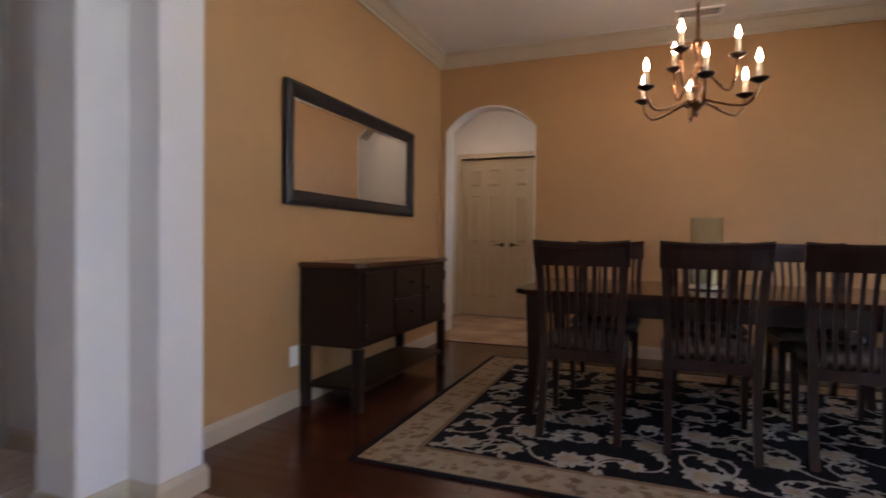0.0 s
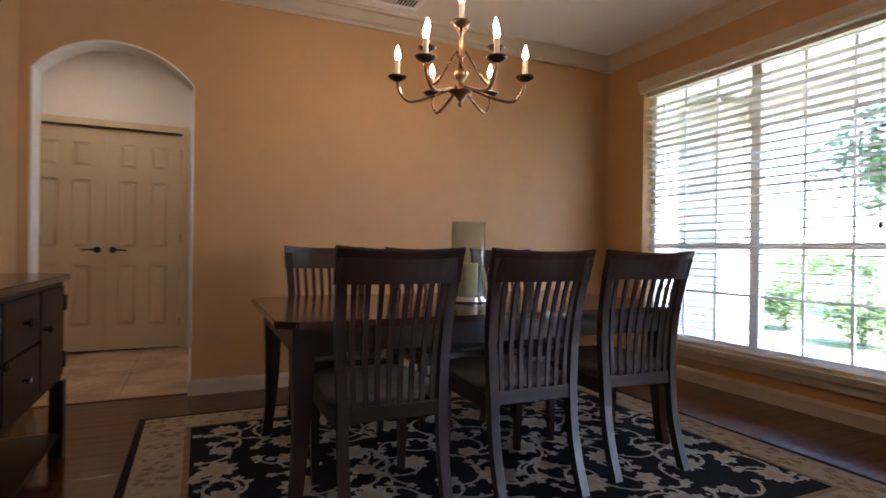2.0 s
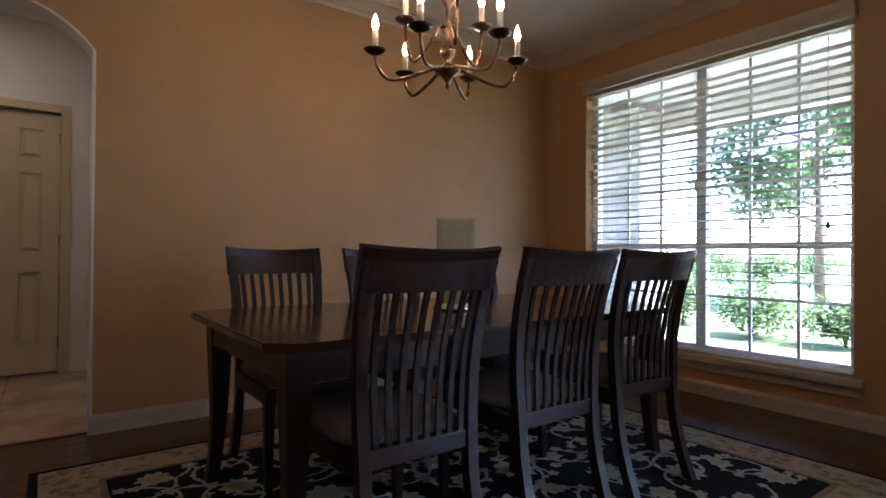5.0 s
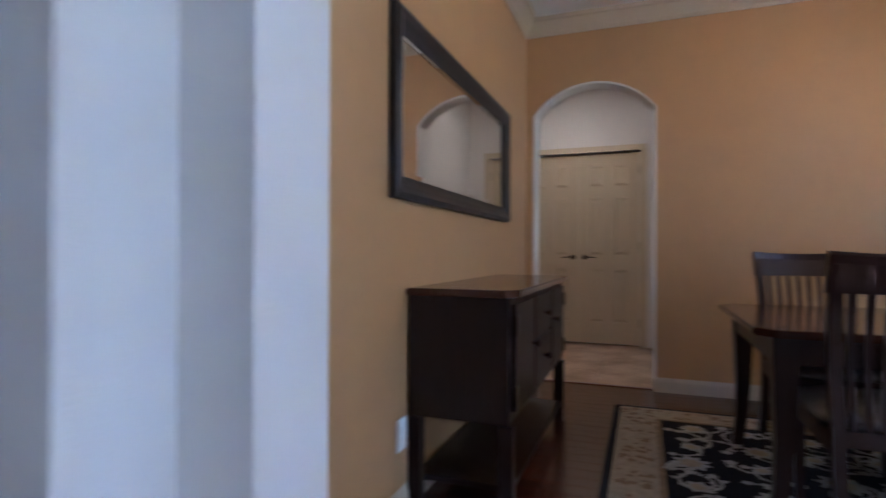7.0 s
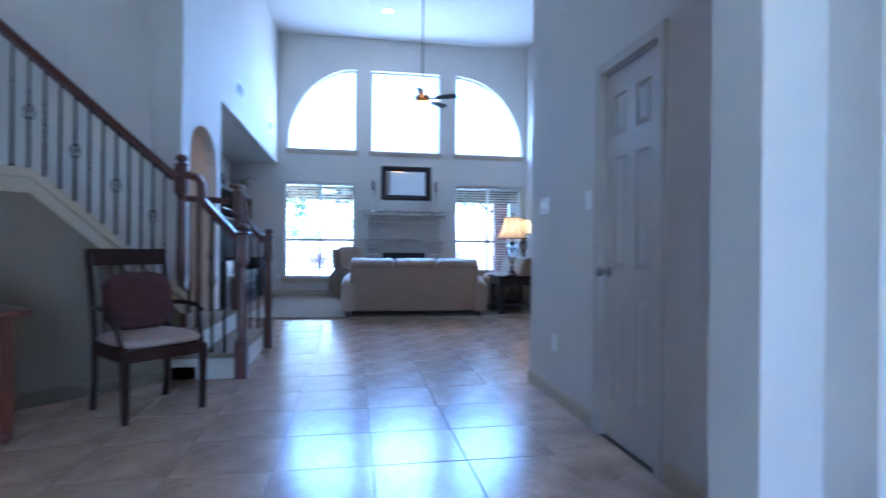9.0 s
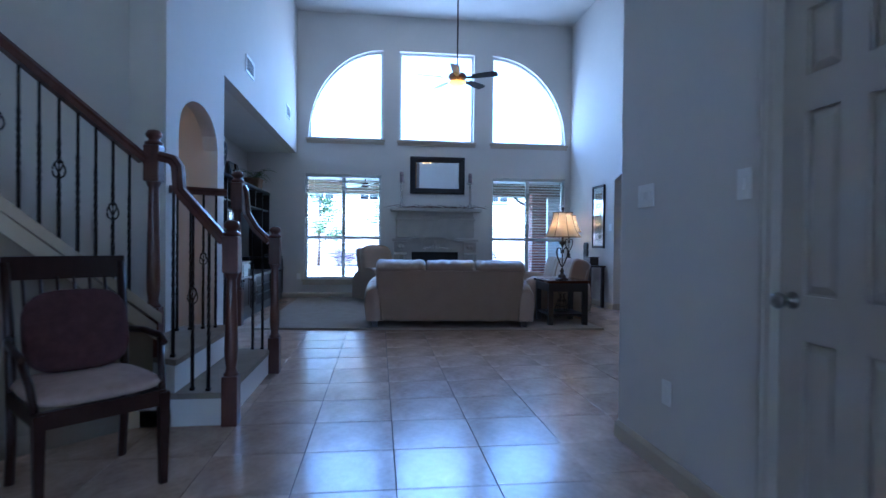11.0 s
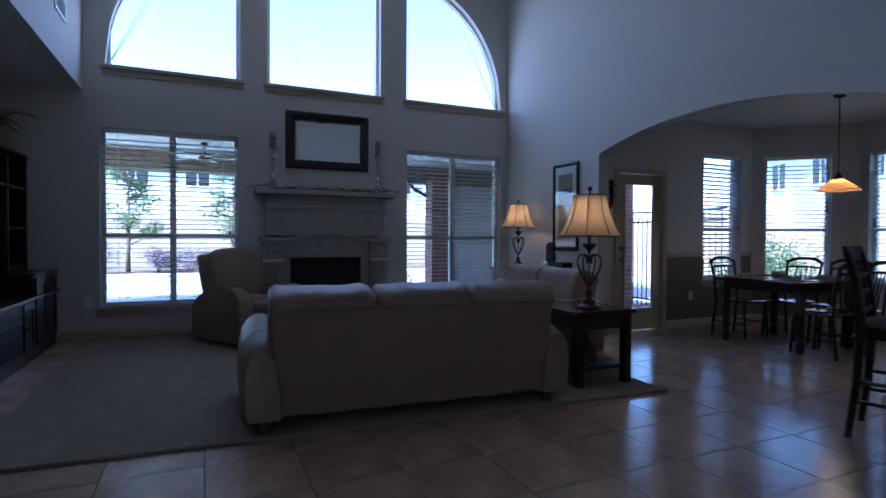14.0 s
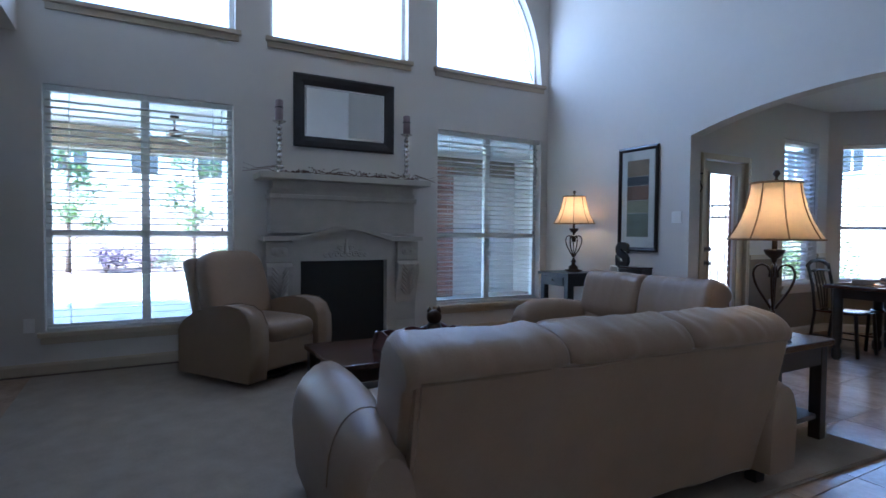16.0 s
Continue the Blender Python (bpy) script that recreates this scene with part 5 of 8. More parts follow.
wall_plate(pose(DW, 2.985, 0.30, 0, 0, -90), 0.075, 0.118, "white electrical outlet low on the tan wall", "outlet")
wall_plate(pose(-3.965, HN, 1.37, 0, 0, 180), 0.165, 0.118, "white triple switch plate on the hall wall", "switch")
wall_plate(pose(-3.21, HN, 1.35, 0, 0, 180), 0.075, 0.118, "white switch plate beside the hall door", "switch")
wall_plate(pose(-3.74, HN, 0.40, 0, 0, 180), 0.075, 0.118, "white electrical outlet low on the hall wall", "outlet")


# ---- living room ----
cp = thing("carpet", pose(0, 0, 0), "beige low-pile carpet area with a bound edge", "carpet")
b = bmesh.new()
slab(b, [(-12.02, -0.95), (-8.23, -0.95), (-7.96, 3.52), (-12.02, 3.52)], 0.001, 0.022)
bmesh.ops.bevel(b, geom=b.edges[:], offset=0.006, segments=2, affect="EDGES")
part("carpet_sheet", b, M_CARPET, cp)


def soft_box(b, x0, x1, y0, y1, z0, z1, r, seg=4):
    vs = box(b, x0, x1, y0, y1, z0, z1)
    es = {e for v in vs for e in v.link_edges}
    bmesh.ops.bevel(b, geom=list(es), offset=r, segments=seg, affect="EDGES", profile=0.5)
    for f in b.faces:
        f.smooth = True


def bulge(b, c, s, amount):
    """Swell a form softly about its middle, as stuffed leather does."""
    for v in b.verts:
        k = [(v.co[i] - c[i]) / s[i] for i in range(3)]
        q = max(0, 1 - 0.5 * (k[0] ** 2 + k[1] ** 2 + k[2] ** 2))
        v.co += Vector((k[0], k[1], k[2])) * amount * q
        v.co += Vector((0, 0, 1)) * 0.004 * noise.noise(v.co * 9)


def leather_sofa(name, m, length, depth, seats, label, category):
    """A leather sofa: x along it, front towards +y, back at y = 0."""
    e = thing(name, m, label, category)
    L = length / 2
    aw = 0.22
    # back shell, leaning outwards to its top
    b = bmesh.new()
    n = 14
    prof = [(0.03, 0.075), (0.30, 0.075), (0.20, 0.55), (0.06, 0.715), (0.0, 0.735), (-0.118, 0.745), (-0.134, 0.732), (-0.05, 0.35), (0.0, 0.10)]
    xs = [-L + 0.19 + (2 * L - 0.38) * i / n for i in range(n + 1)]
    rings = [[b.verts.new((x, y - (0.012 * math.sin(math.pi * i / n)), z + 0.006 * math.sin(i * 2.1))) for y, z in prof] for i, x in enumerate(xs)]
    for a, c in zip(rings, rings[1:]):
        for k in range(len(prof)):
            b.faces.new((a[k], a[(k + 1) % len(prof)], c[(k + 1) % len(prof)], c[k]))
    b.faces.new(rings[0][::-1])
    b.faces.new(rings[-1])
    bmesh.ops.bevel(b, geom=[d for d in b.edges if d.calc_length() > 0.3 and abs(d.verts[0].co.x) == abs(d.verts[1].co.x) and abs(abs(d.verts[0].co.x) - (L - 0.19)) < 1e-4], offset=0.015, segments=2, affect="EDGES")
    part("back_shell", b, M_LEATHER, e)
    b = bmesh.new()
    tube(b, [(x, -0.135, 0.736) for x in (-L + 0.20, 0, L - 0.20)], 0.006, 6)
    part("seam", b, M_LEATHER_LINE, e)
    # arms: a padded band that falls towards the back
    for s in (-1, 1):
        b = bmesh.new()
        rings = []
        for y, ztop, w in ((-0.08, 0.50, 0.20), (0.05, 0.545, 0.26), (0.20, 0.58, 0.29), (0.40, 0.61, 0.30), (0.60, 0.62, 0.30), (depth - 0.12, 0.61, 0.30), (depth - 0.03, 0.57, 0.29), (depth + 0.01, 0.48, 0.26)):
            ring = []
            for k in range(14):
                t = k / 13
                a = math.pi * t
                u, v = -math.cos(a), math.sin(a) ** 0.55
                ring.append((u * w / 2, 0.09 + (ztop - 0.09) * v))
            # foot narrower than the padded top
            at = [(s * (L - 0.14) + x * (0.85 + 0.25 * (z / 0.62)) + s * 0.02 * math.sin(z * 4), y, z) for x, z in ring]
            if y == 0.20:
                seam = at
            rings.append([b.verts.new(q) for q in at])
        for a, c in zip(rings, rings[1:]):
            for k in range(13):
                b.faces.new((a[k], a[k + 1], c[k + 1], c[k])).smooth = True
            b.faces.new((a[13], a[0], c[0], c[13]))
        b.faces.new(rings[0][::-1])
        b.faces.new(rings[-1])
        ar = part("arm", b, M_LEATHER, e)
        # welted seam across the arm where the pad meets its back piece
        b = bmesh.new()
        tube(b, seam[1:-1], 0.0035, 6)
        part("piping", b, M_LEATHER_LINE, ar)
    b = bmesh.new()
    soft_box(b, -L + 0.2, L - 0.2, 0.15, depth - 0.04, 0.08, 0.30, 0.03)
    part("seat_base", b, M_LEATHER, e)
    w = (2 * L - 2 * aw - 0.04) / seats
    for k in range(seats):
        xc = -L + aw + 0.02 + w * (k + 0.5)
        b = bmesh.new()
        pillow(b, (xc, 0.52, 0.38), (w / 2 - 0.004, 0.36, 0.10), 7, n=28, k=12, pz=3.2)
        part("seat_cushion", b, M_LEATHER, e)
        ww = (2 * L - 0.32) / seats
        xc = -L + 0.16 + ww * (k + 0.5)
        b = bmesh.new()
        # a padded slab with a rounded roll along its top, drawn in at its ends
        mc = pose(xc, 0.055, 0.635, 14, 0, 0)
        loop = [(-0.12, -0.20), (-0.125, 0.0), (-0.130, 0.115), (-0.160, 0.145)]
        loop += [(-0.055 - 0.115 * math.cos(a), 0.160 + 0.075 * math.sin(a)) for a in [0.2 + 1.37 * j / 6 for j in range(7)]]
        loop += [(0.04 + 0.10 * math.sin(a), 0.13 + 0.10 * math.cos(a)) for a in [0.15 + 1.42 * j / 6 for j in range(7)]]
        loop += [(0.145, 0.02), (0.14, -0.10), (0.11, -0.20)]
        rings, NR = [], 40
        for i in range(NR + 1):
            u = -1 + 2 * i / NR
            u = math.sin(u * math.pi / 2) * 0.35 + u * 0.65
            edge = max(0.0, abs(u) - 0.86) / 0.14
            q = 1 - 0.20 * edge ** 2.2
            ring = []
            for y, z in loop:
                p = Vector((u * (ww / 2 - 0.001), y * q, z * (q * 0.5 + 0.5) - 0.012 * edge ** 2))
                wr = noise.noise(Vector((p.x * 9 + k * 3, y * 6, z * 3))) * 0.010 + 0.006 * noise.noise(Vector((p.x * 26, y * 9 + k, z * 4)))
                ring.append(b.verts.new(mc @ Vector((p.x, p.y * (1 + wr * 4), p.z + wr))))
            rings.append(ring)
        for a, c in zip(rings, rings[1:]):
            for j in range(len(loop)):
                b.faces.new((a[j], a[(j + 1) % len(loop)], c[(j + 1) % len(loop)], c[j])).smooth = True
        b.faces.new(rings[0][::-1])
        b.faces.new(rings[-1])
        part("back_cushion", b, M_LEATHER, e)
    for x in (-L + 0.14, L - 0.14):
        for y in (0.05, depth - 0.10):
            b = bmesh.new()
            box(b, x - 0.035, x + 0.035, y - 0.03, y + 0.03, 0.0, 0.088, 0.004)
            part("foot", b, M_BLACKWOOD, e)
    return e


leather_sofa("sofa", pose(-8.15, 1.52, 0.022, 0, 0, 86), 2.22, 0.94, 3, "cream leather three-seat sofa with padded back cushions", "sofa")
leather_sofa("loveseat", pose(-9.72, 3.66, 0.022, 0, 0, 180), 1.62, 0.90, 2, "cream leather loveseat with two back cushions", "loveseat")

# recliner
rc = thing("recliner", pose(-11.40, 0.72, 0.022, 0, 0, -58), "cream leather recliner armchair with rounded arms", "armchair")
# front towards +y
for s in (-1, 1):
    b = bmesh.new()
    out = [(-0.40, 0.06)] + [(-0.40 + 0.02 * k, 0.30 + 0.035 * k) for k in range(5)]
    out = [(-0.42, 0.05), (-0.42, 0.40), (-0.36, 0.47), (-0.24, 0.54), (-0.06, 0.60), (0.12, 0.625), (0.28, 0.615), (0.37, 0.57), (0.42, 0.48), (0.43, 0.30), (0.40, 0.05)]
    prism(b, out, pose(s * 0.37 + 0.09, 0, 0, 0, 0, 90), 0.18)
    bmesh.ops.bevel(b, geom=[d for d in b.edges if len(d.link_faces) == 2 and d.calc_face_angle(0) > 1.2], offset=0.035, segments=4, affect="EDGES")
    for f in b.faces:
        f.smooth = f.calc_area() < 0.05
    a = part("arm", b, M_LEATHER, rc)
    b = bmesh.new()
    tube(b, [(s * 0.37 - 0.082, y, z + 0.004) for y, z in out[1:9]], 0.004, 6)
    tube(b, [(s * 0.37 + 0.082, y, z + 0.004) for y, z in out[1:9]], 0.004, 6)
    part("piping", b, M_LEATHER_LINE, a)
b = bmesh.new()
pillow(b, (0, 0.10, 0.40), (0.275, 0.34, 0.11), 6, n=28, k=12, pz=3)
part("seat_cushion", b, M_LEATHER, rc)
b = bmesh.new()
soft_box(b, -0.275, 0.275, -0.32, 0.39, 0.10, 0.34, 0.03)
part("base", b, M_LEATHER, rc)
b = bmesh.new()
mc = pose(0, -0.30, 0.68, 17, 0, 0)
pillow(b, (0, 0, 0), (0.33, 0.125, 0.36), 5, mc, n=32, k=16, pz=4)
for v in b.verts:
    o = mc.inverted() @ v.co
    v.co.y -= 0.02 * math.exp(-((o.x * 6) ** 2 + ((o.z - 0.1) * 14) ** 2)) * (1 if o.y > 0 else 0)
part("back_cushion", b, M_LEATHER, rc)
b = bmesh.new()
soft_box(b, -0.345, 0.345, -0.07, 0.06, -0.34, 0.32, 0.04)
for v in b.verts:
    v.co = pose(0, -0.40, 0.66, 17, 0, 0) @ v.co
part("back_shell", b, M_LEATHER, rc)
b = bmesh.new()
lathe(b, [(0, 0), (0.28, 0.0), (0.28, 0.03), (0.05, 0.045), (0.05, 0.10), (0, 0.10)], 24)
part("swivel_base", b, M_BLACKWOOD, rc)

# coffee table, tray and figurine
ct = thing("coffee_table", pose(-9.92, 1.40, 0.022), "low dark wooden coffee table", "table")
b = bmesh.new()
box(b, -0.36, 0.36, -0.58, 0.58, 0.40, 0.435, 0.006)
part("tabletop", b, M_WOODTOP, ct)
b = bmesh.new()
box(b, -0.30, 0.30, -0.52, 0.52, 0.31, 0.3995)
part("apron", b, M_WOOD, ct)
b = bmesh.new()
box(b, -0.30, 0.30, -0.52, 0.52, 0.10, 0.125, 0.004)
part("shelf", b, M_WOOD, ct)
for x in (-0.31, 0.31):
    for y in (-0.53, 0.53):
        b = bmesh.new()
        box(b, x - 0.032, x + 0.032, y - 0.032, y + 0.032, 0, 0.3995, 0.004)
        part("leg", b, M_WOOD, ct)
ty = thing("serving_tray", pose(-9.80, 1.52, 0.459, 0, 0, 14), "brown wooden tray with scalloped sides", "tray")
b = bmesh.new()
box(b, -0.20, 0.20, -0.30, 0.30, 0.0, 0.014)
part("tray_bottom", b, M_CHERRY, ty)
for m, w in ((pose(-0.20, -0.30, 0.014, -14, 0, 0), 0.40), (pose(0.20, 0.30, 0.014, -14, 0, 180), 0.40), (pose(-0.20, 0.30, 0.014, -14, 0, -90), 0.60), (pose(0.20, -0.30, 0.014, -14, 0, 90), 0.60)):
    b = bmesh.new()
    n = 36
    top = [(w * i / n, 0.085 + 0.022 * abs(math.sin(math.pi * 3 * i / n)) + 0.02 * (abs(2 * i / n - 1) > 0.9)) for i in range(n + 1)]
    prism(b, [(0, 0), (w, 0)] + top[::-1], m, 0.012)
    part("side", b, M_CHERRY, ty)
b = bmesh.new()
pillow(b, (0, 0, 0.09), (0.055, 0.09, 0.09), 2.4, n=18, k=12)
pillow(b, (0, 0.045, 0.205), (0.05, 0.05, 0.048), 2.2, n=18, k=12)
for s in (-1, 1):
    lathe(b, [(0.02, 0), (0.012, 0.025), (0, 0.045)], 8, (s * 0.03, 0.045, 0.235))
    pillow(b, (s * 0.03, 0.07, 0.05), (0.022, 0.03, 0.05), 2.2, n=12, k=8)
tube(b, [(0, -0.08, 0.03), (0.07, -0.07, 0.03), (0.10, 0.0, 0.03), (0.08, 0.07, 0.03)], 0.014, 8, 0.008)
f = tagged(obj("cat_figurine", b, M_DARKMETAL, True), "small dark brown sitting cat figurine in the tray", "figurine")
f.matrix_basis = pose(-9.74, 1.55, 0.474, 0, 0, -120)
b = bmesh.new()
pillow(b, (0, 0, 0.05), (0.10, 0.07, 0.05), 2.6, n=18, k=10)
pillow(b, (0.07, 0.02, 0.085), (0.035, 0.035, 0.032), 2.2, n=14, k=8)
f = tagged(obj("animal_figurine", b, M_DARKMETAL, True), "small dark brown lying animal figurine in the tray", "figurine")
f.matrix_basis = pose(-9.80, 1.70, 0.474, 0, 0, 50)


# end tables and lamps
def side_table(m, w, d, h, label, wood, top, drawer=False):
    e = thing("end_table", m, label, "table")
    b = bmesh.new()
    box(b, -w / 2, w / 2, -d / 2, d / 2, h - 0.035, h, 0.005)
    part("tabletop", b, top, e)
    b = bmesh.new()
    box(b, -w / 2 + 0.03, w / 2 - 0.03, -d / 2 + 0.03, d / 2 - 0.03, h - 0.15, h - 0.0355)
    part("apron", b, wood, e)
    for x in (-1, 1):
        for y in (-1, 1):
            b = bmesh.new()
            xc, yc = x * (w / 2 - 0.06), y * (d / 2 - 0.06)
            box(b, xc - 0.033, xc + 0.033, yc - 0.033, yc + 0.033, 0, h - 0.036, 0.004)
            part("leg", b, wood, e)
    b = bmesh.new()
    box(b, -w / 2 + 0.05, w / 2 - 0.05, -d / 2 + 0.05, d / 2 - 0.05, 0.12, 0.15, 0.004)
    part("shelf", b, wood, e)
    if drawer:
        b = bmesh.new()
        box(b, -w / 2 + 0.10, w / 2 - 0.10, -d / 2 + 0.016, -d / 2 + 0.0295, h - 0.135, h - 0.05, 0.003)
        dr = part("drawer", b, wood, e)
        b = bmesh.new()
        lathe(b, [(0, 0), (0.006, 0), (0.005, 0.012), (0.014, 0.018), (0, 0.028)], 10, m=pose(0, -d / 2 + 0.016, h - 0.09, 90, 0, 0))
        part("knob", b, M_DARKMETAL, dr)
    return e


M_TEALWOOD = mat("dark_teal_grey_wood", (0.045, 0.055, 0.06), 0.4, var=0.25, scale=5)
side_table(pose(-8.55, 3.14, 0.022), 0.66, 0.60, 0.60, "dark wooden end table with a low shelf", M_BLACKWOOD, M_WOODTOP)
side_table(pose(-11.32, 4.20, 0.0), 0.52, 0.52, 0.79, "dark grey-green wooden end table with a small drawer", M_TEALWOOD, M_TEALWOOD, True)


def table_lamp(m, label, power):
    e = thing("table_lamp", m, label, "lamp", "table lamps")
    b = bmesh.new()
    lathe(b, [(0, 0), (0.085, 0), (0.088, 0.012), (0.06, 0.03), (0.05, 0.04), (0.06, 0.055), (0.028, 0.075), (0.02, 0.10), (0.034, 0.115), (0.02, 0.135), (0.012, 0.15), (0.010, 0.16), (0, 0.16)], 20)
    for k in range(4):
        pillow(b, (0.075 * math.cos(math.pi / 4 + k * math.pi / 2), 0.075 * math.sin(math.pi / 4 + k * math.pi / 2), 0.012), (0.025, 0.025, 0.012), 2, n=10, k=6)
    part("base", b, M_DARKMETAL, e, "dark bronze footed base")
    b = bmesh.new()
    tube(b, [(0, 0, 0.155), (0, 0, 0.66)], 0.006, 8)
    part("stem", b, M_DARKMETAL, e)
    for k in range(4):
        a = k * math.pi / 2 + 0.4
        pts = []
        for j in range(19):
            t = j / 18
            if t < 0.7:
                u = t / 0.7
                r, z = 0.012 + 0.088 * math.sin(u * math.pi / 2) ** 1.2, 0.17 + 0.20 * u
            else:
                u = (t - 0.7) / 0.3
                r, z = 0.10 - 0.072 * (1 - math.cos(u * math.pi * 1.15)) / 2 * 1.15, 0.37 + 0.05 * math.sin(u * math.pi * 1.15)
            pts.append((r * math.cos(a), r * math.sin(a), z))
        b = bmesh.new()
        tube(b, pts, 0.007, 8)
        part("scroll", b, M_DARKMETAL, e)
    b = bmesh.new()
    lathe(b, [(0, 0.43), (0.012, 0.43), (0.016, 0.45), (0.045, 0.475), (0.055, 0.50), (0.05, 0.505), (0.018, 0.49), (0.014, 0.51), (0.014, 0.585), (0, 0.585)], 18)
    part("cup", b, M_DARKMETAL, e)
    # bell shade with panels
    b = bmesh.new()
    zs = [(0.235, 0.56), (0.232, 0.565), (0.205, 0.61), (0.175, 0.67), (0.150, 0.74), (0.132, 0.82), (0.124, 0.875)]
    lathe(b, zs, 32)
    for f in [f for f in b.faces if len(f.verts) > 4]:
        b.faces.remove(f)
    bmesh.ops.solidify(b, geom=b.faces[:], thickness=0.002)
    sh = part("shade", b, M_SHADE, e, "cream bell-shaped fabric shade")
    b = bmesh.new()
    for k in range(8):
        a = 2 * math.pi * k / 8
        tube(b, [((r + 0.002) * math.cos(a), (r + 0.002) * math.sin(a), z) for r, z in zs], 0.004, 6)
    for r, z in (zs[0], zs[-1]):
        tube(b, [((r + 0.002) * math.cos(2 * math.pi * j / 32), (r + 0.002) * math.sin(2 * math.pi * j / 32), z) for j in range(33)], 0.006, 6)
    part("trim", b, M_WICKER, sh, "tan braid trim")
    b = bmesh.new()
    for k in range(3):
        a = 2 * math.pi * k / 3
        tube(b, [(0, 0, 0.885), (0.124 * math.cos(a), 0.124 * math.sin(a), 0.872)], 0.002, 5)
    tube(b, [(0, 0, 0.58), (0, 0, 0.89)], 0.003, 6)
    part("harp", b, M_DARKMETAL, e)
    b = bmesh.new()
    lathe(b, [(0, 0.885), (0.012, 0.89), (0.006, 0.905), (0.02, 0.925), (0.012, 0.945), (0, 0.948)], 12)
    part("finial", b, M_DARKMETAL, e)
    b = bmesh.new()
    pillow(b, (0, 0, 0.70), (0.03, 0.03, 0.045), 2, n=14, k=10)
    part("bulb", b, glow("lamp_bulb_warm", (1.0, 0.68, 0.36), power), e, "lit warm bulb")
    return e


table_lamp(pose(-8.40, 3.10, 0.623) @ Matrix.Scale(1.05, 4), "lit bronze scroll table lamp with a cream bell shade", 4.8)
table_lamp(pose(-11.32, 4.26, 0.791), "lit bronze scroll table lamp with a cream bell shade", 7.5)

b = bmesh.new()
for k in range(3):
    tube(b, [(0.10 * math.cos(a) * (1 - 0.2 * k), 0.10 * math.sin(a) * (1 - 0.2 * k), 0.008 + 0.07 * k) for a in [2 * math.pi * j / 16 for j in range(17)]], 0.004, 5)
for k in range(6):
    a = 2 * math.pi * k / 6
    tube(b, [(0.1 * math.cos(a), 0.1 * math.sin(a), 0.008), (0.085 * math.cos(a), 0.085 * math.sin(a), 0.08), (0.03 * math.cos(a), 0.03 * math.sin(a), 0.2), (0.05 * math.cos(a + 0.5), 0.05 * math.sin(a + 0.5), 0.26)], 0.004, 5)
f = tagged(obj("wire_ornament", b, M_IRON), "black scrolled wire ornament on the low table shelf", "ornament")
f.matrix_basis = pose(-8.5, 3.14, 0.178)

# narrow wall table with the letter
wt = thing("wall_table", pose(-10.62, 4.40, 0), "narrow black-brown wooden wall table with boxes", "table")
b = bmesh.new()
box(b, -0.33, 0.33, -0.16, 0.16, 0.71, 0.74, 0.004)
part("tabletop", b, M_BLACKWOOD, wt)
for x in (-0.29, 0.29):
    for y in (-0.12, 0.12):
        b = bmesh.new()
        box(b, x - 0.025, x + 0.025, y - 0.025, y + 0.025, 0, 0.7095)
        part("leg", b, M_BLACKWOOD, wt)
bx = thing("storage_box", pose(-10.52, 4.38, 0.741), "small dark wooden box with a lid", "box")
b = bmesh.new()
box(b, -0.15, 0.15, -0.08, 0.08, 0, 0.13, 0.004)
part("body", b, M_BLACKWOOD, bx)
b = bmesh.new()
box(b, -0.155, 0.155, -0.085, 0.085, 0.1305, 0.15, 0.004)
part("lid", b, M_WOOD, bx)
pf = thing("photo_frame", pose(-10.80, 4.36, 0.741, 10, 0, 180), "small silver photo frame standing on the table", "frame")
b = bmesh.new()
box(b, -0.06, 0.06, 0, 0.012, 0, 0.15, 0.003)
part("frame", b, M_SILVER, pf)
b = bmesh.new()
box(b, -0.045, 0.045, 0.012, 0.014, 0.015, 0.135)
part("picture", b, M_RUGGREY, pf)
cu = bpy.data.curves.new("letter", "FONT")
cu.body, cu.size, cu.extrude, cu.bevel_depth, cu.align_x, cu.offset = "S", 0.34, 0.018, 0.002, "CENTER", 0.018
tmp = bpy.data.objects.new("letter_tmp", cu)
scene.collection.objects.link(tmp)
dg = bpy.context.evaluated_depsgraph_get()
me = bpy.data.meshes.new_from_object(tmp.evaluated_get(dg))
bpy.data.objects.remove(tmp)
me.materials.clear()
me.materials.append(M_BLACK)
f = tagged(new("letter_ornament", me), "black standing letter S ornament on a dark box", "ornament")
f.matrix_basis = pose(-10.66, 4.34, 0.893, 90, 0, 0)

# picture on the north wall
pc = framed("framed_picture", pose(-10.41, LN, 1.045, 0, 0, 180), 0.53, 1.14, 0.045, 0.035, M_BLACKWOOD, mat("picture_mat_board", (0.55, 0.56, 0.52), 0.6, var=0.03), "tall framed abstract picture of colour bands", "picture")
for z0, z1, c in ((0.16, 0.42, (0.16, 0.19, 0.15)), (0.42, 0.56, (0.27, 0.27, 0.17)), (0.56, 0.72, (0.17, 0.09, 0.055)), (0.72, 0.82, (0.03, 0.045, 0.06)), (0.82, 1.0, (0.20, 0.15, 0.085))):
    b = bmesh.new()
    box(b, 0.12, 0.41, 0.0125, 0.0145, z0, z1 - 0.004)
    part("colour_band", b, mat("picture_band", c, 0.5, var=0.25, scale=14), pc)
b = bmesh.new()
box(b, 0.05, 0.48, 0.018, 0.020, 0.05, 1.09)
part("glass", b, M_GLASS, pc).visible_shadow = False
wall_plate(pose(-10.19, LN, 1.41, 0, 0, 180), 0.115, 0.118, "white double switch plate beside the arch", "switch")

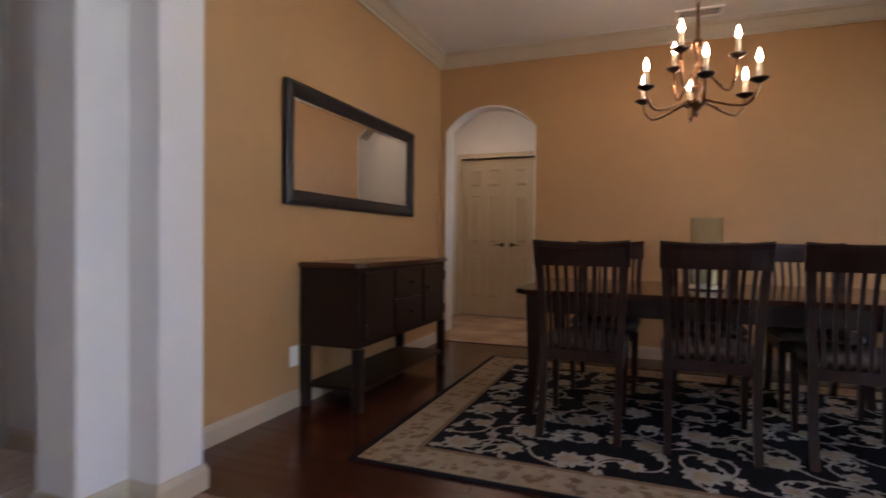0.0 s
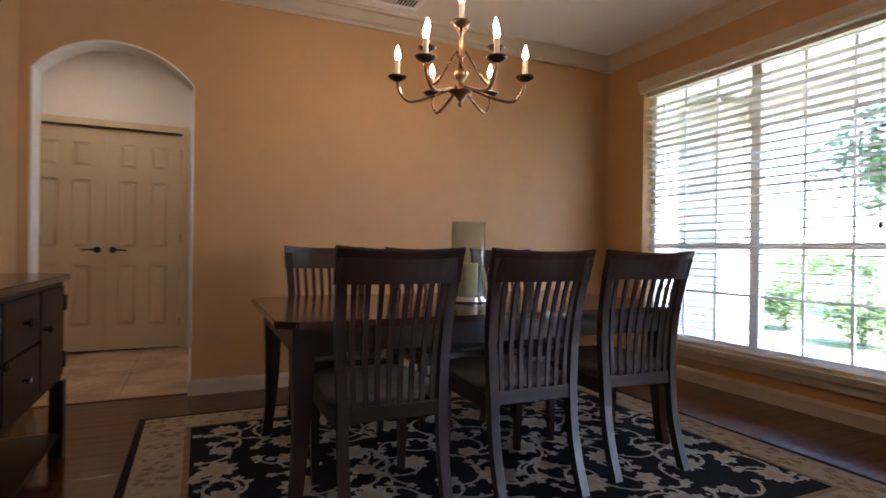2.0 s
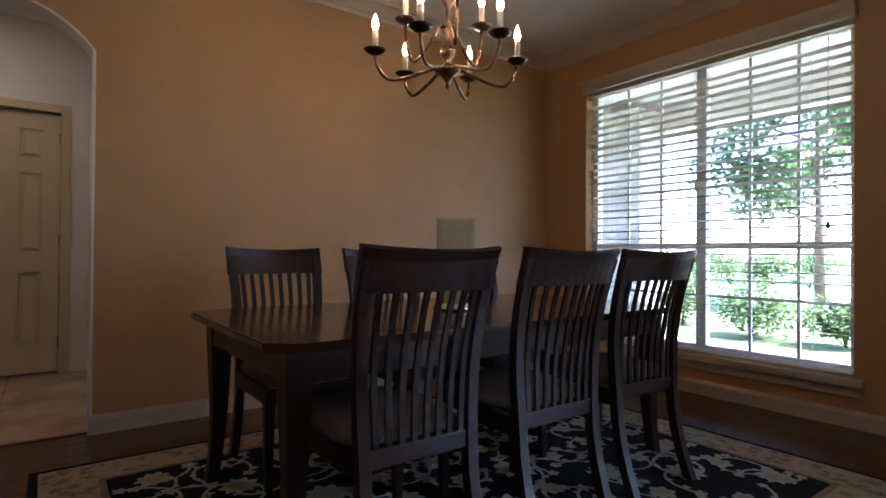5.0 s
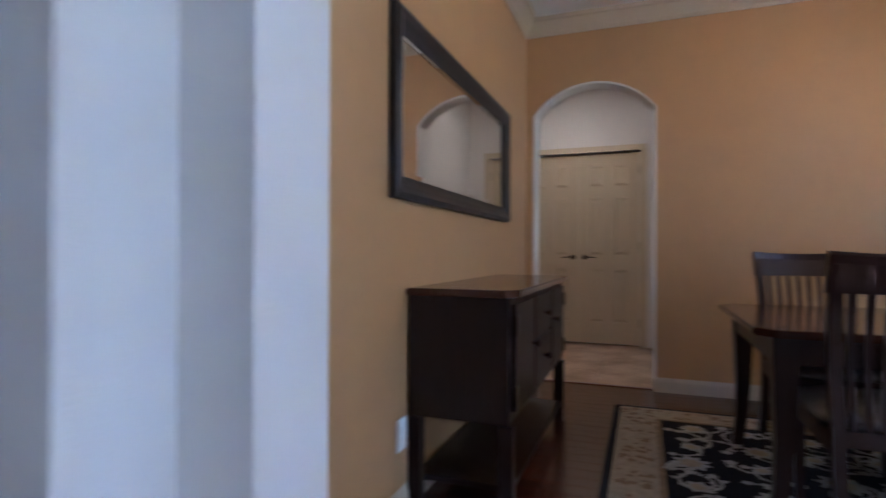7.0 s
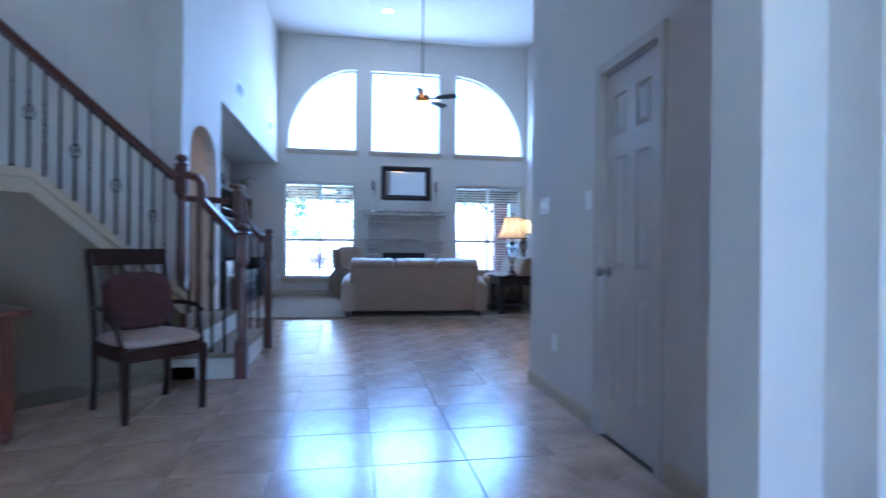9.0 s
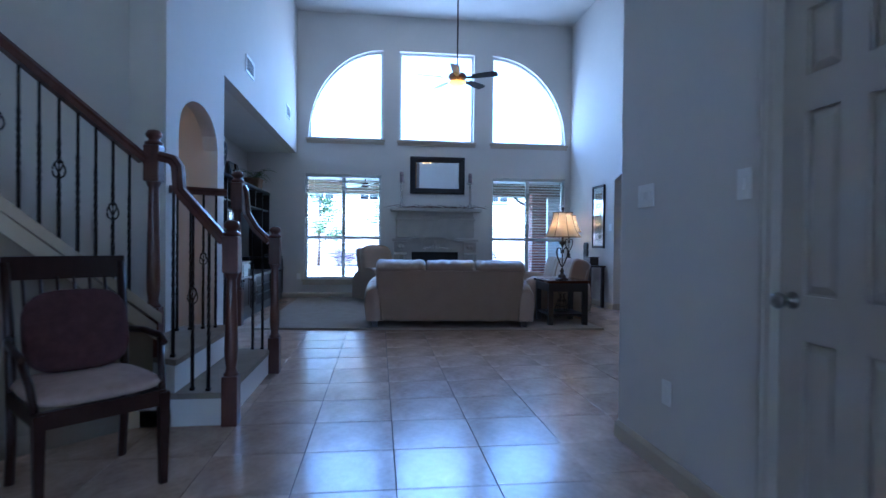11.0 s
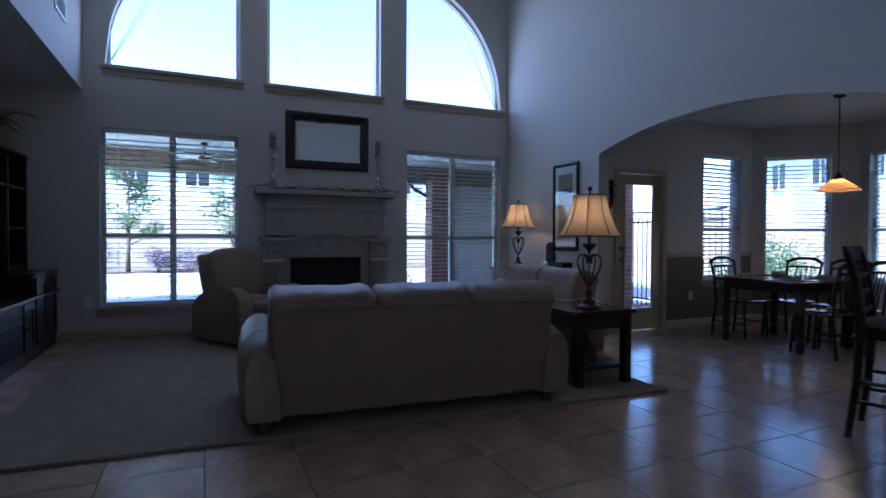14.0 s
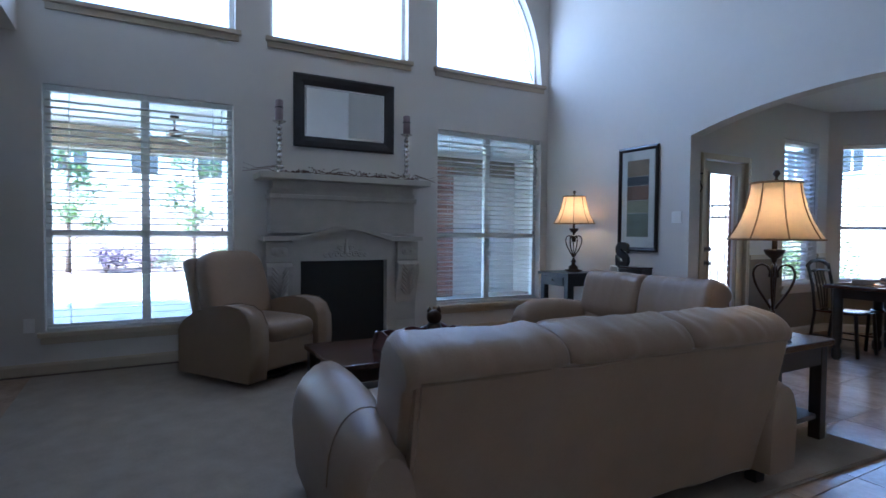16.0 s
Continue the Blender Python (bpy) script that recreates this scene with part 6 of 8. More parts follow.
# key hook on the reveal wall
kh = thing("wall_hook", pose(BW, 4.90, 1.62, 0, 0, -90), "dark carved wooden wall bracket with a hook", "wall hook")
b = bmesh.new()
prism(b, [(-0.05, 0), (0.05, 0), (0.05, 0.24), (0.06, 0.26), (0.04, 0.32), (-0.04, 0.32), (-0.06, 0.26), (-0.05, 0.24), (-0.05, 0)][:-1], pose(0, 0.002, 0), 0.025)
prism(b, [(-0.05, 0), (0, -0.06), (0.05, 0)], pose(0, 0.002, 0), 0.02)
box(b, -0.07, 0.07, 0.002, 0.05, 0.245, 0.265)
part("bracket", b, M_BLACKWOOD, kh)
b = bmesh.new()
tube(b, [(0, 0.028, 0.16), (0, 0.07, 0.15), (0, 0.09, 0.10), (0, 0.07, 0.06), (0, 0.05, 0.07)], 0.008, 8)
lathe(b, [(0, 0), (0.03, 0.01), (0.03, 0.03), (0, 0.04)], 12, m=pose(0, 0.03, 0.16, -90, 0, 0))
part("hook", b, M_IRON, kh)

# fireplace
fp = thing("fireplace", pose(LW, 1.73, 0, 0, 0, -90), "cast stone fireplace surround with carved legs and mantel", "fireplace")
# x runs south, y into the room
b = bmesh.new()
box(b, -0.91, 0.91, 0.002, 0.36, 1.74, 1.80, 0.006)
sweep(b, [(0, 0), (0.03, 0.0), (0.05, 0.02), (0.11, 0.06), (0.14, 0.09), (0, 0.09)], [(-0.76, 0.002, 1.649), (-0.76, 0.20, 1.649), (0.76, 0.20, 1.649), (0.76, 0.002, 1.649)])
part("mantel_shelf", b, M_STONE, fp)
b = bmesh.new()
box(b, -0.78, 0.78, 0.002, 0.2, 1.22, 1.648)
box(b, -0.80, 0.80, 0.002, 0.235, 1.555, 1.60, 0.008)
part("frieze", b, M_STONE, fp)
b = bmesh.new()
n = 40
up = []
for i in range(n + 1):
    x = -0.86 + 1.72 * i / n
    up.append((x, 1.185 + 0.115 * (0.5 + 0.5 * math.cos(max(-1, min(1, x / 0.56)) * math.pi))))
pts = up + [(x, z - 0.045) for x, z in up[::-1]]
prism(b, pts, pose(0, 0.002, 0), 0.26)
part("arched_ledge", b, M_STONE, fp)
b = bmesh.new()
cvz = [(x, z - 0.046) for x, z in up if abs(x) <= 0.60]
prism(b, [(-0.60, 0.93)] + cvz + [(0.60, 0.93)], pose(0, 0.002, 0), 0.16)
box(b, -0.60, -0.475, 0.002, 0.15, 0.0, 0.93)
box(b, 0.475, 0.60, 0.002, 0.15, 0.0, 0.93)
part("inner_panel", b, M_STONE, fp)
for s in (-1, 1):
    b = bmesh.new()
    prof = [(0.002, 0.0), (0.20, 0.0), (0.20, 0.10), (0.16, 0.14), (0.14, 0.25), (0.15, 0.45), (0.20, 0.65), (0.245, 0.80), (0.245, 0.88), (0.20, 0.92), (0.21, 0.93), (0.21, 1.13), (0.002, 1.13)]
    prism(b, prof, pose(s * 0.70 + 0.125, 0, 0, 0, 0, 90), 0.25)
    bmesh.ops.bevel(b, geom=[d for d in b.edges if len(d.link_faces) == 2 and abs(d.verts[0].co.x - d.verts[1].co.x) < 1e-5 and d.calc_face_angle(0) > 0.8], offset=0.012, segments=2, affect="EDGES")
    lg = part("carved_leg", b, M_STONE, fp)
    for k in range(7):
        z = 0.58 + 0.045 * k
        for o in (-1, 1):
            b = bmesh.new()
            y = 0.165 + (z - 0.45) * 0.2 + 0.012
            for_m = pose(s * 0.70 + o * 0.05, y + 0.006, z, 0, o * 38, 0)
            pillow(b, (0, 0, 0), (0.013, 0.018, 0.05), 2, for_m, n=10, k=6)
            part("carved_leaf", b, M_STONE, lg)
    b = bmesh.new()
    pillow(b, (s * 0.70, 0.215, 1.03), (0.08, 0.014, 0.05), 5, n=16, k=8)
    for o in (-1, 1):
        pillow(b, (s * 0.70 + o * 0.035, 0.228, 1.03), (0.022, 0.014, 0.022), 2, n=12, k=8)
    part("carving", b, M_STONE, lg)
orn = bmesh.new()
for k in range(5):
    pillow(orn, (0, 0.166, 1.02 + 0.03 * k), (0.03 - 0.005 * k, 0.014, 0.025), 2, n=12, k=8)
orn = part("carved_ornament", orn, M_STONE, fp, "carved acanthus ornament")
for s in (-1, 1):
    for x, z, r in ((0.04, 1.00, 0.04), (0.10, 1.0, 0.035), (0.16, 0.99, 0.03), (0.22, 0.985, 0.022), (0.06, 1.06, 0.03)):
        b = bmesh.new()
        tube(b, [(s * (x + r * (1 - j / 22) * math.cos(j * 0.5)), 0.163, z + r * (1 - j / 22) * math.sin(j * 0.5)) for j in range(18)], 0.010, 7)
        part("scroll", b, M_STONE, orn)
b = bmesh.new()
box(b, -0.475, 0.475, 0.003, 0.06, 0.0, 0.929)
part("firebox", b, M_BLACK, fp, "black firebox screen")
b = bmesh.new()
box(b, -0.9, 0.9, 0.002, 0.42, 0.0, 0.03, 0.006)
part("hearth", b, M_STONE, fp)

framed("mantel_mirror", pose(LW, 2.335, 2.11, 0, 0, -90), 1.12, 0.755, 0.115, 0.04, M_FRAME, M_MIRROR, "wide mirror in a flat dark frame above the mantel", "mirror")


def candlestick(y):
    e = thing("candlestick", pose(LW + 0.16, y, 1.801), "tall silver beaded candlestick with a mauve pillar candle", "candlestick", "mantel candlesticks")
    b = bmesh.new()
    prof = [(0, 0), (0.062, 0), (0.062, 0.012), (0.04, 0.02), (0.03, 0.04), (0.048, 0.06), (0.05, 0.075), (0.03, 0.095)]
    z = 0.095
    for k in range(7):
        prof += [(0.014, z), (0.027, z + 0.013), (0.029, z + 0.026), (0.027, z + 0.04), (0.014, z + 0.053)]
        z += 0.055
    prof += [(0.018, z + 0.01), (0.06, z + 0.03), (0.066, z + 0.035), (0.06, z + 0.04), (0, z + 0.04)]
    lathe(b, prof, 20)
    part("stick", b, M_SILVER, e)
    b = bmesh.new()
    lathe(b, [(0, z + 0.041), (0.038, z + 0.041), (0.038, z + 0.24), (0.03, z + 0.245), (0, z + 0.24)], 18)
    c = part("candle", b, M_PINKWAX, e, "mauve pillar candle")
    b = bmesh.new()
    tube(b, [(0.04 * math.cos(2 * math.pi * k / 20), 0.04 * math.sin(2 * math.pi * k / 20), z + 0.17) for k in range(21)], 0.004, 6)
    tube(b, [(0.04, 0.0, z + 0.17), (0.055, 0.01, z + 0.16), (0.06, 0.0, z + 0.175)], 0.004, 6)
    part("ribbon", b, M_BLACK, c)


candlestick(1.04)
candlestick(2.43)
# twig garland on the shelf
rnd = random.Random(3)
b, bl = bmesh.new(), bmesh.new()
for k in range(75):
    y = 0.98 + 1.5 * rnd.random()
    ln = rnd.uniform(0.10, 0.26)
    a = rnd.choice((0, math.pi)) + rnd.uniform(-0.6, 0.6)
    p = Vector((LW + rnd.uniform(0.12, 0.30), y, 1.812 + rnd.uniform(0, 0.02)))
    pts = [p]
    el = rnd.uniform(-0.05, 0.5)
    for j in range(6):
        a += rnd.uniform(-0.3, 0.3)
        el -= rnd.uniform(-0.05, 0.22)
        p = p + Vector((math.sin(a) * 0.35, math.cos(a), math.sin(el))) * ln / 6
        p.z = max(1.806, p.z)
        p.x = min(max(p.x, LW + 0.05), LW + 0.37)
        pts.append(p)
        if rnd.random() < 0.5:
            pillow(bl, tuple(p + Vector((0, 0, 0.008))), (0.006, 0.009, 0.005), 2, n=6, k=4)
    tube(b, pts, 0.0028, 5, 0.0012)
for y0, d in ((0.98, -1), (2.48, 1)):
    for k in range(4):
        pts = [(LW + 0.2 + 0.03 * k, y0 + d * 0.06 * j, 1.82 + 0.012 * k + 0.03 * math.sin(j * 0.8 + k)) for j in range(6)]
        tube(b, pts, 0.003, 5, 0.0012)
ga = tagged(new("twig_garland"), "dried brown twig garland along the mantel shelf", "garland")
tagged(part("twig_bundle", b, M_TWIG, ga), "dried brown twigs", kind="stuff")
tagged(part("berry_cluster", bl, M_PLUM, ga), "small dark berries", kind="stuff")

# ceiling fan
fn = thing("ceiling_fan", pose(-9.65, 1.80, 0), "dark bronze ceiling fan with wooden blades and a lit bowl", "ceiling fan")
b = bmesh.new()
lathe(b, [(0, TOP - 0.001), (0.07, TOP - 0.001), (0.065, TOP - 0.05), (0.02, TOP - 0.07), (0.012, TOP - 0.08), (0.012, 3.80), (0, 3.80)], 18)
part("downrod", b, M_DARKMETAL, fn)
b = bmesh.new()
lathe(b, [(0, 3.80), (0.04, 3.80), (0.06, 3.785), (0.13, 3.76), (0.145, 3.73), (0.14, 3.69), (0.10, 3.67), (0.07, 3.655), (0.07, 3.64), (0, 3.64)], 24)
part("motor", b, M_DARKMETAL, fn)
b = bmesh.new()
lathe(b, [(0.135, 3.638), (0.13, 3.61), (0.10, 3.57), (0.05, 3.545), (0.012, 3.54), (0.012, 3.525), (0, 3.52)], 24)
part("light_bowl", b, M_AMBER, fn, "amber glass light bowl")
b = bmesh.new()
pillow(b, (0, 0, 3.605), (0.03, 0.03, 0.02), 2, n=12, k=8)
part("bulb", b, glow("fan_bulb_warm", (1.0, 0.65, 0.3), 14), fn)
for k in range(5):
    m = pose(0, 0, 3.70, 0, 0, -11.5 + 72 * k)
    b = bmesh.new()
    vs = [(0.13, -0.02), (0.20, -0.05), (0.26, -0.06), (0.62, -0.075), (0.66, -0.055), (0.66, 0.055), (0.62, 0.075), (0.26, 0.06), (0.20, 0.05), (0.13, 0.02)]
    slab(b, vs[2:8], -0.005, 0.005)
    for v in b.verts:
        v.co = m @ pose(0, 0, 0, -13, 0, 0) @ v.co
    bd = part("blade", b, M_BLACKWOOD, fn)
    b = bmesh.new()
    slab(b, [(0.12, -0.02), (0.20, -0.035), (0.30, -0.03), (0.30, 0.03), (0.20, 0.035), (0.12, 0.02)], -0.012, -0.006)
    for v in b.verts:
        v.co = m @ pose(0, 0, 0, -13, 0, 0) @ v.co
    part("blade_iron", b, M_DARKMETAL, bd)

# recessed downlight
dlg = thing("downlight", pose(-10.7, 1.25, TOP - 0.001), "lit recessed ceiling downlight", "downlight")
b = bmesh.new()
lathe(b, [(0.07, 0), (0.095, 0), (0.095, -0.008), (0.07, -0.006)], 24, caps=False)
part("ring", b, M_PLATE, dlg)
b = bmesh.new()
lathe(b, [(0, -0.002), (0.068, -0.002), (0.068, 0.0), (0, 0.0)], 24)
part("lens", b, M_LED, dlg)


def wall_vent(x0, x1, z0, z1):
    e = thing("wall_vent", pose(x1, LS, z0, 0, 0, 180) @ pose(0, 0, 0), "white metal wall vent grille high on the wall", "vent", "wall vents")
    e.matrix_basis = pose(x0, LS, z0)
    w, h = x1 - x0, z1 - z0
    b = bmesh.new()
    for a, c, d, f in ((0, w, 0, 0.03), (0, w, h - 0.03, h), (0, 0.03, 0.03, h - 0.03), (w - 0.03, w, 0.03, h - 0.03)):
        box(b, a, c, 0.001, 0.014, d, f)
    part("frame", b, M_PLATE, e)
    # flat black sheet in place of the duct's shade behind the slats
    b = bmesh.new()
    box(b, 0.03, w - 0.03, 0.001, 0.003, 0.03, h - 0.03)
    part("duct_shade", b, M_BLACK, e)
    n = 9
    for k in range(n):
        b = bmesh.new()
        z = 0.045 + (h - 0.09) * k / (n - 1)
        for v in box(b, 0.031, w - 0.031, -0.009, 0.009, -0.001, 0.001):
            v.co = pose(0, 0.012, z, -35, 0, 0) @ v.co
        part("slat", b, M_PLATE, e)


wall_vent(-8.50, -8.08, 3.18, 3.40)
wall_vent(-11.35, -10.93, 3.31, 3.53)

# media wall unit
mu = thing("media_unit", pose(0, -1.97, 0), "large dark wooden media wall unit with shelves and cabinets", "wall unit")
MX0, MX1 = -12.06, -8.55


def mbox(name, x0, x1, y0, y1, z0, z1, bev=0.003, mt=None, lab="", parent=None):
    b = bmesh.new()
    box(b, x0, x1, y0, y1, z0, z1, bev)
    return part(name, b, mt or M_BLACKWOOD, parent or mu, lab)


mbox("plinth", MX0 + 0.02, MX1 - 0.02, 0.02, 0.70, 0, 0.09)
mbox("base_body", MX0, MX1, 0.0, 0.70, 0.091, 0.58)
mbox("base_top", MX0 - 0.01, MX1 + 0.02, 0.0, 0.735, 0.581, 0.61, 0.006)
mbox("end_cabinet", MX0, MX0 + 0.85, 0.0, 0.69, 0.611, 0.80)
mbox("end_cabinet_top", MX0 - 0.01, MX0 + 0.87, 0.0, 0.72, 0.801, 0.825, 0.006)
mbox("end_cabinet", MX1 - 0.85, MX1, 0.0, 0.69, 0.611, 0.80)
mbox("end_cabinet_top", MX1 - 0.87, MX1 + 0.02, 0.0, 0.72, 0.801, 0.825, 0.006)
for x0, x1, z0, z1 in ((MX0 + 0.03, MX0 + 0.41, 0.13, 0.78), (MX0 + 0.43, MX0 + 0.81, 0.13, 0.78), (MX1 - 0.81, MX1 - 0.43, 0.13, 0.78), (MX1 - 0.41, MX1 - 0.03, 0.13, 0.78), (MX0 + 0.88, MX0 + 1.20, 0.13, 0.56), (MX1 - 1.20, MX1 - 0.88, 0.13, 0.56)):
    b = bmesh.new()
    for a, c, d, f in ((x0, x0 + 0.06, z0, z1), (x1 - 0.06, x1, z0, z1), (x0 + 0.06, x1 - 0.06, z0, z0 + 0.06), (x0 + 0.06, x1 - 0.06, z1 - 0.06, z1)):
        box(b, a, c, 0.7005, 0.718, d, f)
    box(b, x0 + 0.06, x1 - 0.06, 0.7005, 0.706, z0 + 0.06, z1 - 0.06)
    d = part("cabinet_door", b, M_BLACKWOOD, mu)
    b = bmesh.new()
    kx = x1 - 0.03 if (x0 - MX0) % 0.8 < 0.2 else x0 + 0.03
    lathe(b, [(0, 0), (0.006, 0), (0.006, 0.012), (0.015, 0.02), (0, 0.03)], 10, m=pose(kx, 0.718, z1 - 0.22, -90, 0, 0))
    part("knob", b, M_DARKMETAL, d)
# flat black sheet on the solid front, paints the shade of an open bay
b = bmesh.new()
box(b, MX0 + 1.24, MX1 - 1.24, 0.7005, 0.703, 0.13, 0.56)
part("bay_shade_sheet", b, M_BLACK, mu)
for z in (0.27, 0.41):
    mbox("shelf", MX0 + 1.24, MX1 - 1.24, 0.7032, 0.716, z, z + 0.018, 0.002)
# hutch
mbox("hutch_back", MX0, MX1, 0.0, 0.03, 0.826, 2.0)
for x in (MX0, MX0 + 0.60, MX0 + 1.16, MX1 - 1.18, MX1 - 0.62, MX1 - 0.03):
    lo = 0.826 if x < MX0 + 0.7 or x > MX1 - 0.7 else 1.70
    mbox("upright", x, x + 0.03, 0.031, 0.45, lo, 2.0)
for x0, x1, zz in ((MX0 + 0.03, MX0 + 0.60, (0.84, 1.26, 1.68)), (MX1 - 0.59, MX1 - 0.03, (0.84, 1.26, 1.68)), (MX0 + 0.63, MX1 - 0.62, (1.68,))):
    for z in zz:
        mbox("shelf", x0 + 0.0005, x1 - 0.0005, 0.031, 0.44, z, z + 0.025)
b = bmesh.new()
sweep(b, [(0, 0), (0.03, 0.0), (0.04, 0.03), (0.06, 0.05), (0, 0.05)], [(MX1, 0.0, 2.001), (MX1, 0.46, 2.001), (MX0, 0.46, 2.001)][::-1])
box(b, MX0, MX1, 0, 0.46, 2.001, 2.03)
part("cornice", b, M_BLACKWOOD, mu)
tv = thing("television", pose(-9.98, -1.62, 0.611), "black flat-screen television reflecting the window", "television")
b = bmesh.new()
box(b, -0.62, 0.62, 0, 0.06, 0.12, 0.95, 0.006)
part("case", b, M_BLACK, tv)
b = bmesh.new()
box(b, -0.585, 0.585, 0.0605, 0.063, 0.16, 0.915)
part("screen", b, M_SCREEN, tv)
b = bmesh.new()
box(b, -0.25, 0.25, -0.08, 0.14, 0, 0.02, 0.004)
box(b, -0.06, 0.06, 0.0, 0.05, 0.02, 0.13)
part("stand", b, M_BLACK, tv)


def basket(m, w, d, h, label):
    e = thing("wicker_basket", m, label, "basket", "wicker baskets")
    b = bmesh.new()
    rows = int(h / 0.022)
    for r in range(rows):
        z = 0.011 + r * 0.022
        k = 0.85 + 0.15 * r / rows
        pts = []
        for x0, y0, x1, y1 in ((-w, -d, w, -d), (w, -d, w, d), (w, d, -w, d), (-w, d, -w, -d)):
            n = 10
            for i in range(n):
                t = i / n
                o = 1 + 0.03 * (1 if (i + r) % 2 else -1)
                pts.append(((x0 + (x1 - x0) * t) / 2 * k * o, (y0 + (y1 - y0) * t) / 2 * k * o, z))
        pts.append(pts[0])
        tube(b, pts, 0.0115, 5)
    box(b, -w / 2 * 0.8, w / 2 * 0.8, -d / 2 * 0.8, d / 2 * 0.8, 0.0, 0.01)
    part("weave", b, M_WICKER, e)
    return e


basket(pose(-11.62, -1.72, 2.055), 0.34, 0.26, 0.24, "woven natural wicker basket holding a fern on the unit")
for x in (-11.75, -11.10, -9.0):
    basket(pose(x, -1.74, 1.706), 0.22, 0.20, 0.18, "small woven wicker basket on a shelf")


def fern(name, m, n, ln, label, category="plant", seed=1):
    e = thing(name, m, label, category)
    r = random.Random(seed)
    b, s = bmesh.new(), bmesh.new()
    for k in range(n):
        a = r.uniform(0, 6.28)
        L = ln * r.uniform(0.6, 1.1)
        el = r.uniform(0.5, 1.3)
        p = Vector((0, 0, 0))
        pts = [p]
        for j in range(10):
            p = p + Vector((math.cos(a) * math.cos(el), math.sin(a) * math.cos(el), math.sin(el))) * L / 10
            el -= r.uniform(0.12, 0.24)
            pts.append(p)
            w = Vector((-math.sin(a), math.cos(a), 0))
            for q in (-1, 1):
                t = p + w * q * L * 0.13 * (1.1 - j / 10) + Vector((math.cos(a), math.sin(a), -0.3)) * 0.03
                u = (t - p).normalized().cross(Vector((0, 0, 1))) * 0.011
                mid = (p + t) / 2
                b.faces.new([b.verts.new(v) for v in (p, mid + u, t, mid - u)])
        tube(s, pts, 0.0025, 4, 0.001)
    part("fronds", b, M_LEAF, e)
    part("stems", s, M_LEAF, e)
    return e


fern("fern", pose(-11.62, -1.70, 2.27), 26, 0.42, "dark green fern spilling from the basket")
# decorations on top of the unit
ck = thing("wall_clock", pose(-9.55, -1.76, 2.325, -14, 0, 0), "large round black clock with pale numerals", "clock")
b = bmesh.new()
lathe(b, [(0, 0), (0.27, 0), (0.275, 0.02), (0.26, 0.035), (0.235, 0.025), (0, 0.022)], 36, m=pose(0, 0, 0, -90, 0, 0))
part("face", b, M_BLACK, ck)
for k in range(12):
    b = bmesh.new()
    for v in box(b, -0.010, 0.010, 0.0245, 0.028, 0.15, 0.21):
        v.co = pose(0, 0, 0, 0, 30 * k, 0) @ v.co
    part("numeral", b, M_RUGGREY, ck)
b = bmesh.new()
for an, l in ((55, 0.13), (-60, 0.18)):
    for v in box(b, -0.006, 0.006, 0.029, 0.032, -0.03, l):
        v.co = pose(0, 0, 0, 0, an, 0) @ v.co
part("clock_hand", b, M_RUGGREY, ck)
fr = thing("framed_sign", pose(-11.0, -1.86, 2.05, 12, 0, 0), "dark framed picture leaning on the wall", "picture")
b = bmesh.new()
box(b, -0.30, 0.30, 0, 0.025, 0, 0.42, 0.004)
part("frame", b, M_BLACKWOOD, fr)
b = bmesh.new()
box(b, -0.25, 0.25, 0.0255, 0.028, 0.05, 0.37)
part("picture", b, M_TAUPE, fr)
so = thing("star_ornament", pose(-10.35, -1.70, 2.055, 8, 0, 0), "dark metal star ornament standing on the unit", "ornament")
b = bmesh.new()
pts = []
for k in range(10):
    a = math.pi / 2 + 2 * math.pi * k / 10
    r = 0.17 if k % 2 == 0 else 0.07
    pts.append((r * math.cos(a), 0.14 + r * math.sin(a)))
prism(b, pts, Matrix(), 0.03)
part("star", b, M_DARKMETAL, so)
wall_plate(pose(LW, -0.98, 0.42, 0, 0, -90), 0.075, 0.118, "white electrical outlet low on the window wall", "outlet")

# ---- hall: armchair, console, plant ----
ac = thing("side_chair", pose(-4.07, -0.86, 0, 0, 0, -47), "dark wooden armchair with a rose-beige padded seat", "chair")
for s in (-1, 1):
    b = bmesh.new()
    tube(b, [(s * 0.23, -0.03, 0), (s * 0.23, 0.0, 0.2), (s * 0.23, 0.0, 0.45), (s * 0.235, -0.03, 0.75), (s * 0.24, -0.09, 1.0)], 0.021, 6)
    part("back_post", b, M_WOOD, ac)
    b = bmesh.new()
    lo = [b.verts.new((s * 0.235 + a * 0.015, 0.46 + c * 0.015, 0)) for a, c in ((-1, -1), (1, -1), (1, 1), (-1, 1))]
    hi = [b.verts.new((s * 0.235 + a * 0.022, 0.46 + c * 0.022, 0.42)) for a, c in ((-1, -1), (1, -1), (1, 1), (-1, 1))]
    for k in range(4):
        b.faces.new((lo[k], lo[(k + 1) % 4], hi[(k + 1) % 4], hi[k]))
    b.faces.new(lo[::-1])
    b.faces.new(hi)
    part("front_leg", b, M_WOOD, ac)
    b = bmesh.new()
    tube(b, [(s * 0.235, -0.01, 0.66), (s * 0.27, 0.15, 0.665), (s * 0.28, 0.32, 0.655), (s * 0.27, 0.38, 0.63)], 0.017, 6)
    tube(b, [(s * 0.275, 0.33, 0.65), (s * 0.25, 0.40, 0.53), (s * 0.24, 0.44, 0.42)], 0.016, 6)
    part("armrest", b, M_WOOD, ac)
b = bmesh.new()
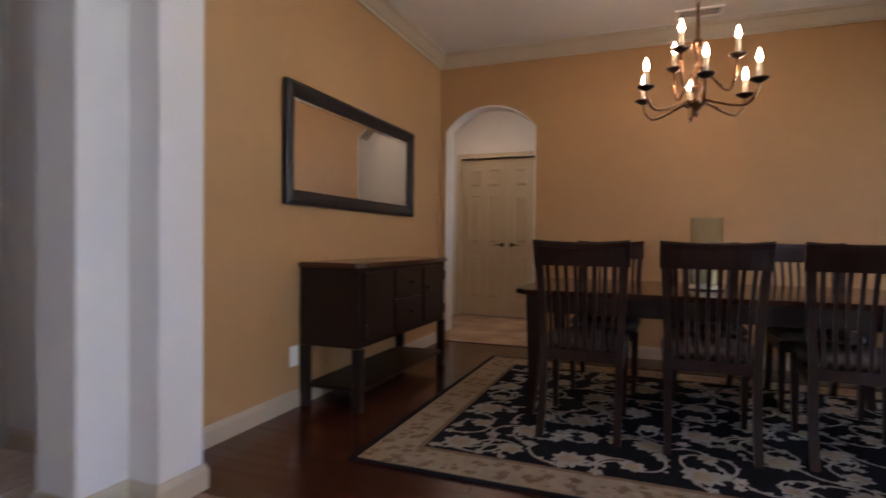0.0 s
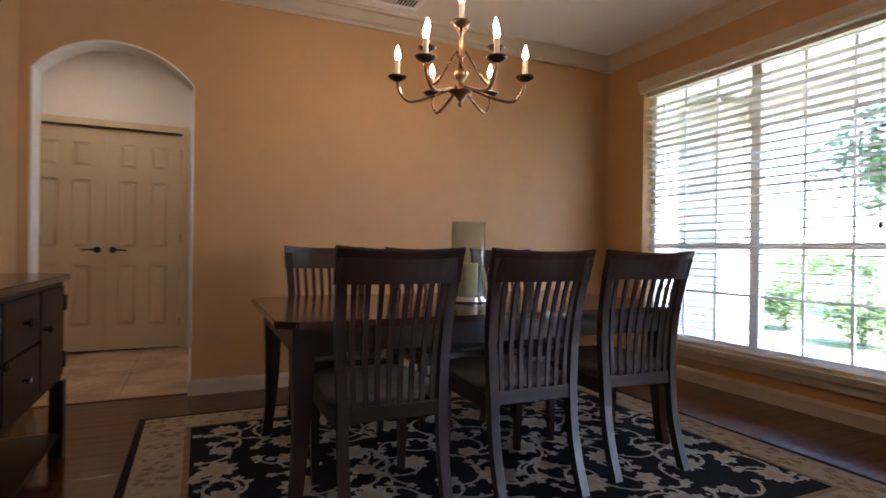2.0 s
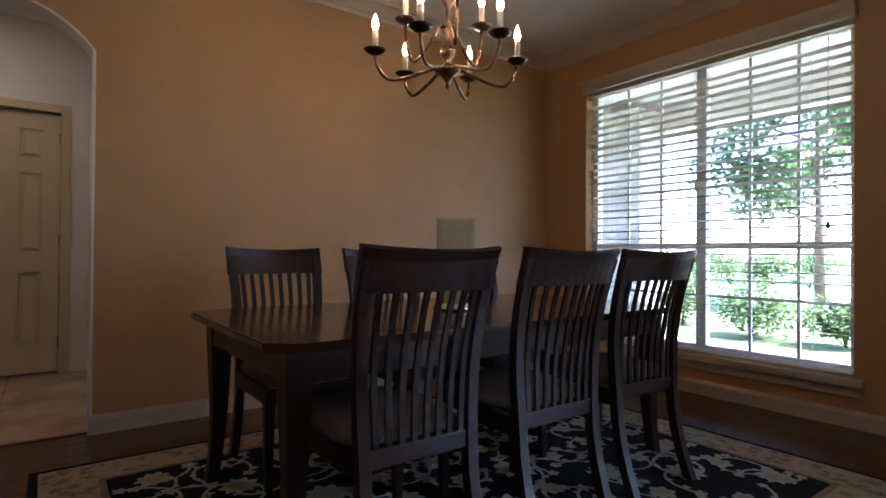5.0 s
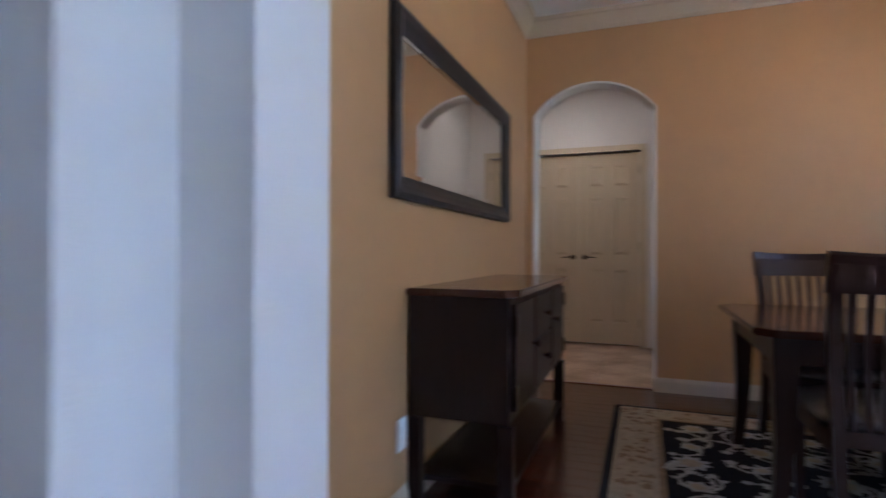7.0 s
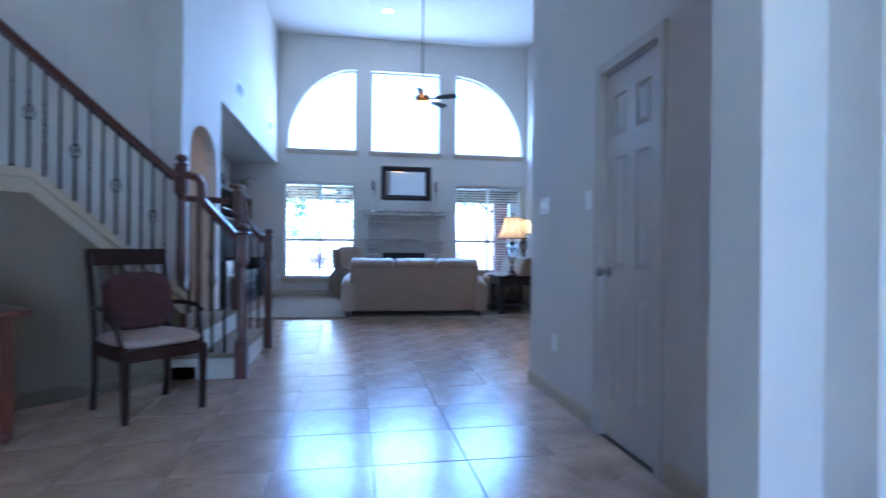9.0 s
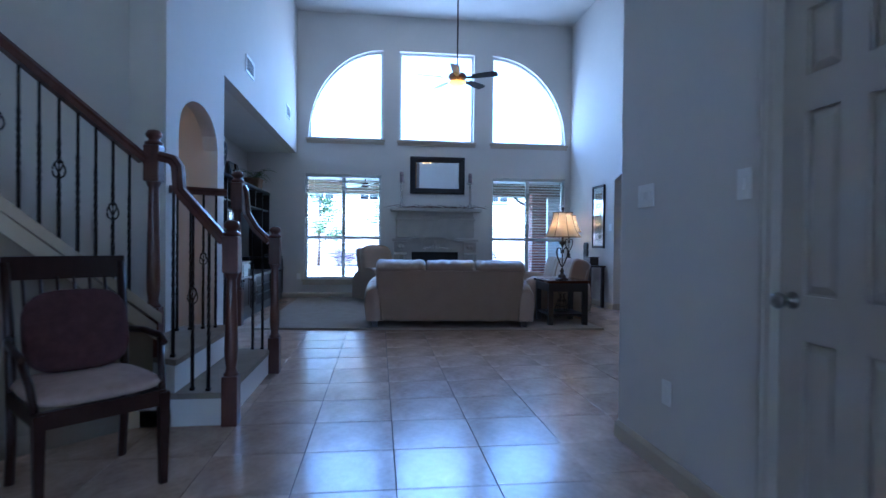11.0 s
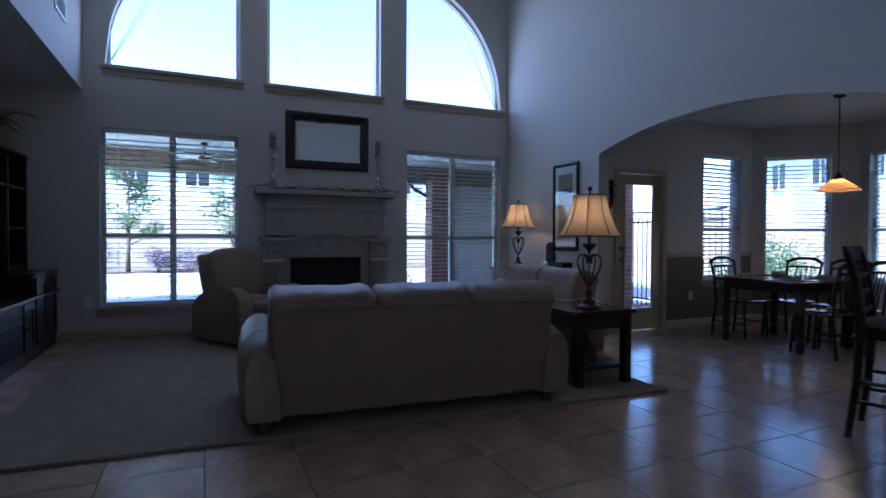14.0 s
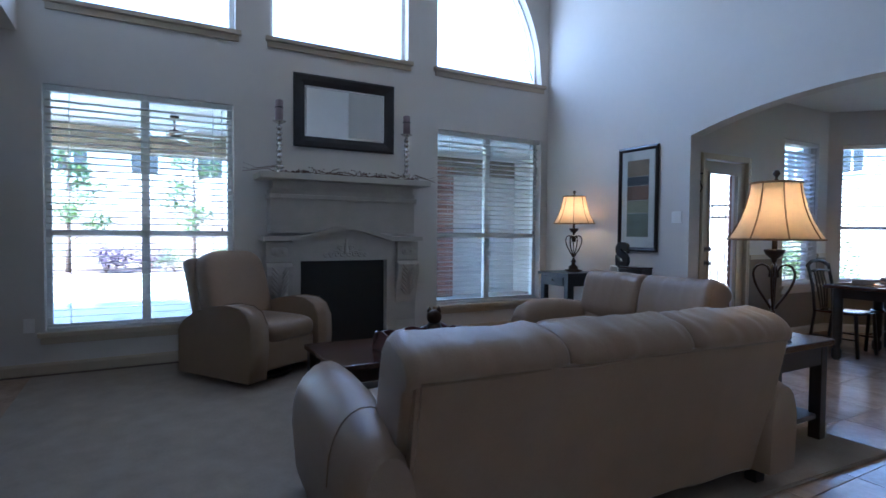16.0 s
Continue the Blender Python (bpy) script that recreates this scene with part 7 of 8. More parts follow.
for i in range(9):
    x0, x1 = -0.255 + 0.51 * i / 9, -0.255 + 0.51 * (i + 1) / 9
    f0, f1 = -0.03 * (1 - (x0 / 0.255) ** 2), -0.03 * (1 - (x1 / 0.255) ** 2)
    q = [b.verts.new(p) for p in ((x0, -0.09 + f0, 0.92), (x1, -0.09 + f1, 0.92), (x1, -0.105 + f1, 1.03), (x0, -0.105 + f0, 1.03), (x0, -0.065 + f0, 0.92), (x1, -0.065 + f1, 0.92), (x1, -0.08 + f1, 1.03), (x0, -0.08 + f0, 1.03))]
    for k in ((0, 1, 2, 3), (7, 6, 5, 4), (3, 2, 6, 7), (0, 4, 5, 1)):
        b.faces.new([q[j] for j in k])
    if i in (0, 8):
        b.faces.new([q[j] for j in ((0, 3, 7, 4) if i == 0 else (1, 5, 6, 2))])
bmesh.ops.remove_doubles(b, verts=b.verts[:], dist=0.0005)
part("top_rail", b, M_WOOD, ac)
for k in range(6):
    b = bmesh.new()
    x = -0.17 + 0.068 * k
    tube(b, [(x, -0.01, 0.47), (x, -0.04, 0.70), (x, -0.10, 0.93)], 0.008, 5)
    part("slat", b, M_WOOD, ac)
b = bmesh.new()
for x0, x1, y0, y1 in ((-0.24, 0.24, 0.45, 0.475), (-0.245, -0.225, 0, 0.45), (0.225, 0.245, 0, 0.45), (-0.22, 0.22, -0.01, 0.01)):
    box(b, x0, x1, y0, y1, 0.36, 0.43)
part("apron", b, M_WOOD, ac)
b = bmesh.new()
pillow(b, (0, 0.235, 0.465), (0.255, 0.26, 0.048), 4.5)
part("seat", b, M_PINKSEAT, ac, "rose-beige fabric padded seat")
cs = thing("throw_cushion", pose(-4.07, -0.86, 0, 0, 0, -47) @ pose(0, 0.085, 0.69, 14, 0, 0), "dark plum square throw cushion on the chair", "cushion")
b = bmesh.new()
pillow(b, (0, 0, 0), (0.21, 0.065, 0.19), 5, n=28, k=14, pz=3.4)
part("cover", b, M_PLUM, cs)

mC = pose(-3.36, -1.22, 0, 0, 0, -45)     # right front leg of the console; x runs along it
ctb = thing("console_table", mC, "red cherry wooden console table with a lower shelf", "table")
b = bmesh.new()
box(b, -0.10, 1.3, -0.38, 0.06, 0.675, 0.705, 0.006)
part("tabletop", b, M_CHERRY, ctb)
b = bmesh.new()
box(b, -0.02, 1.22, -0.32, 0.0, 0.57, 0.6745)
part("apron", b, M_CHERRY, ctb)
b = bmesh.new()
box(b, -0.02, 1.22, -0.32, 0.02, 0.12, 0.145, 0.004)
part("shelf", b, M_CHERRY, ctb)
for x in (0.0, 1.2):
    for y in (-0.32, 0.0):
        b = bmesh.new()
        box(b, x - 0.03, x + 0.03, y - 0.03, y + 0.03, 0.06, 0.6745, 0.004)
        lathe(b, [(0, 0), (0.025, 0.0), (0.04, 0.025), (0.036, 0.06), (0, 0.06)], 12, (x, y, 0))
        part("leg", b, M_CHERRY, ctb)
b = bmesh.new()
for k in range(3):
    tube(b, [(-0.01, -0.08 - 0.08 * k, 0.146), (-0.01, -0.08 - 0.08 * k, 0.57)], 0.007, 6)
tube(b, [(-0.01, -0.3, 0.40), (-0.01, -0.02, 0.40)], 0.007, 6)
part("side_bars", b, M_IRON, ctb)
dish = thing("plant_dish", mC @ pose(0.12, -0.16, 0.706), "dark round dish with a small green grass plant", "plant")
b = bmesh.new()
lathe(b, [(0, 0), (0.07, 0), (0.12, 0.02), (0.125, 0.03), (0.1, 0.03), (0, 0.02)], 20)
part("dish", b, M_BLACK, dish)
b = bmesh.new()
r = random.Random(5)
for k in range(110):
    a, q = r.uniform(0, 6.28), 0.05 * math.sqrt(r.random())
    p = Vector((q * math.cos(a), q * math.sin(a), 0.022))
    h, o = r.uniform(0.1, 0.2), r.uniform(0.02, 0.12)
    d = Vector((math.cos(a), math.sin(a), 0))
    w = Vector((-math.sin(a), math.cos(a), 0)) * 0.004
    m1, t1 = p + Vector((0, 0, h * 0.7)) + d * o * 0.4, p + Vector((0, 0, h * 0.95)) + d * o
    b.faces.new([b.verts.new(v) for v in (p - w, p + w, m1 + w, m1 - w)])
    b.faces.new([b.verts.new(v) for v in (m1 - w, m1 + w, t1)])
part("leaves", b, M_LEAF, dish, "fresh green blades")


# ---- kitchen bar and breakfast corner ----
bt = thing("bar_counter", pose(0, 0, 0), "grey granite bar counter slab on the low wall", "counter")
b = bmesh.new()
slab(b, [(-6.80, 4.36), (-5.98, 3.50), (-4.27, 3.22), (-4.27, 3.75), (-5.75, 4.0), (-6.30, 4.58), (-6.80, 4.58)], 1.0815, 1.125)
bmesh.ops.bevel(b, geom=b.edges[:], offset=0.01, segments=2, affect="EDGES")
part("slab", b, M_GRANITE, bt)


def bar_stool(m):
    e = thing("bar_stool", m, "tall dark wooden bar stool with lattice back and padded seat", "bar stool", "stools at the bar")
    for s in (-1, 1):
        b = bmesh.new()
        rings = []
        for z, y, x, t in ((0, -0.05, 0.21, 0.017), (0.3, -0.015, 0.20, 0.02), (0.62, 0.0, 0.195, 0.022), (0.72, 0.0, 0.195, 0.022), (0.95, -0.03, 0.205, 0.02), (1.12, -0.075, 0.212, 0.018)):
            rings.append([b.verts.new((s * x + a * t, y + c * t, z)) for a, c in ((-1, -1), (1, -1), (1, 1), (-1, 1))])
        for a, c in zip(rings, rings[1:]):
            for k in range(4):
                b.faces.new((a[k], a[(k + 1) % 4], c[(k + 1) % 4], c[k]))
        b.faces.new(rings[0][::-1])
        b.faces.new(rings[-1])
        part("back_post", b, M_BLACKWOOD, e)
        b = bmesh.new()
        lo = [b.verts.new((s * 0.205 + a * 0.015, 0.40 + c * 0.015, 0)) for a, c in ((-1, -1), (1, -1), (1, 1), (-1, 1))]
        hi = [b.verts.new((s * 0.19 + a * 0.022, 0.37 + c * 0.022, 0.65)) for a, c in ((-1, -1), (1, -1), (1, 1), (-1, 1))]
        for k in range(4):
            b.faces.new((lo[k], lo[(k + 1) % 4], hi[(k + 1) % 4], hi[k]))
        b.faces.new(lo[::-1])
        b.faces.new(hi)
        part("front_leg", b, M_BLACKWOOD, e)
        for z in (0.22, 0.34):
            b = bmesh.new()
            tube(b, [(s * 0.203, -0.02, z), (s * 0.203, 0.395, z)], 0.012, 6)
            part("stretcher", b, M_BLACKWOOD, e)
    for y, z in ((0.395, 0.20), (0.39, 0.40), (-0.02, 0.28)):
        b = bmesh.new()
        tube(b, [(-0.2, y, z), (0.2, y, z)], 0.012, 6)
        part("stretcher", b, M_BLACKWOOD, e)
    yb = lambda z: 0.0 - 0.03 * max(0, (z - 0.72) / 0.23) if z < 0.95 else -0.03 - 0.045 * (z - 0.95) / 0.17
    b = bmesh.new()
    for i in range(8):
        x0, x1 = -0.235 + 0.47 * i / 8, -0.235 + 0.47 * (i + 1) / 8
        f0, f1 = -0.02 * (1 - (x0 / 0.235) ** 2), -0.02 * (1 - (x1 / 0.235) ** 2)
        q = [b.verts.new(p) for p in ((x0, yb(1.07) - 0.014 + f0, 1.06), (x1, yb(1.07) - 0.014 + f1, 1.06), (x1, yb(1.14) - 0.014 + f1, 1.15), (x0, yb(1.14) - 0.014 + f0, 1.15), (x0, yb(1.07) + 0.012 + f0, 1.06), (x1, yb(1.07) + 0.012 + f1, 1.06), (x1, yb(1.14) + 0.012 + f1, 1.15), (x0, yb(1.14) + 0.012 + f0, 1.15))]
        for k in ((0, 1, 2, 3), (7, 6, 5, 4), (3, 2, 6, 7), (0, 4, 5, 1)):
            b.faces.new([q[j] for j in k])
        if i in (0, 7):
            b.faces.new([q[j] for j in ((0, 3, 7, 4) if i == 0 else (1, 5, 6, 2))])
    bmesh.ops.remove_doubles(b, verts=b.verts[:], dist=0.0005)
    part("top_rail", b, M_BLACKWOOD, e)
    for z in (0.76, 0.87, 0.97):
        b = bmesh.new()
        box(b, -0.195, 0.195, yb(z) - 0.009, yb(z) + 0.009, z - 0.013, z + 0.013)
        part("cross_slat", b, M_BLACKWOOD, e)
    for x in (-0.065, 0.065):
        b = bmesh.new()
        rings = []
        for z in (0.755, 0.87, 0.97, 1.065):
            rings.append([b.verts.new((x + a * 0.011, yb(z) + c * 0.007, z)) for a, c in ((-1, -1), (1, -1), (1, 1), (-1, 1))])
        for a, c in zip(rings, rings[1:]):
            for k in range(4):
                b.faces.new((a[k], a[(k + 1) % 4], c[(k + 1) % 4], c[k]))
        part("upright_slat", b, M_BLACKWOOD, e)
    b = bmesh.new()
    for x0, x1, y0, y1 in ((-0.19, 0.19, 0.36, 0.385), (-0.205, -0.18, 0, 0.36), (0.18, 0.205, 0, 0.36), (-0.19, 0.19, -0.01, 0.01)):
        box(b, x0, x1, y0, y1, 0.60, 0.66)
    part("apron", b, M_BLACKWOOD, e)
    b = bmesh.new()
    pillow(b, (0, 0.20, 0.685), (0.215, 0.215, 0.04), 4.5)
    part("seat", b, M_SEAT, e, "taupe fabric padded seat")
    return e


st = bar_stool(pose(-5.20, 3.04, 0, 0, 0, 24))
copy_thing(st, pose(-6.36, 3.52, 0, 0, 0, -72))
copy_thing(st, pose(-6.85, 3.99, 0, 0, 0, -71))

bk = thing("breakfast_table", pose(-8.88, 6.33, 0), "black-brown wooden breakfast table", "table")
b = bmesh.new()
box(b, -0.52, 0.52, -0.52, 0.52, 0.715, 0.75, 0.006)
part("tabletop", b, M_WOODTOP, bk)
b = bmesh.new()
box(b, -0.45, 0.45, -0.45, 0.45, 0.62, 0.7145)
part("apron", b, M_BLACKWOOD, bk)
for x in (-0.43, 0.43):
    for y in (-0.43, 0.43):
        b = bmesh.new()
        lathe(b, [(0, 0), (0.03, 0.0), (0.045, 0.03), (0.045, 0.10), (0.03, 0.12), (0.03, 0.14), (0.042, 0.18), (0.045, 0.45), (0.045, 0.71), (0, 0.71)], 14, (x, y, 0))
        part("leg", b, M_BLACKWOOD, bk)


def breakfast_chair(m):
    e = thing("breakfast_chair", m, "dark wooden breakfast chair with a pierced splat back", "chair", "chairs round the breakfast table")
    for s in (-1, 1):
        b = bmesh.new()
        tube(b, [(s * 0.20, -0.05, 0), (s * 0.19, 0.0, 0.42), (s * 0.20, -0.02, 0.70), (s * 0.21, -0.07, 0.93)], 0.017, 6)
        part("back_post", b, M_BLACKWOOD, e)
        b = bmesh.new()
        tube(b, [(s * 0.20, 0.41, 0), (s * 0.19, 0.38, 0.43)], 0.018, 6)
        part("front_leg", b, M_BLACKWOOD, e)
        b = bmesh.new()
        tube(b, [(s * 0.195, -0.03, 0.18), (s * 0.197, 0.40, 0.18)], 0.009, 6)
        part("stretcher", b, M_BLACKWOOD, e)
    b = bmesh.new()
    tube(b, [(-0.215, -0.07, 0.91), (-0.12, -0.085, 0.955), (0, -0.09, 0.965), (0.12, -0.085, 0.955), (0.215, -0.07, 0.91)], 0.02, 8)
    tube(b, [(-0.20, -0.055, 0.85), (-0.05, -0.07, 0.86), (0.05, -0.07, 0.86), (0.20, -0.055, 0.85)], 0.014, 8)
    bmesh.ops.remove_doubles(b, verts=b.verts[:], dist=0.0005)
    part("top_rail", b, M_BLACKWOOD, e)
    for x in (-0.09, -0.03, 0.03, 0.09):
        b = bmesh.new()
        tube(b, [(x * 0.7, 0.0, 0.46), (x * 1.1, -0.02, 0.66), (x, -0.065, 0.86)], 0.008, 5)
        part("splat", b, M_BLACKWOOD, e)
    b = bmesh.new()
    pillow(b, (0, 0.19, 0.44), (0.225, 0.225, 0.022), 5)
    part("seat", b, M_WOODTOP, e)
    return e


bc = breakfast_chair(pose(-9.15, 7.02, 0, 0, 0, 180))
for x, y, r in ((-8.62, 7.03, 182), (-8.14, 6.10, 90), (-8.14, 6.58, 88), (-9.62, 6.30, -90)):
    copy_thing(bc, pose(x, y, 0, 0, 0, r))
for k, (x, y, r) in enumerate(((-9.15, 6.62, 0), (-8.62, 6.62, 0), (-9.15, 6.02, 0), (-8.62, 6.02, 0))):
    b = bmesh.new()
    box(b, -0.19, 0.19, -0.13, 0.13, 0.0, 0.006, 0.002)
    pm = tagged(obj("placemat", b, M_WICKER), "woven tan placemat on the breakfast table", "placemat", "placemats")
    pm.matrix_basis = pose(x, y, 0.751, 0, 0, r)
    b = bmesh.new()
    lathe(b, [(0.018, -0.09), (0.024, 0), (0.018, 0.09)], 10, m=pose(0, 0, 0.024, 0, 90, 0))
    nk = tagged(obj("napkin", b, M_RUGGREY), "rolled cream cloth napkin on a placemat", "napkin", "rolled napkins")
    nk.matrix_basis = pose(x, y, 0.758, 0, 0, r + 5)

pd = thing("pendant_lamp", pose(-8.57, 6.72, 0), "lit amber glass pendant lamp on a chain", "pendant lamp")
b = bmesh.new()
lathe(b, [(0, BC - 0.001), (0.065, BC - 0.001), (0.055, BC - 0.03), (0.01, BC - 0.045), (0, BC - 0.045)], 18)
part("ceiling_cap", b, M_DARKMETAL, pd)
b = bmesh.new()
tube(b, [(0, 0, BC - 0.04), (0.003, 0, 2.4), (0, 0, 1.93)], 0.006, 6)
part("chain", b, M_DARKMETAL, pd)
b = bmesh.new()
lathe(b, [(0, 1.95), (0.015, 1.95), (0.03, 1.92), (0.045, 1.89), (0.05, 1.87), (0, 1.87)], 16)
part("cap", b, M_DARKMETAL, pd)
b = bmesh.new()
lathe(b, [(0.05, 1.872), (0.08, 1.86), (0.13, 1.82), (0.18, 1.775), (0.225, 1.745)], 28)
for f in [f for f in b.faces if len(f.verts) > 4]:
    b.faces.remove(f)
bmesh.ops.solidify(b, geom=b.faces[:], thickness=0.004)
part("shade", b, M_AMBER, pd, "amber frosted glass bell shade")
b = bmesh.new()
pillow(b, (0, 0, 1.81), (0.03, 0.03, 0.035), 2, n=12, k=8)
part("bulb", b, glow("pendant_bulb_warm", (1.0, 0.65, 0.3), 20), pd)
wall_plate(pose(BW, 6.35, 0.42, 0, 0, -90), 0.075, 0.118, "white electrical outlet low on the taupe wall", "outlet")
kd = thing("downlight", pose(-6.0, 5.3, BC - 0.001), "lit recessed kitchen downlight", "downlight")
b = bmesh.new()
lathe(b, [(0.07, 0), (0.095, 0), (0.095, -0.008), (0.07, -0.006)], 24, caps=False)
part("ring", b, M_PLATE, kd)
b = bmesh.new()
lathe(b, [(0, -0.002), (0.068, -0.002), (0.068, 0.0), (0, 0.0)], 24)
part("lens", b, M_LED, kd)
# fill light added to warm the passage, no fitting known there
pl = thing("downlight", pose(-6.35, -1.9, 2.599), "added unseen fill light, shaped as a downlight, in the arched passage", "downlight")
b = bmesh.new()
lathe(b, [(0.07, 0), (0.095, 0), (0.095, -0.008), (0.07, -0.006)], 24, caps=False)
part("ring", b, M_PLATE, pl)
b = bmesh.new()
lathe(b, [(0, -0.002), (0.068, -0.002), (0.068, 0.0), (0, 0.0)], 24)
part("lens", b, M_PASSAGE_FILL, pl)
# added fill light, stands in for daylight from the kitchen side
vd = thing("downlight", pose(-1.45, 6.2, LOW - 0.001), "added unseen fill light, shaped as a downlight, in the closet vestibule", "downlight")
b = bmesh.new()
lathe(b, [(0.07, 0), (0.095, 0), (0.095, -0.008), (0.07, -0.006)], 24, caps=False)
part("ring", b, M_PLATE, vd)
b = bmesh.new()
lathe(b, [(0, -0.002), (0.068, -0.002), (0.068, 0.0), (0, 0.0)], 24)
part("lens", b, M_VESTIBULE_FILL, vd)


# ---- outside ----
b = bmesh.new()
vs = [b.verts.new((x, y, -0.16)) for x, y in ((-400, -400), (400, -400), (400, 400), (-400, 400))]
b.faces.new(vs)
struct("ground", b, M_GRASS, "green lawn ground reaching the horizon", "ground")
b = bmesh.new()
box(b, -17.0, -12.43, -6, 10.5, -0.155, -0.03)
box(b, -12.42, -10.41, 4.76, 10.5, -0.155, -0.03)
struct("pavement_patio", b, M_CONC, "pale concrete patio slab", "pavement")
b = bmesh.new()
box(b, -20.5, -17.001, -6, 7, -0.155, -0.05)
struct("water_pool", b, M_WATER, "pale turquoise pool water", "water")
b = bmesh.new()
box(b, -20.9, -20.501, -6, 8, -0.155, 0.22)
struct("wall_pool_edge", b, M_CONC, "pale concrete garden kerb behind the pool", "kerb")
b = bmesh.new()
box(b, -24.0, -20.901, -8, 9, -0.155, 0.20)
struct("ground_bed", b, M_DIRT, "dark mulch planting bed", "ground")
b = bmesh.new()
box(b, -16.3, -12.43, -4.5, 9.0, 2.78, 2.90)
struct("ceiling_patio", b, M_STUCCO, "white painted patio roof ceiling", "ceiling")
b = bmesh.new()
box(b, -16.3, -16.0, -4.5, 9.0, 2.42, 2.779)
struct("trim_patio_beam", b, M_TAUPE, "taupe painted patio roof beam", "trim")
b = bmesh.new()
box(b, -16.8, -12.43, -5.0, 9.5, 2.901, 2.96)
struct("roof_patio", b, M_ROOF, "grey shingled patio roof", "roof")
b = bmesh.new()
box(b, 2.9, 5.4, -4, 8, 2.75, 2.87)
box(b, 5.1, 5.4, -4, 8, 2.45, 2.749)
struct("ceiling_porch", b, M_STUCCO, "white painted front porch ceiling", "ceiling")
b = bmesh.new()
box(b, 3.02, 5.4, -4, 8, -0.155, -0.03)
struct("pavement_porch", b, M_CONC, "pale concrete porch slab", "pavement")
b = bmesh.new()
box(b, 13.0, 20.0, -300, 300, -0.158, -0.14)
struct("road", b, M_ROAD, "pale concrete street", "road")
b = bmesh.new()
box(b, -16.4, -12.6, 6.9, 7.1, 0, 2.78)
struct("wall_patio_side", b, M_STUCCO, "white painted shaded patio side wall", "wall")
b = bmesh.new()
box(b, -17.3, -16.0, 5.35, 7.0, -0.15, 2.41)
struct("wall_garage", b, M_STUCCO, "white painted outer wall with a downspout", "wall")
ds = thing("downspout", pose(-16.05, 4.95, 0), "dark bronze gutter downspout with an elbow", "downspout")
b = bmesh.new()
tube(b, [(0, -0.55, 2.42), (0, -0.45, 2.30), (0, -0.1, 2.12), (0, 0, 2.0), (0, 0, -0.1)], 0.04, 8)
part("pipe", b, M_DARKMETAL, ds)


def brick_column(x, y, w, courses, label, brick=M_BRICK):
    e = thing("brick_column", pose(x, y, -0.03), label, "column")
    b = bmesh.new()
    box(b, -w / 2 + 0.006, w / 2 - 0.006, -w / 2 + 0.006, w / 2 - 0.006, 0, courses * 0.075)
    part("mortar", b, M_MORTAR, e)
    b = bmesh.new()
    L = (w - 0.11) / 2 - 0.005
    box(b, 0, w * 0.5 - 0.01, 0, 0.10, 0, 0.064)
    me = bpy.data.meshes.new("brick")
    bmesh.ops.recalc_face_normals(b, faces=b.faces)
    b.to_mesh(me)
    b.free()
    me.materials.append(brick)
    for k in range(courses):
        for s in range(4):
            for j in (0, 1):
                o = new("brick", me)
                o.parent = e
                sh = -w / 2 + j * w * 0.5 + (0.004 if k % 2 else 0.006)
                o.matrix_basis = pose(0, 0, k * 0.075 + 0.005, 0, 0, 90 * s) @ pose(sh + (0.02 if k % 2 else -0.0) * (1 - j), -w / 2, 0)
    return e


brick_column(-11.85, 6.42, 0.46, 36, "red-brown brick patio column beside the garden door")
brick_column(4.9, 5.76, 0.56, 36, "pale buff brick porch column", M_PALEBRICK)
brick_column(-15.9, 5.0, 0.40, 34, "red-brown brick patio column")
b = bmesh.new()
box(b, -10.47, -10.405, 5.90, 6.53, -0.1, 2.7)
box(b, -12.41, -10.47, 4.755, 4.83, -0.1, 5.6)
for k in range(34):
    z = -0.03 + k * 0.075
    for j in range(3):
        y0 = 5.90 + j * 0.212 - (0.1 if k % 2 else 0)
        box(b, -10.485, -10.4705, max(5.90, y0), min(6.53, y0 + 0.2), z + 0.005, z + 0.068)
    for j in range(10):
        x0 = -12.41 + j * 0.212 - (0.1 if k % 2 else 0)
        box(b, max(-12.41, x0), min(-10.49, x0 + 0.2), 4.8305, 4.845, z + 0.005, z + 0.068)
tagged(obj("brick_veneer", b, M_BRICK), "red-brown brick facing of the outer wall", "brick wall", kind="stuff")

ig = thing("iron_fence", pose(-13.15, 7.6, -0.03), "black wrought iron garden fence with upright bars", "fence")
for k in range(23):
    b = bmesh.new()
    tube(b, [(k * 0.11, 0, 0), (k * 0.11, 0, 1.75)], 0.009, 6)
    part("bar", b, M_IRON, ig)
for z in (0.12, 1.52, 1.70):
    b = bmesh.new()
    box(b, -0.05, 2.5, -0.015, 0.015, z, z + 0.03)
    part("rail", b, M_IRON, ig)

# board fence round the garden
bf = thing("board_fence", pose(0, 0, 0), "weathered grey-brown cedar board fence", "fence")
b = bmesh.new()
box(b, -0.01, 0.01, -0.068, 0.068, -0.15, 1.85)
me = bpy.data.meshes.new("fence_board")
bmesh.ops.recalc_face_normals(b, faces=b.faces)
b.to_mesh(me)
b.free()
me.materials.append(M_FENCE)
rnd = random.Random(11)
for k in range(150):
    o = new("fence_board", me)
    o.parent = bf
    o.matrix_basis = pose(-24.3 + rnd.uniform(-0.006, 0.006), -9 + 0.14 * k, rnd.uniform(-0.02, 0.02), 0, 0, rnd.uniform(-1, 1))
for k in range(100):
    o = new("fence_board", me)
    o.parent = bf
    o.matrix_basis = pose(-24.3 + 0.14 * k, 12.2, rnd.uniform(-0.02, 0.02), 0, 0, 90)


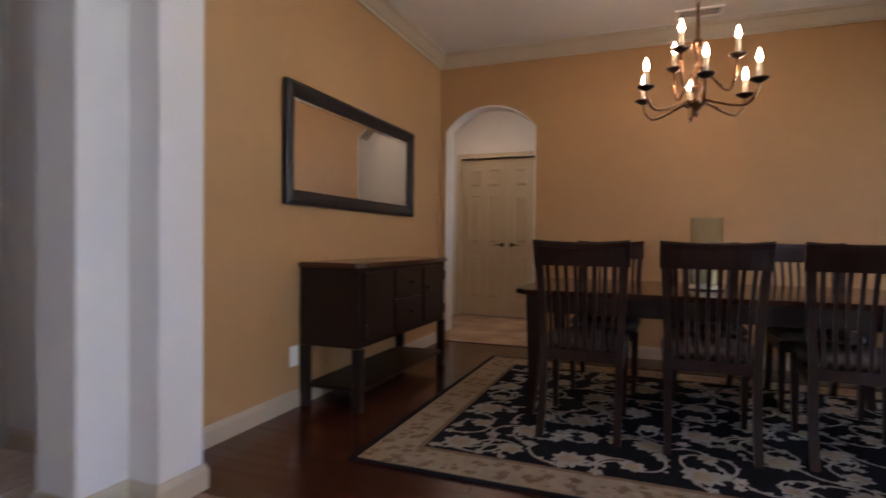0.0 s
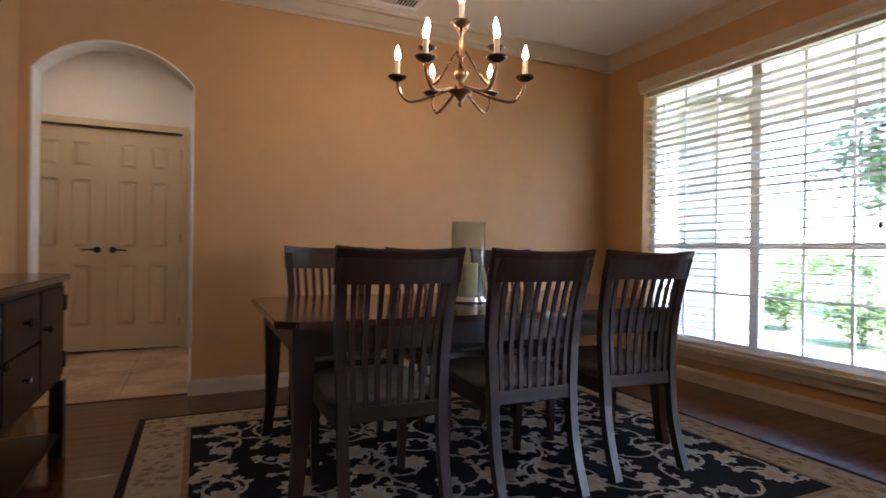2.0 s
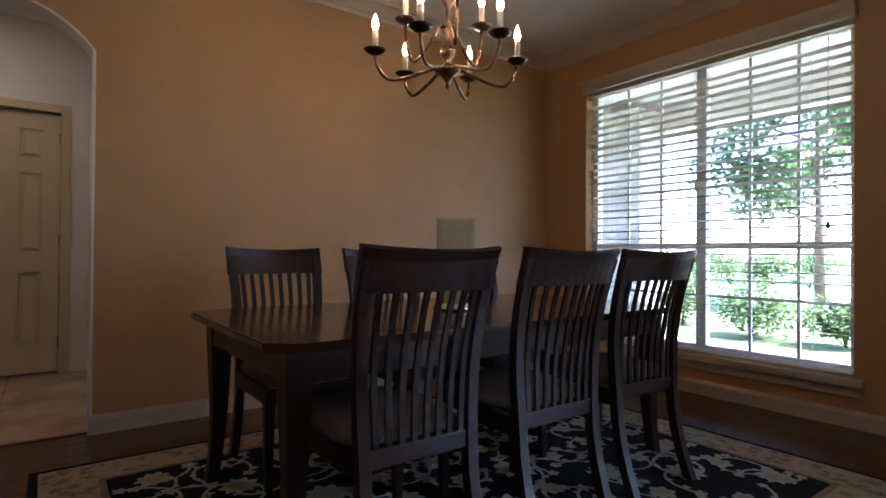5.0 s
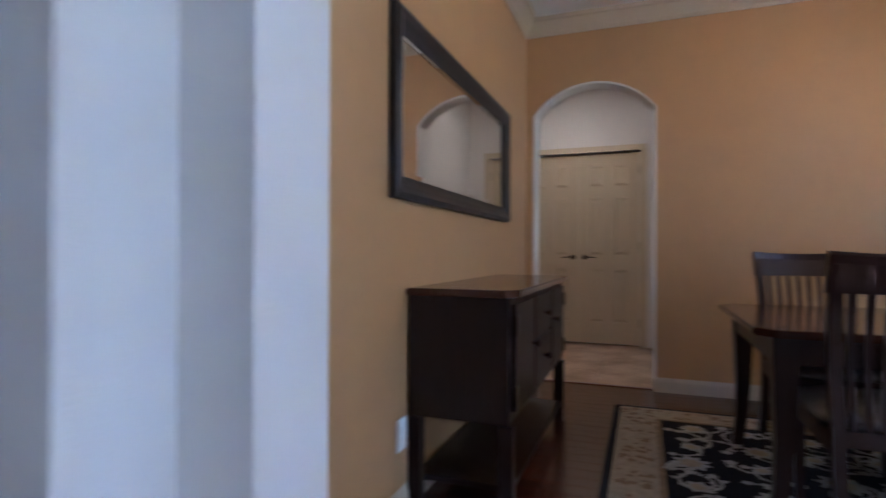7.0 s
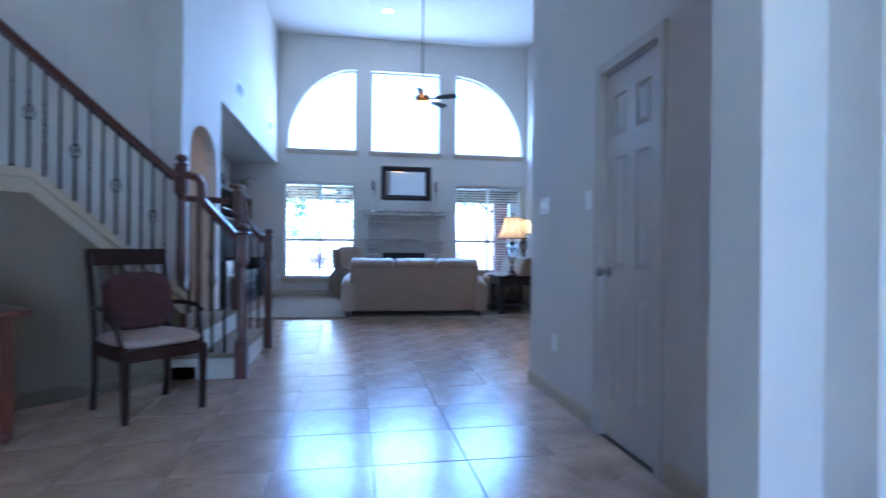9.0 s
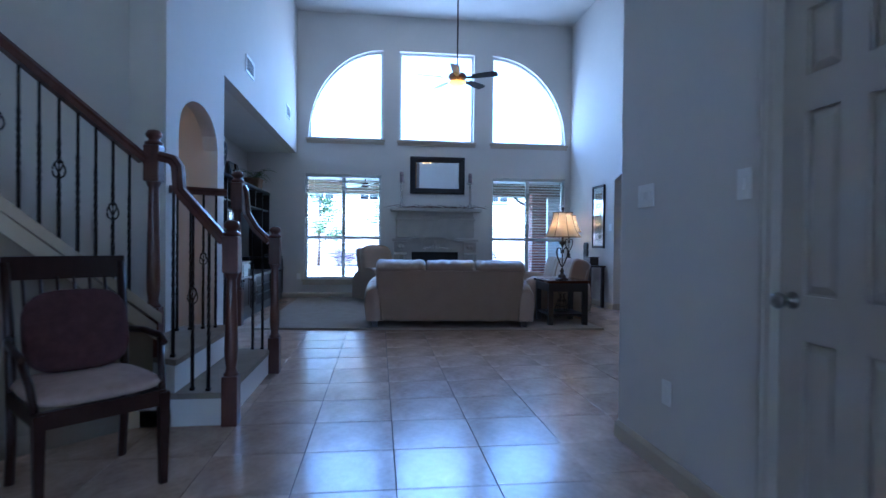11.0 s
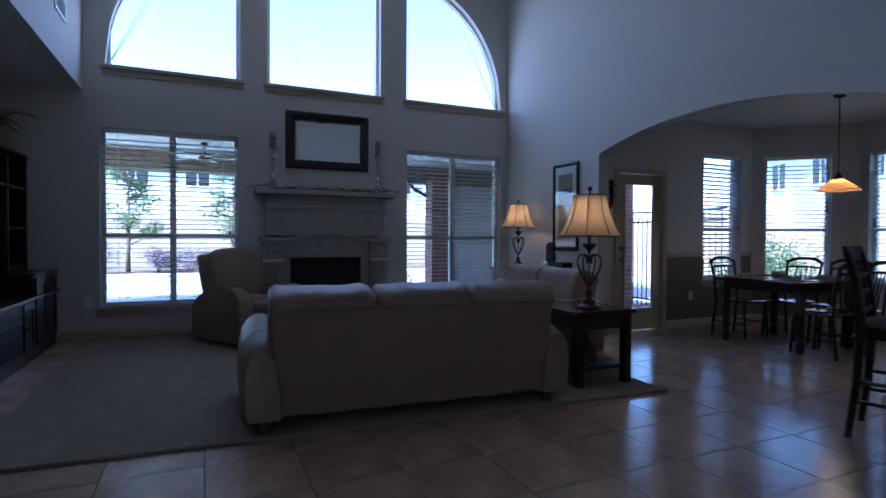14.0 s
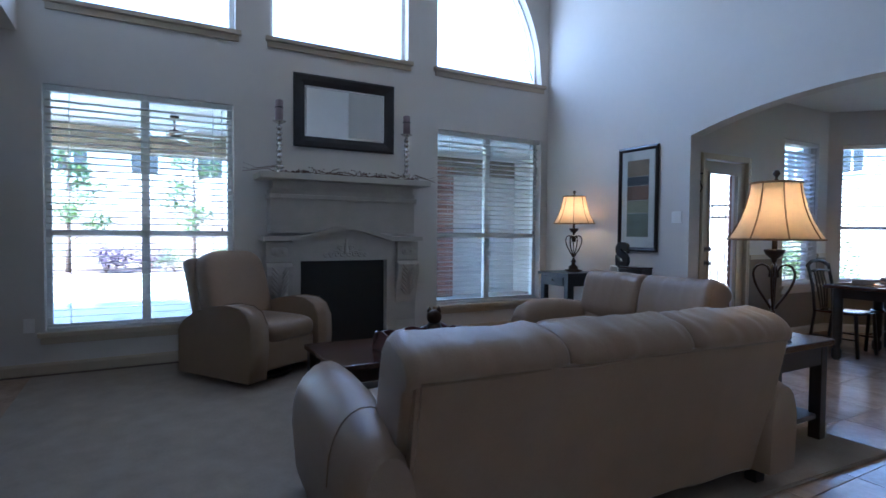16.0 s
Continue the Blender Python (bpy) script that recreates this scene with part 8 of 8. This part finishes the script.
def leaf_cloud(b, rnd, c, s, n, size):
    for k in range(n):
        while True:
            p = Vector((rnd.uniform(-1, 1), rnd.uniform(-1, 1), rnd.uniform(-1, 1)))
            if 0.15 < p.length < 1:
                break
        p = Vector((c[0] + p.x * s[0], c[1] + p.y * s[1], c[2] + p.z * s[2]))
        d = Vector((rnd.uniform(-1, 1), rnd.uniform(-1, 1), rnd.uniform(-0.6, 0.8))).normalized()
        w = d.cross(Vector((rnd.uniform(-1, 1), rnd.uniform(-1, 1), 1))).normalized()
        L = size * rnd.uniform(0.6, 1.3)
        b.faces.new([b.verts.new(v) for v in (p, p + d * L * 0.5 + w * L * 0.28, p + d * L, p + d * L * 0.5 - w * L * 0.28)])


def tree(x, y, h, spread, seed, label, leaves=1600, size=0.11, low=0.3):
    r = random.Random(seed)
    e = thing("tree", pose(x, y, -0.15), label, "tree")
    b, lf = bmesh.new(), bmesh.new()
    tube(b, [(0, 0, 0), (0.03, 0.02, h * 0.3), (-0.02, 0.04, h * 0.6), (0, 0, h * 0.9)], 0.03 + 0.012 * h, 8, 0.015)
    k = 0
    for k in range(14):
        z = h * (low + (0.95 - low) * k / 14)
        a = r.uniform(0, 6.28)
        L = spread * (1.1 - 0.6 * k / 14) * r.uniform(0.6, 1.1)
        tip = Vector((L * math.cos(a), L * math.sin(a), z + L * 0.5))
        tube(b, [(0, 0, z), tuple(tip * 0.5 + Vector((0, 0, z * 0.5 - 0.05))), tuple(tip)], 0.012 + 0.004 * h, 6, 0.005)
        for q in range(3):
            f = r.uniform(0.45, 1.05)
            c = Vector((tip.x * f, tip.y * f, z + (tip.z - z) * f))
            leaf_cloud(lf, r, c + Vector((r.uniform(-.1, .1), r.uniform(-.1, .1), 0)), (spread * 0.30, spread * 0.30, spread * 0.24), leaves // 42, size)
    part("trunk", b, M_BARK, e)
    part("crown", lf, M_LEAF, e)


tree(-22.2, -1.7, 3.6, 0.85, 1, "slim young garden tree by the fence")
tree(-22.4, 1.05, 4.0, 0.9, 2, "slim young garden tree by the fence")
tree(-22.3, 3.9, 3.4, 0.8, 3, "slim young garden tree by the fence")
tree(12.5, 6.3, 7.0, 2.6, 4, "broad green street tree in front of the house", 9000, 0.17, 0.26)
tree(26.0, 9.5, 8.0, 3.2, 5, "broad green tree across the street", 2600, 0.34)
tree(22.0, -4.0, 7.0, 3.0, 6, "broad green tree across the street", 2600, 0.34)


def shrub(x, y, z, s, seed, label, n=700, size=0.06, m=None):
    r = random.Random(seed)
    e = thing("shrub", pose(x, y, z), label, "shrub")
    b, st = bmesh.new(), bmesh.new()
    for k in range(7):
        a = r.uniform(0, 6.28)
        c = Vector((s * 0.5 * math.cos(a) * r.random(), s * 0.5 * math.sin(a) * r.random(), s * r.uniform(0.35, 0.75)))
        leaf_cloud(b, r, c, (s * 0.5, s * 0.5, s * 0.36), n // 7, size)
        tube(st, [(0, 0, 0), tuple(c)], 0.01, 5, 0.005)
    part("leaves", b, m or M_LEAF, e)
    part("stems", st, M_BARK, e)


for k in range(5):
    shrub(20.6, 9.3 + 1.35 * k, -0.16, 1.4, 60 + k, "clipped green hedge shrub across the street", 1200, 0.14)
M_PURPLE = mat("purple_shrub_leaf", (0.075, 0.05, 0.085), 0.6, var=0.4, scale=9)
for k, (x, y, s) in enumerate(((-21.6, -0.9, 0.7), (-21.5, -0.1, 0.75), (-21.6, 2.3, 0.7), (-21.5, 4.6, 0.8))):
    shrub(x, y, 0.2, s, 20 + k, "low purple-leaved garden shrub", 1600, 0.06, M_PURPLE)
for k, (x, y, s) in enumerate(((-21.4, 0.55, 0.7), (-21.5, 1.7, 0.65), (-21.6, -2.4, 0.8))):
    shrub(x, y, 0.2, s, 30 + k, "low green garden shrub")
shrub(-12.2, 10.8, -0.1, 1.35, 41, "rounded bright green bush outside the bay", 3500, 0.08)
shrub(-15.4, 3.9, -0.03, 0.75, 42, "small potted green shrub on the patio")
for k, (x, y, s) in enumerate(((7.0, 5.3, 0.85), (7.4, 6.5, 0.8), (7.0, 4.2, 0.6), (7.4, 7.8, 0.9), (7.1, 3.2, 0.6))):
    shrub(x, y, -0.16, s, 50 + k, "green front garden shrub", 2600, 0.07)


def house(x, y, rz, w, d, h, label, floors=2):
    e = thing("house", pose(x, y, -0.15, 0, 0, rz), label, "house")
    b = bmesh.new()
    box(b, -w / 2, w / 2, 0, d, 0, h)
    part("wall", b, M_STUCCO, e)
    b = bmesh.new()
    lo = [b.verts.new(p) for p in ((-w / 2 - 0.5, -0.5, h), (w / 2 + 0.5, -0.5, h), (w / 2 + 0.5, d + 0.5, h), (-w / 2 - 0.5, d + 0.5, h))]
    hi = [b.verts.new(p) for p in ((-w / 2 + d * 0.4, d / 2, h + d * 0.3), (w / 2 - d * 0.4, d / 2, h + d * 0.3))]
    for q in ((lo[0], lo[1], hi[1], hi[0]), (lo[1], lo[2], hi[1]), (lo[2], lo[3], hi[0], hi[1]), (lo[3], lo[0], hi[0]), tuple(lo[::-1])):
        b.faces.new(q)
    part("roof", b, M_ROOF, e)
    for f in range(floors):
        n = int(w / 2.6)
        for k in range(n):
            xc = -w / 2 + (k + 0.5) * w / n
            z = 0.9 + 2.9 * f
            b = bmesh.new()
            for a, c, p, q in ((-0.6, 0.6, 0, 0.07), (-0.6, 0.6, 1.33, 1.4), (-0.6, -0.53, 0.07, 1.33), (0.53, 0.6, 0.07, 1.33), (-0.03, 0.03, 0.07, 1.33)):
                box(b, xc + a, xc + c, -0.06, -0.001, z + p, z + q)
            wi = part("window", b, M_WHITE, e)
            b = bmesh.new()
            box(b, xc - 0.53, xc + 0.53, -0.03, -0.001, z + 0.07, z + 1.33)
            part("pane", b, M_SCREEN, wi)


house(-17.0, 24.0, -25, 15, 8, 5.6, "white two-storey neighbour house with a grey roof")
house(-34.0, 4.0, 90, 16, 8, 5.6, "white two-storey house beyond the fence")
house(44.0, 6.0, -90, 15, 8, 3.2, "white one-storey house across the street", 1)

pfan = thing("patio_fan", pose(-14.8, 0.25, 0), "dark patio ceiling fan with pale blades", "ceiling fan")
b = bmesh.new()
lathe(b, [(0, 2.779), (0.06, 2.779), (0.05, 2.74), (0.012, 2.72), (0.012, 2.60), (0.09, 2.58), (0.11, 2.54), (0.09, 2.50), (0.05, 2.47), (0, 2.46)], 18)
part("motor", b, M_DARKMETAL, pfan)
for k in range(5):
    b = bmesh.new()
    slab(b, [(0.12, -0.05), (0.55, -0.07), (0.58, 0.0), (0.55, 0.07), (0.12, 0.05)], -0.005, 0.005)
    for v in b.verts:
        v.co = pose(0, 0, 2.53, 0, 0, 20 + 72 * k) @ pose(0, 0, 0, 12, 0, 0) @ v.co
    part("blade", b, M_PLATE, pfan)

# ---- pieces of the floors ----
TX, TY, GX, GY = -5.119, 0.690, 0.467, 0.467
g = 0.005
b = bmesh.new()
box(b, g / 2, GX - g / 2, g / 2, GY - g / 2, -0.006, 0.0, 0.0015)
me_tile = bpy.data.meshes.new("tile")
bmesh.ops.recalc_face_normals(b, faces=b.faces)
b.to_mesh(me_tile)
b.free()
me_tile.materials.append(M_TILE)
rest = bmesh.new()
rnd = random.Random(2)


def inside(x0, x1, y0, y1):
    cx, cy = (x0 + x1) / 2, (y0 + y1) / 2
    if x0 > -12.0 + 0.1 and x1 < -8.3 and y0 > -0.9 and y1 < 3.45:
        return False
    if cy < HN:
        return -12.3 < cx < 2.9 and cy > -3.8
    if cy < LN:
        return -12.3 < cx < -3.1
    return -10.4 < cx < -3.1 and cy < 8.6


for i in range(-16, 18):
    for j in range(-10, 18):
        x0, y0 = TX + i * GX, TY + j * GY
        x1, y1 = x0 + GX, y0 + GY
        if not inside(x0, x1, y0, y1):
            continue
        if (-8.6 < x0 < -1.6 and -1.2 < y0 < 3.6) or (-10.3 < x0 < -6.5 and 3.3 < y0 < 6.0):
            if y1 > HN and x0 > -4.6 and y0 < 3.6:
                continue
            o = new("tile", me_tile)
            o.parent = floor
            o.matrix_basis = pose(x0, y0, rnd.uniform(-0.0006, 0.0004), rnd.uniform(-0.06, 0.06), rnd.uniform(-0.06, 0.06), 0)
        else:
            x1c, y1c = min(x1, 2.82), y1
            if y0 < HN < y1 and x0 > -4.3:
                y1c = HN - 0.002
            box(rest, x0 + g / 2, x1c - g / 2, y0 + g / 2, y1c - g / 2, -0.006, 0.0)
for i in range(5):
    for j in range(4):
        box(rest, -2.45 + i * GX, -2.45 + (i + 1) * GX - g, 5.31 + j * GY, 5.31 + (j + 1) * GY - g, -0.006, 0.0)
for i in range(8):
    x0 = -4.26 + i * GX
    if x0 < -1.9:
        box(rest, x0, min(-1.76, x0 + GX - g), HN - 0.38, HN - 0.004, -0.006, -0.0004)
rs = part("tile_rest", rest, M_TILE, floor)
tagged(rs, "beige ceramic tiles", kind="stuff")
b = bmesh.new()
box(b, -1.74, 2.82, 1.885, 1.905, -0.006, 0.006, 0.003)
box(b, AX0, AX1, DN + 0.04, DN + 0.075, -0.006, 0.006, 0.003)
struct("trim_threshold", b, M_CHERRY, "red-brown wooden floor threshold", "trim")

PWD = 0.092
b = bmesh.new()
box(b, 0.0008, 1.1992, 0.0008, PWD - 0.0008, -0.006, 0.0, 0.001)
me_plank = bpy.data.meshes.new("floorboard")
bmesh.ops.recalc_face_normals(b, faces=b.faces)
b.to_mesh(me_plank)
b.free()
me_plank.materials.append(M_PLANK)
row = 0
y = 1.906
while y < DN + 0.03:
    x = -1.70 - (row * 0.437) % 1.2
    while x < DE:
        x0, x1 = max(x, -1.69), min(x + 1.2, DE - 0.005)
        if x1 - x0 > 0.02:
            o = new("floorboard", me_plank)
            o.parent = floor_wood
            o.matrix_basis = pose(x0, y, rnd.uniform(-0.0004, 0.0003)) @ Matrix.Diagonal(((x1 - x0) / 1.2, 1, 1, 1))
        x += 1.2
    y += PWD
    row += 1
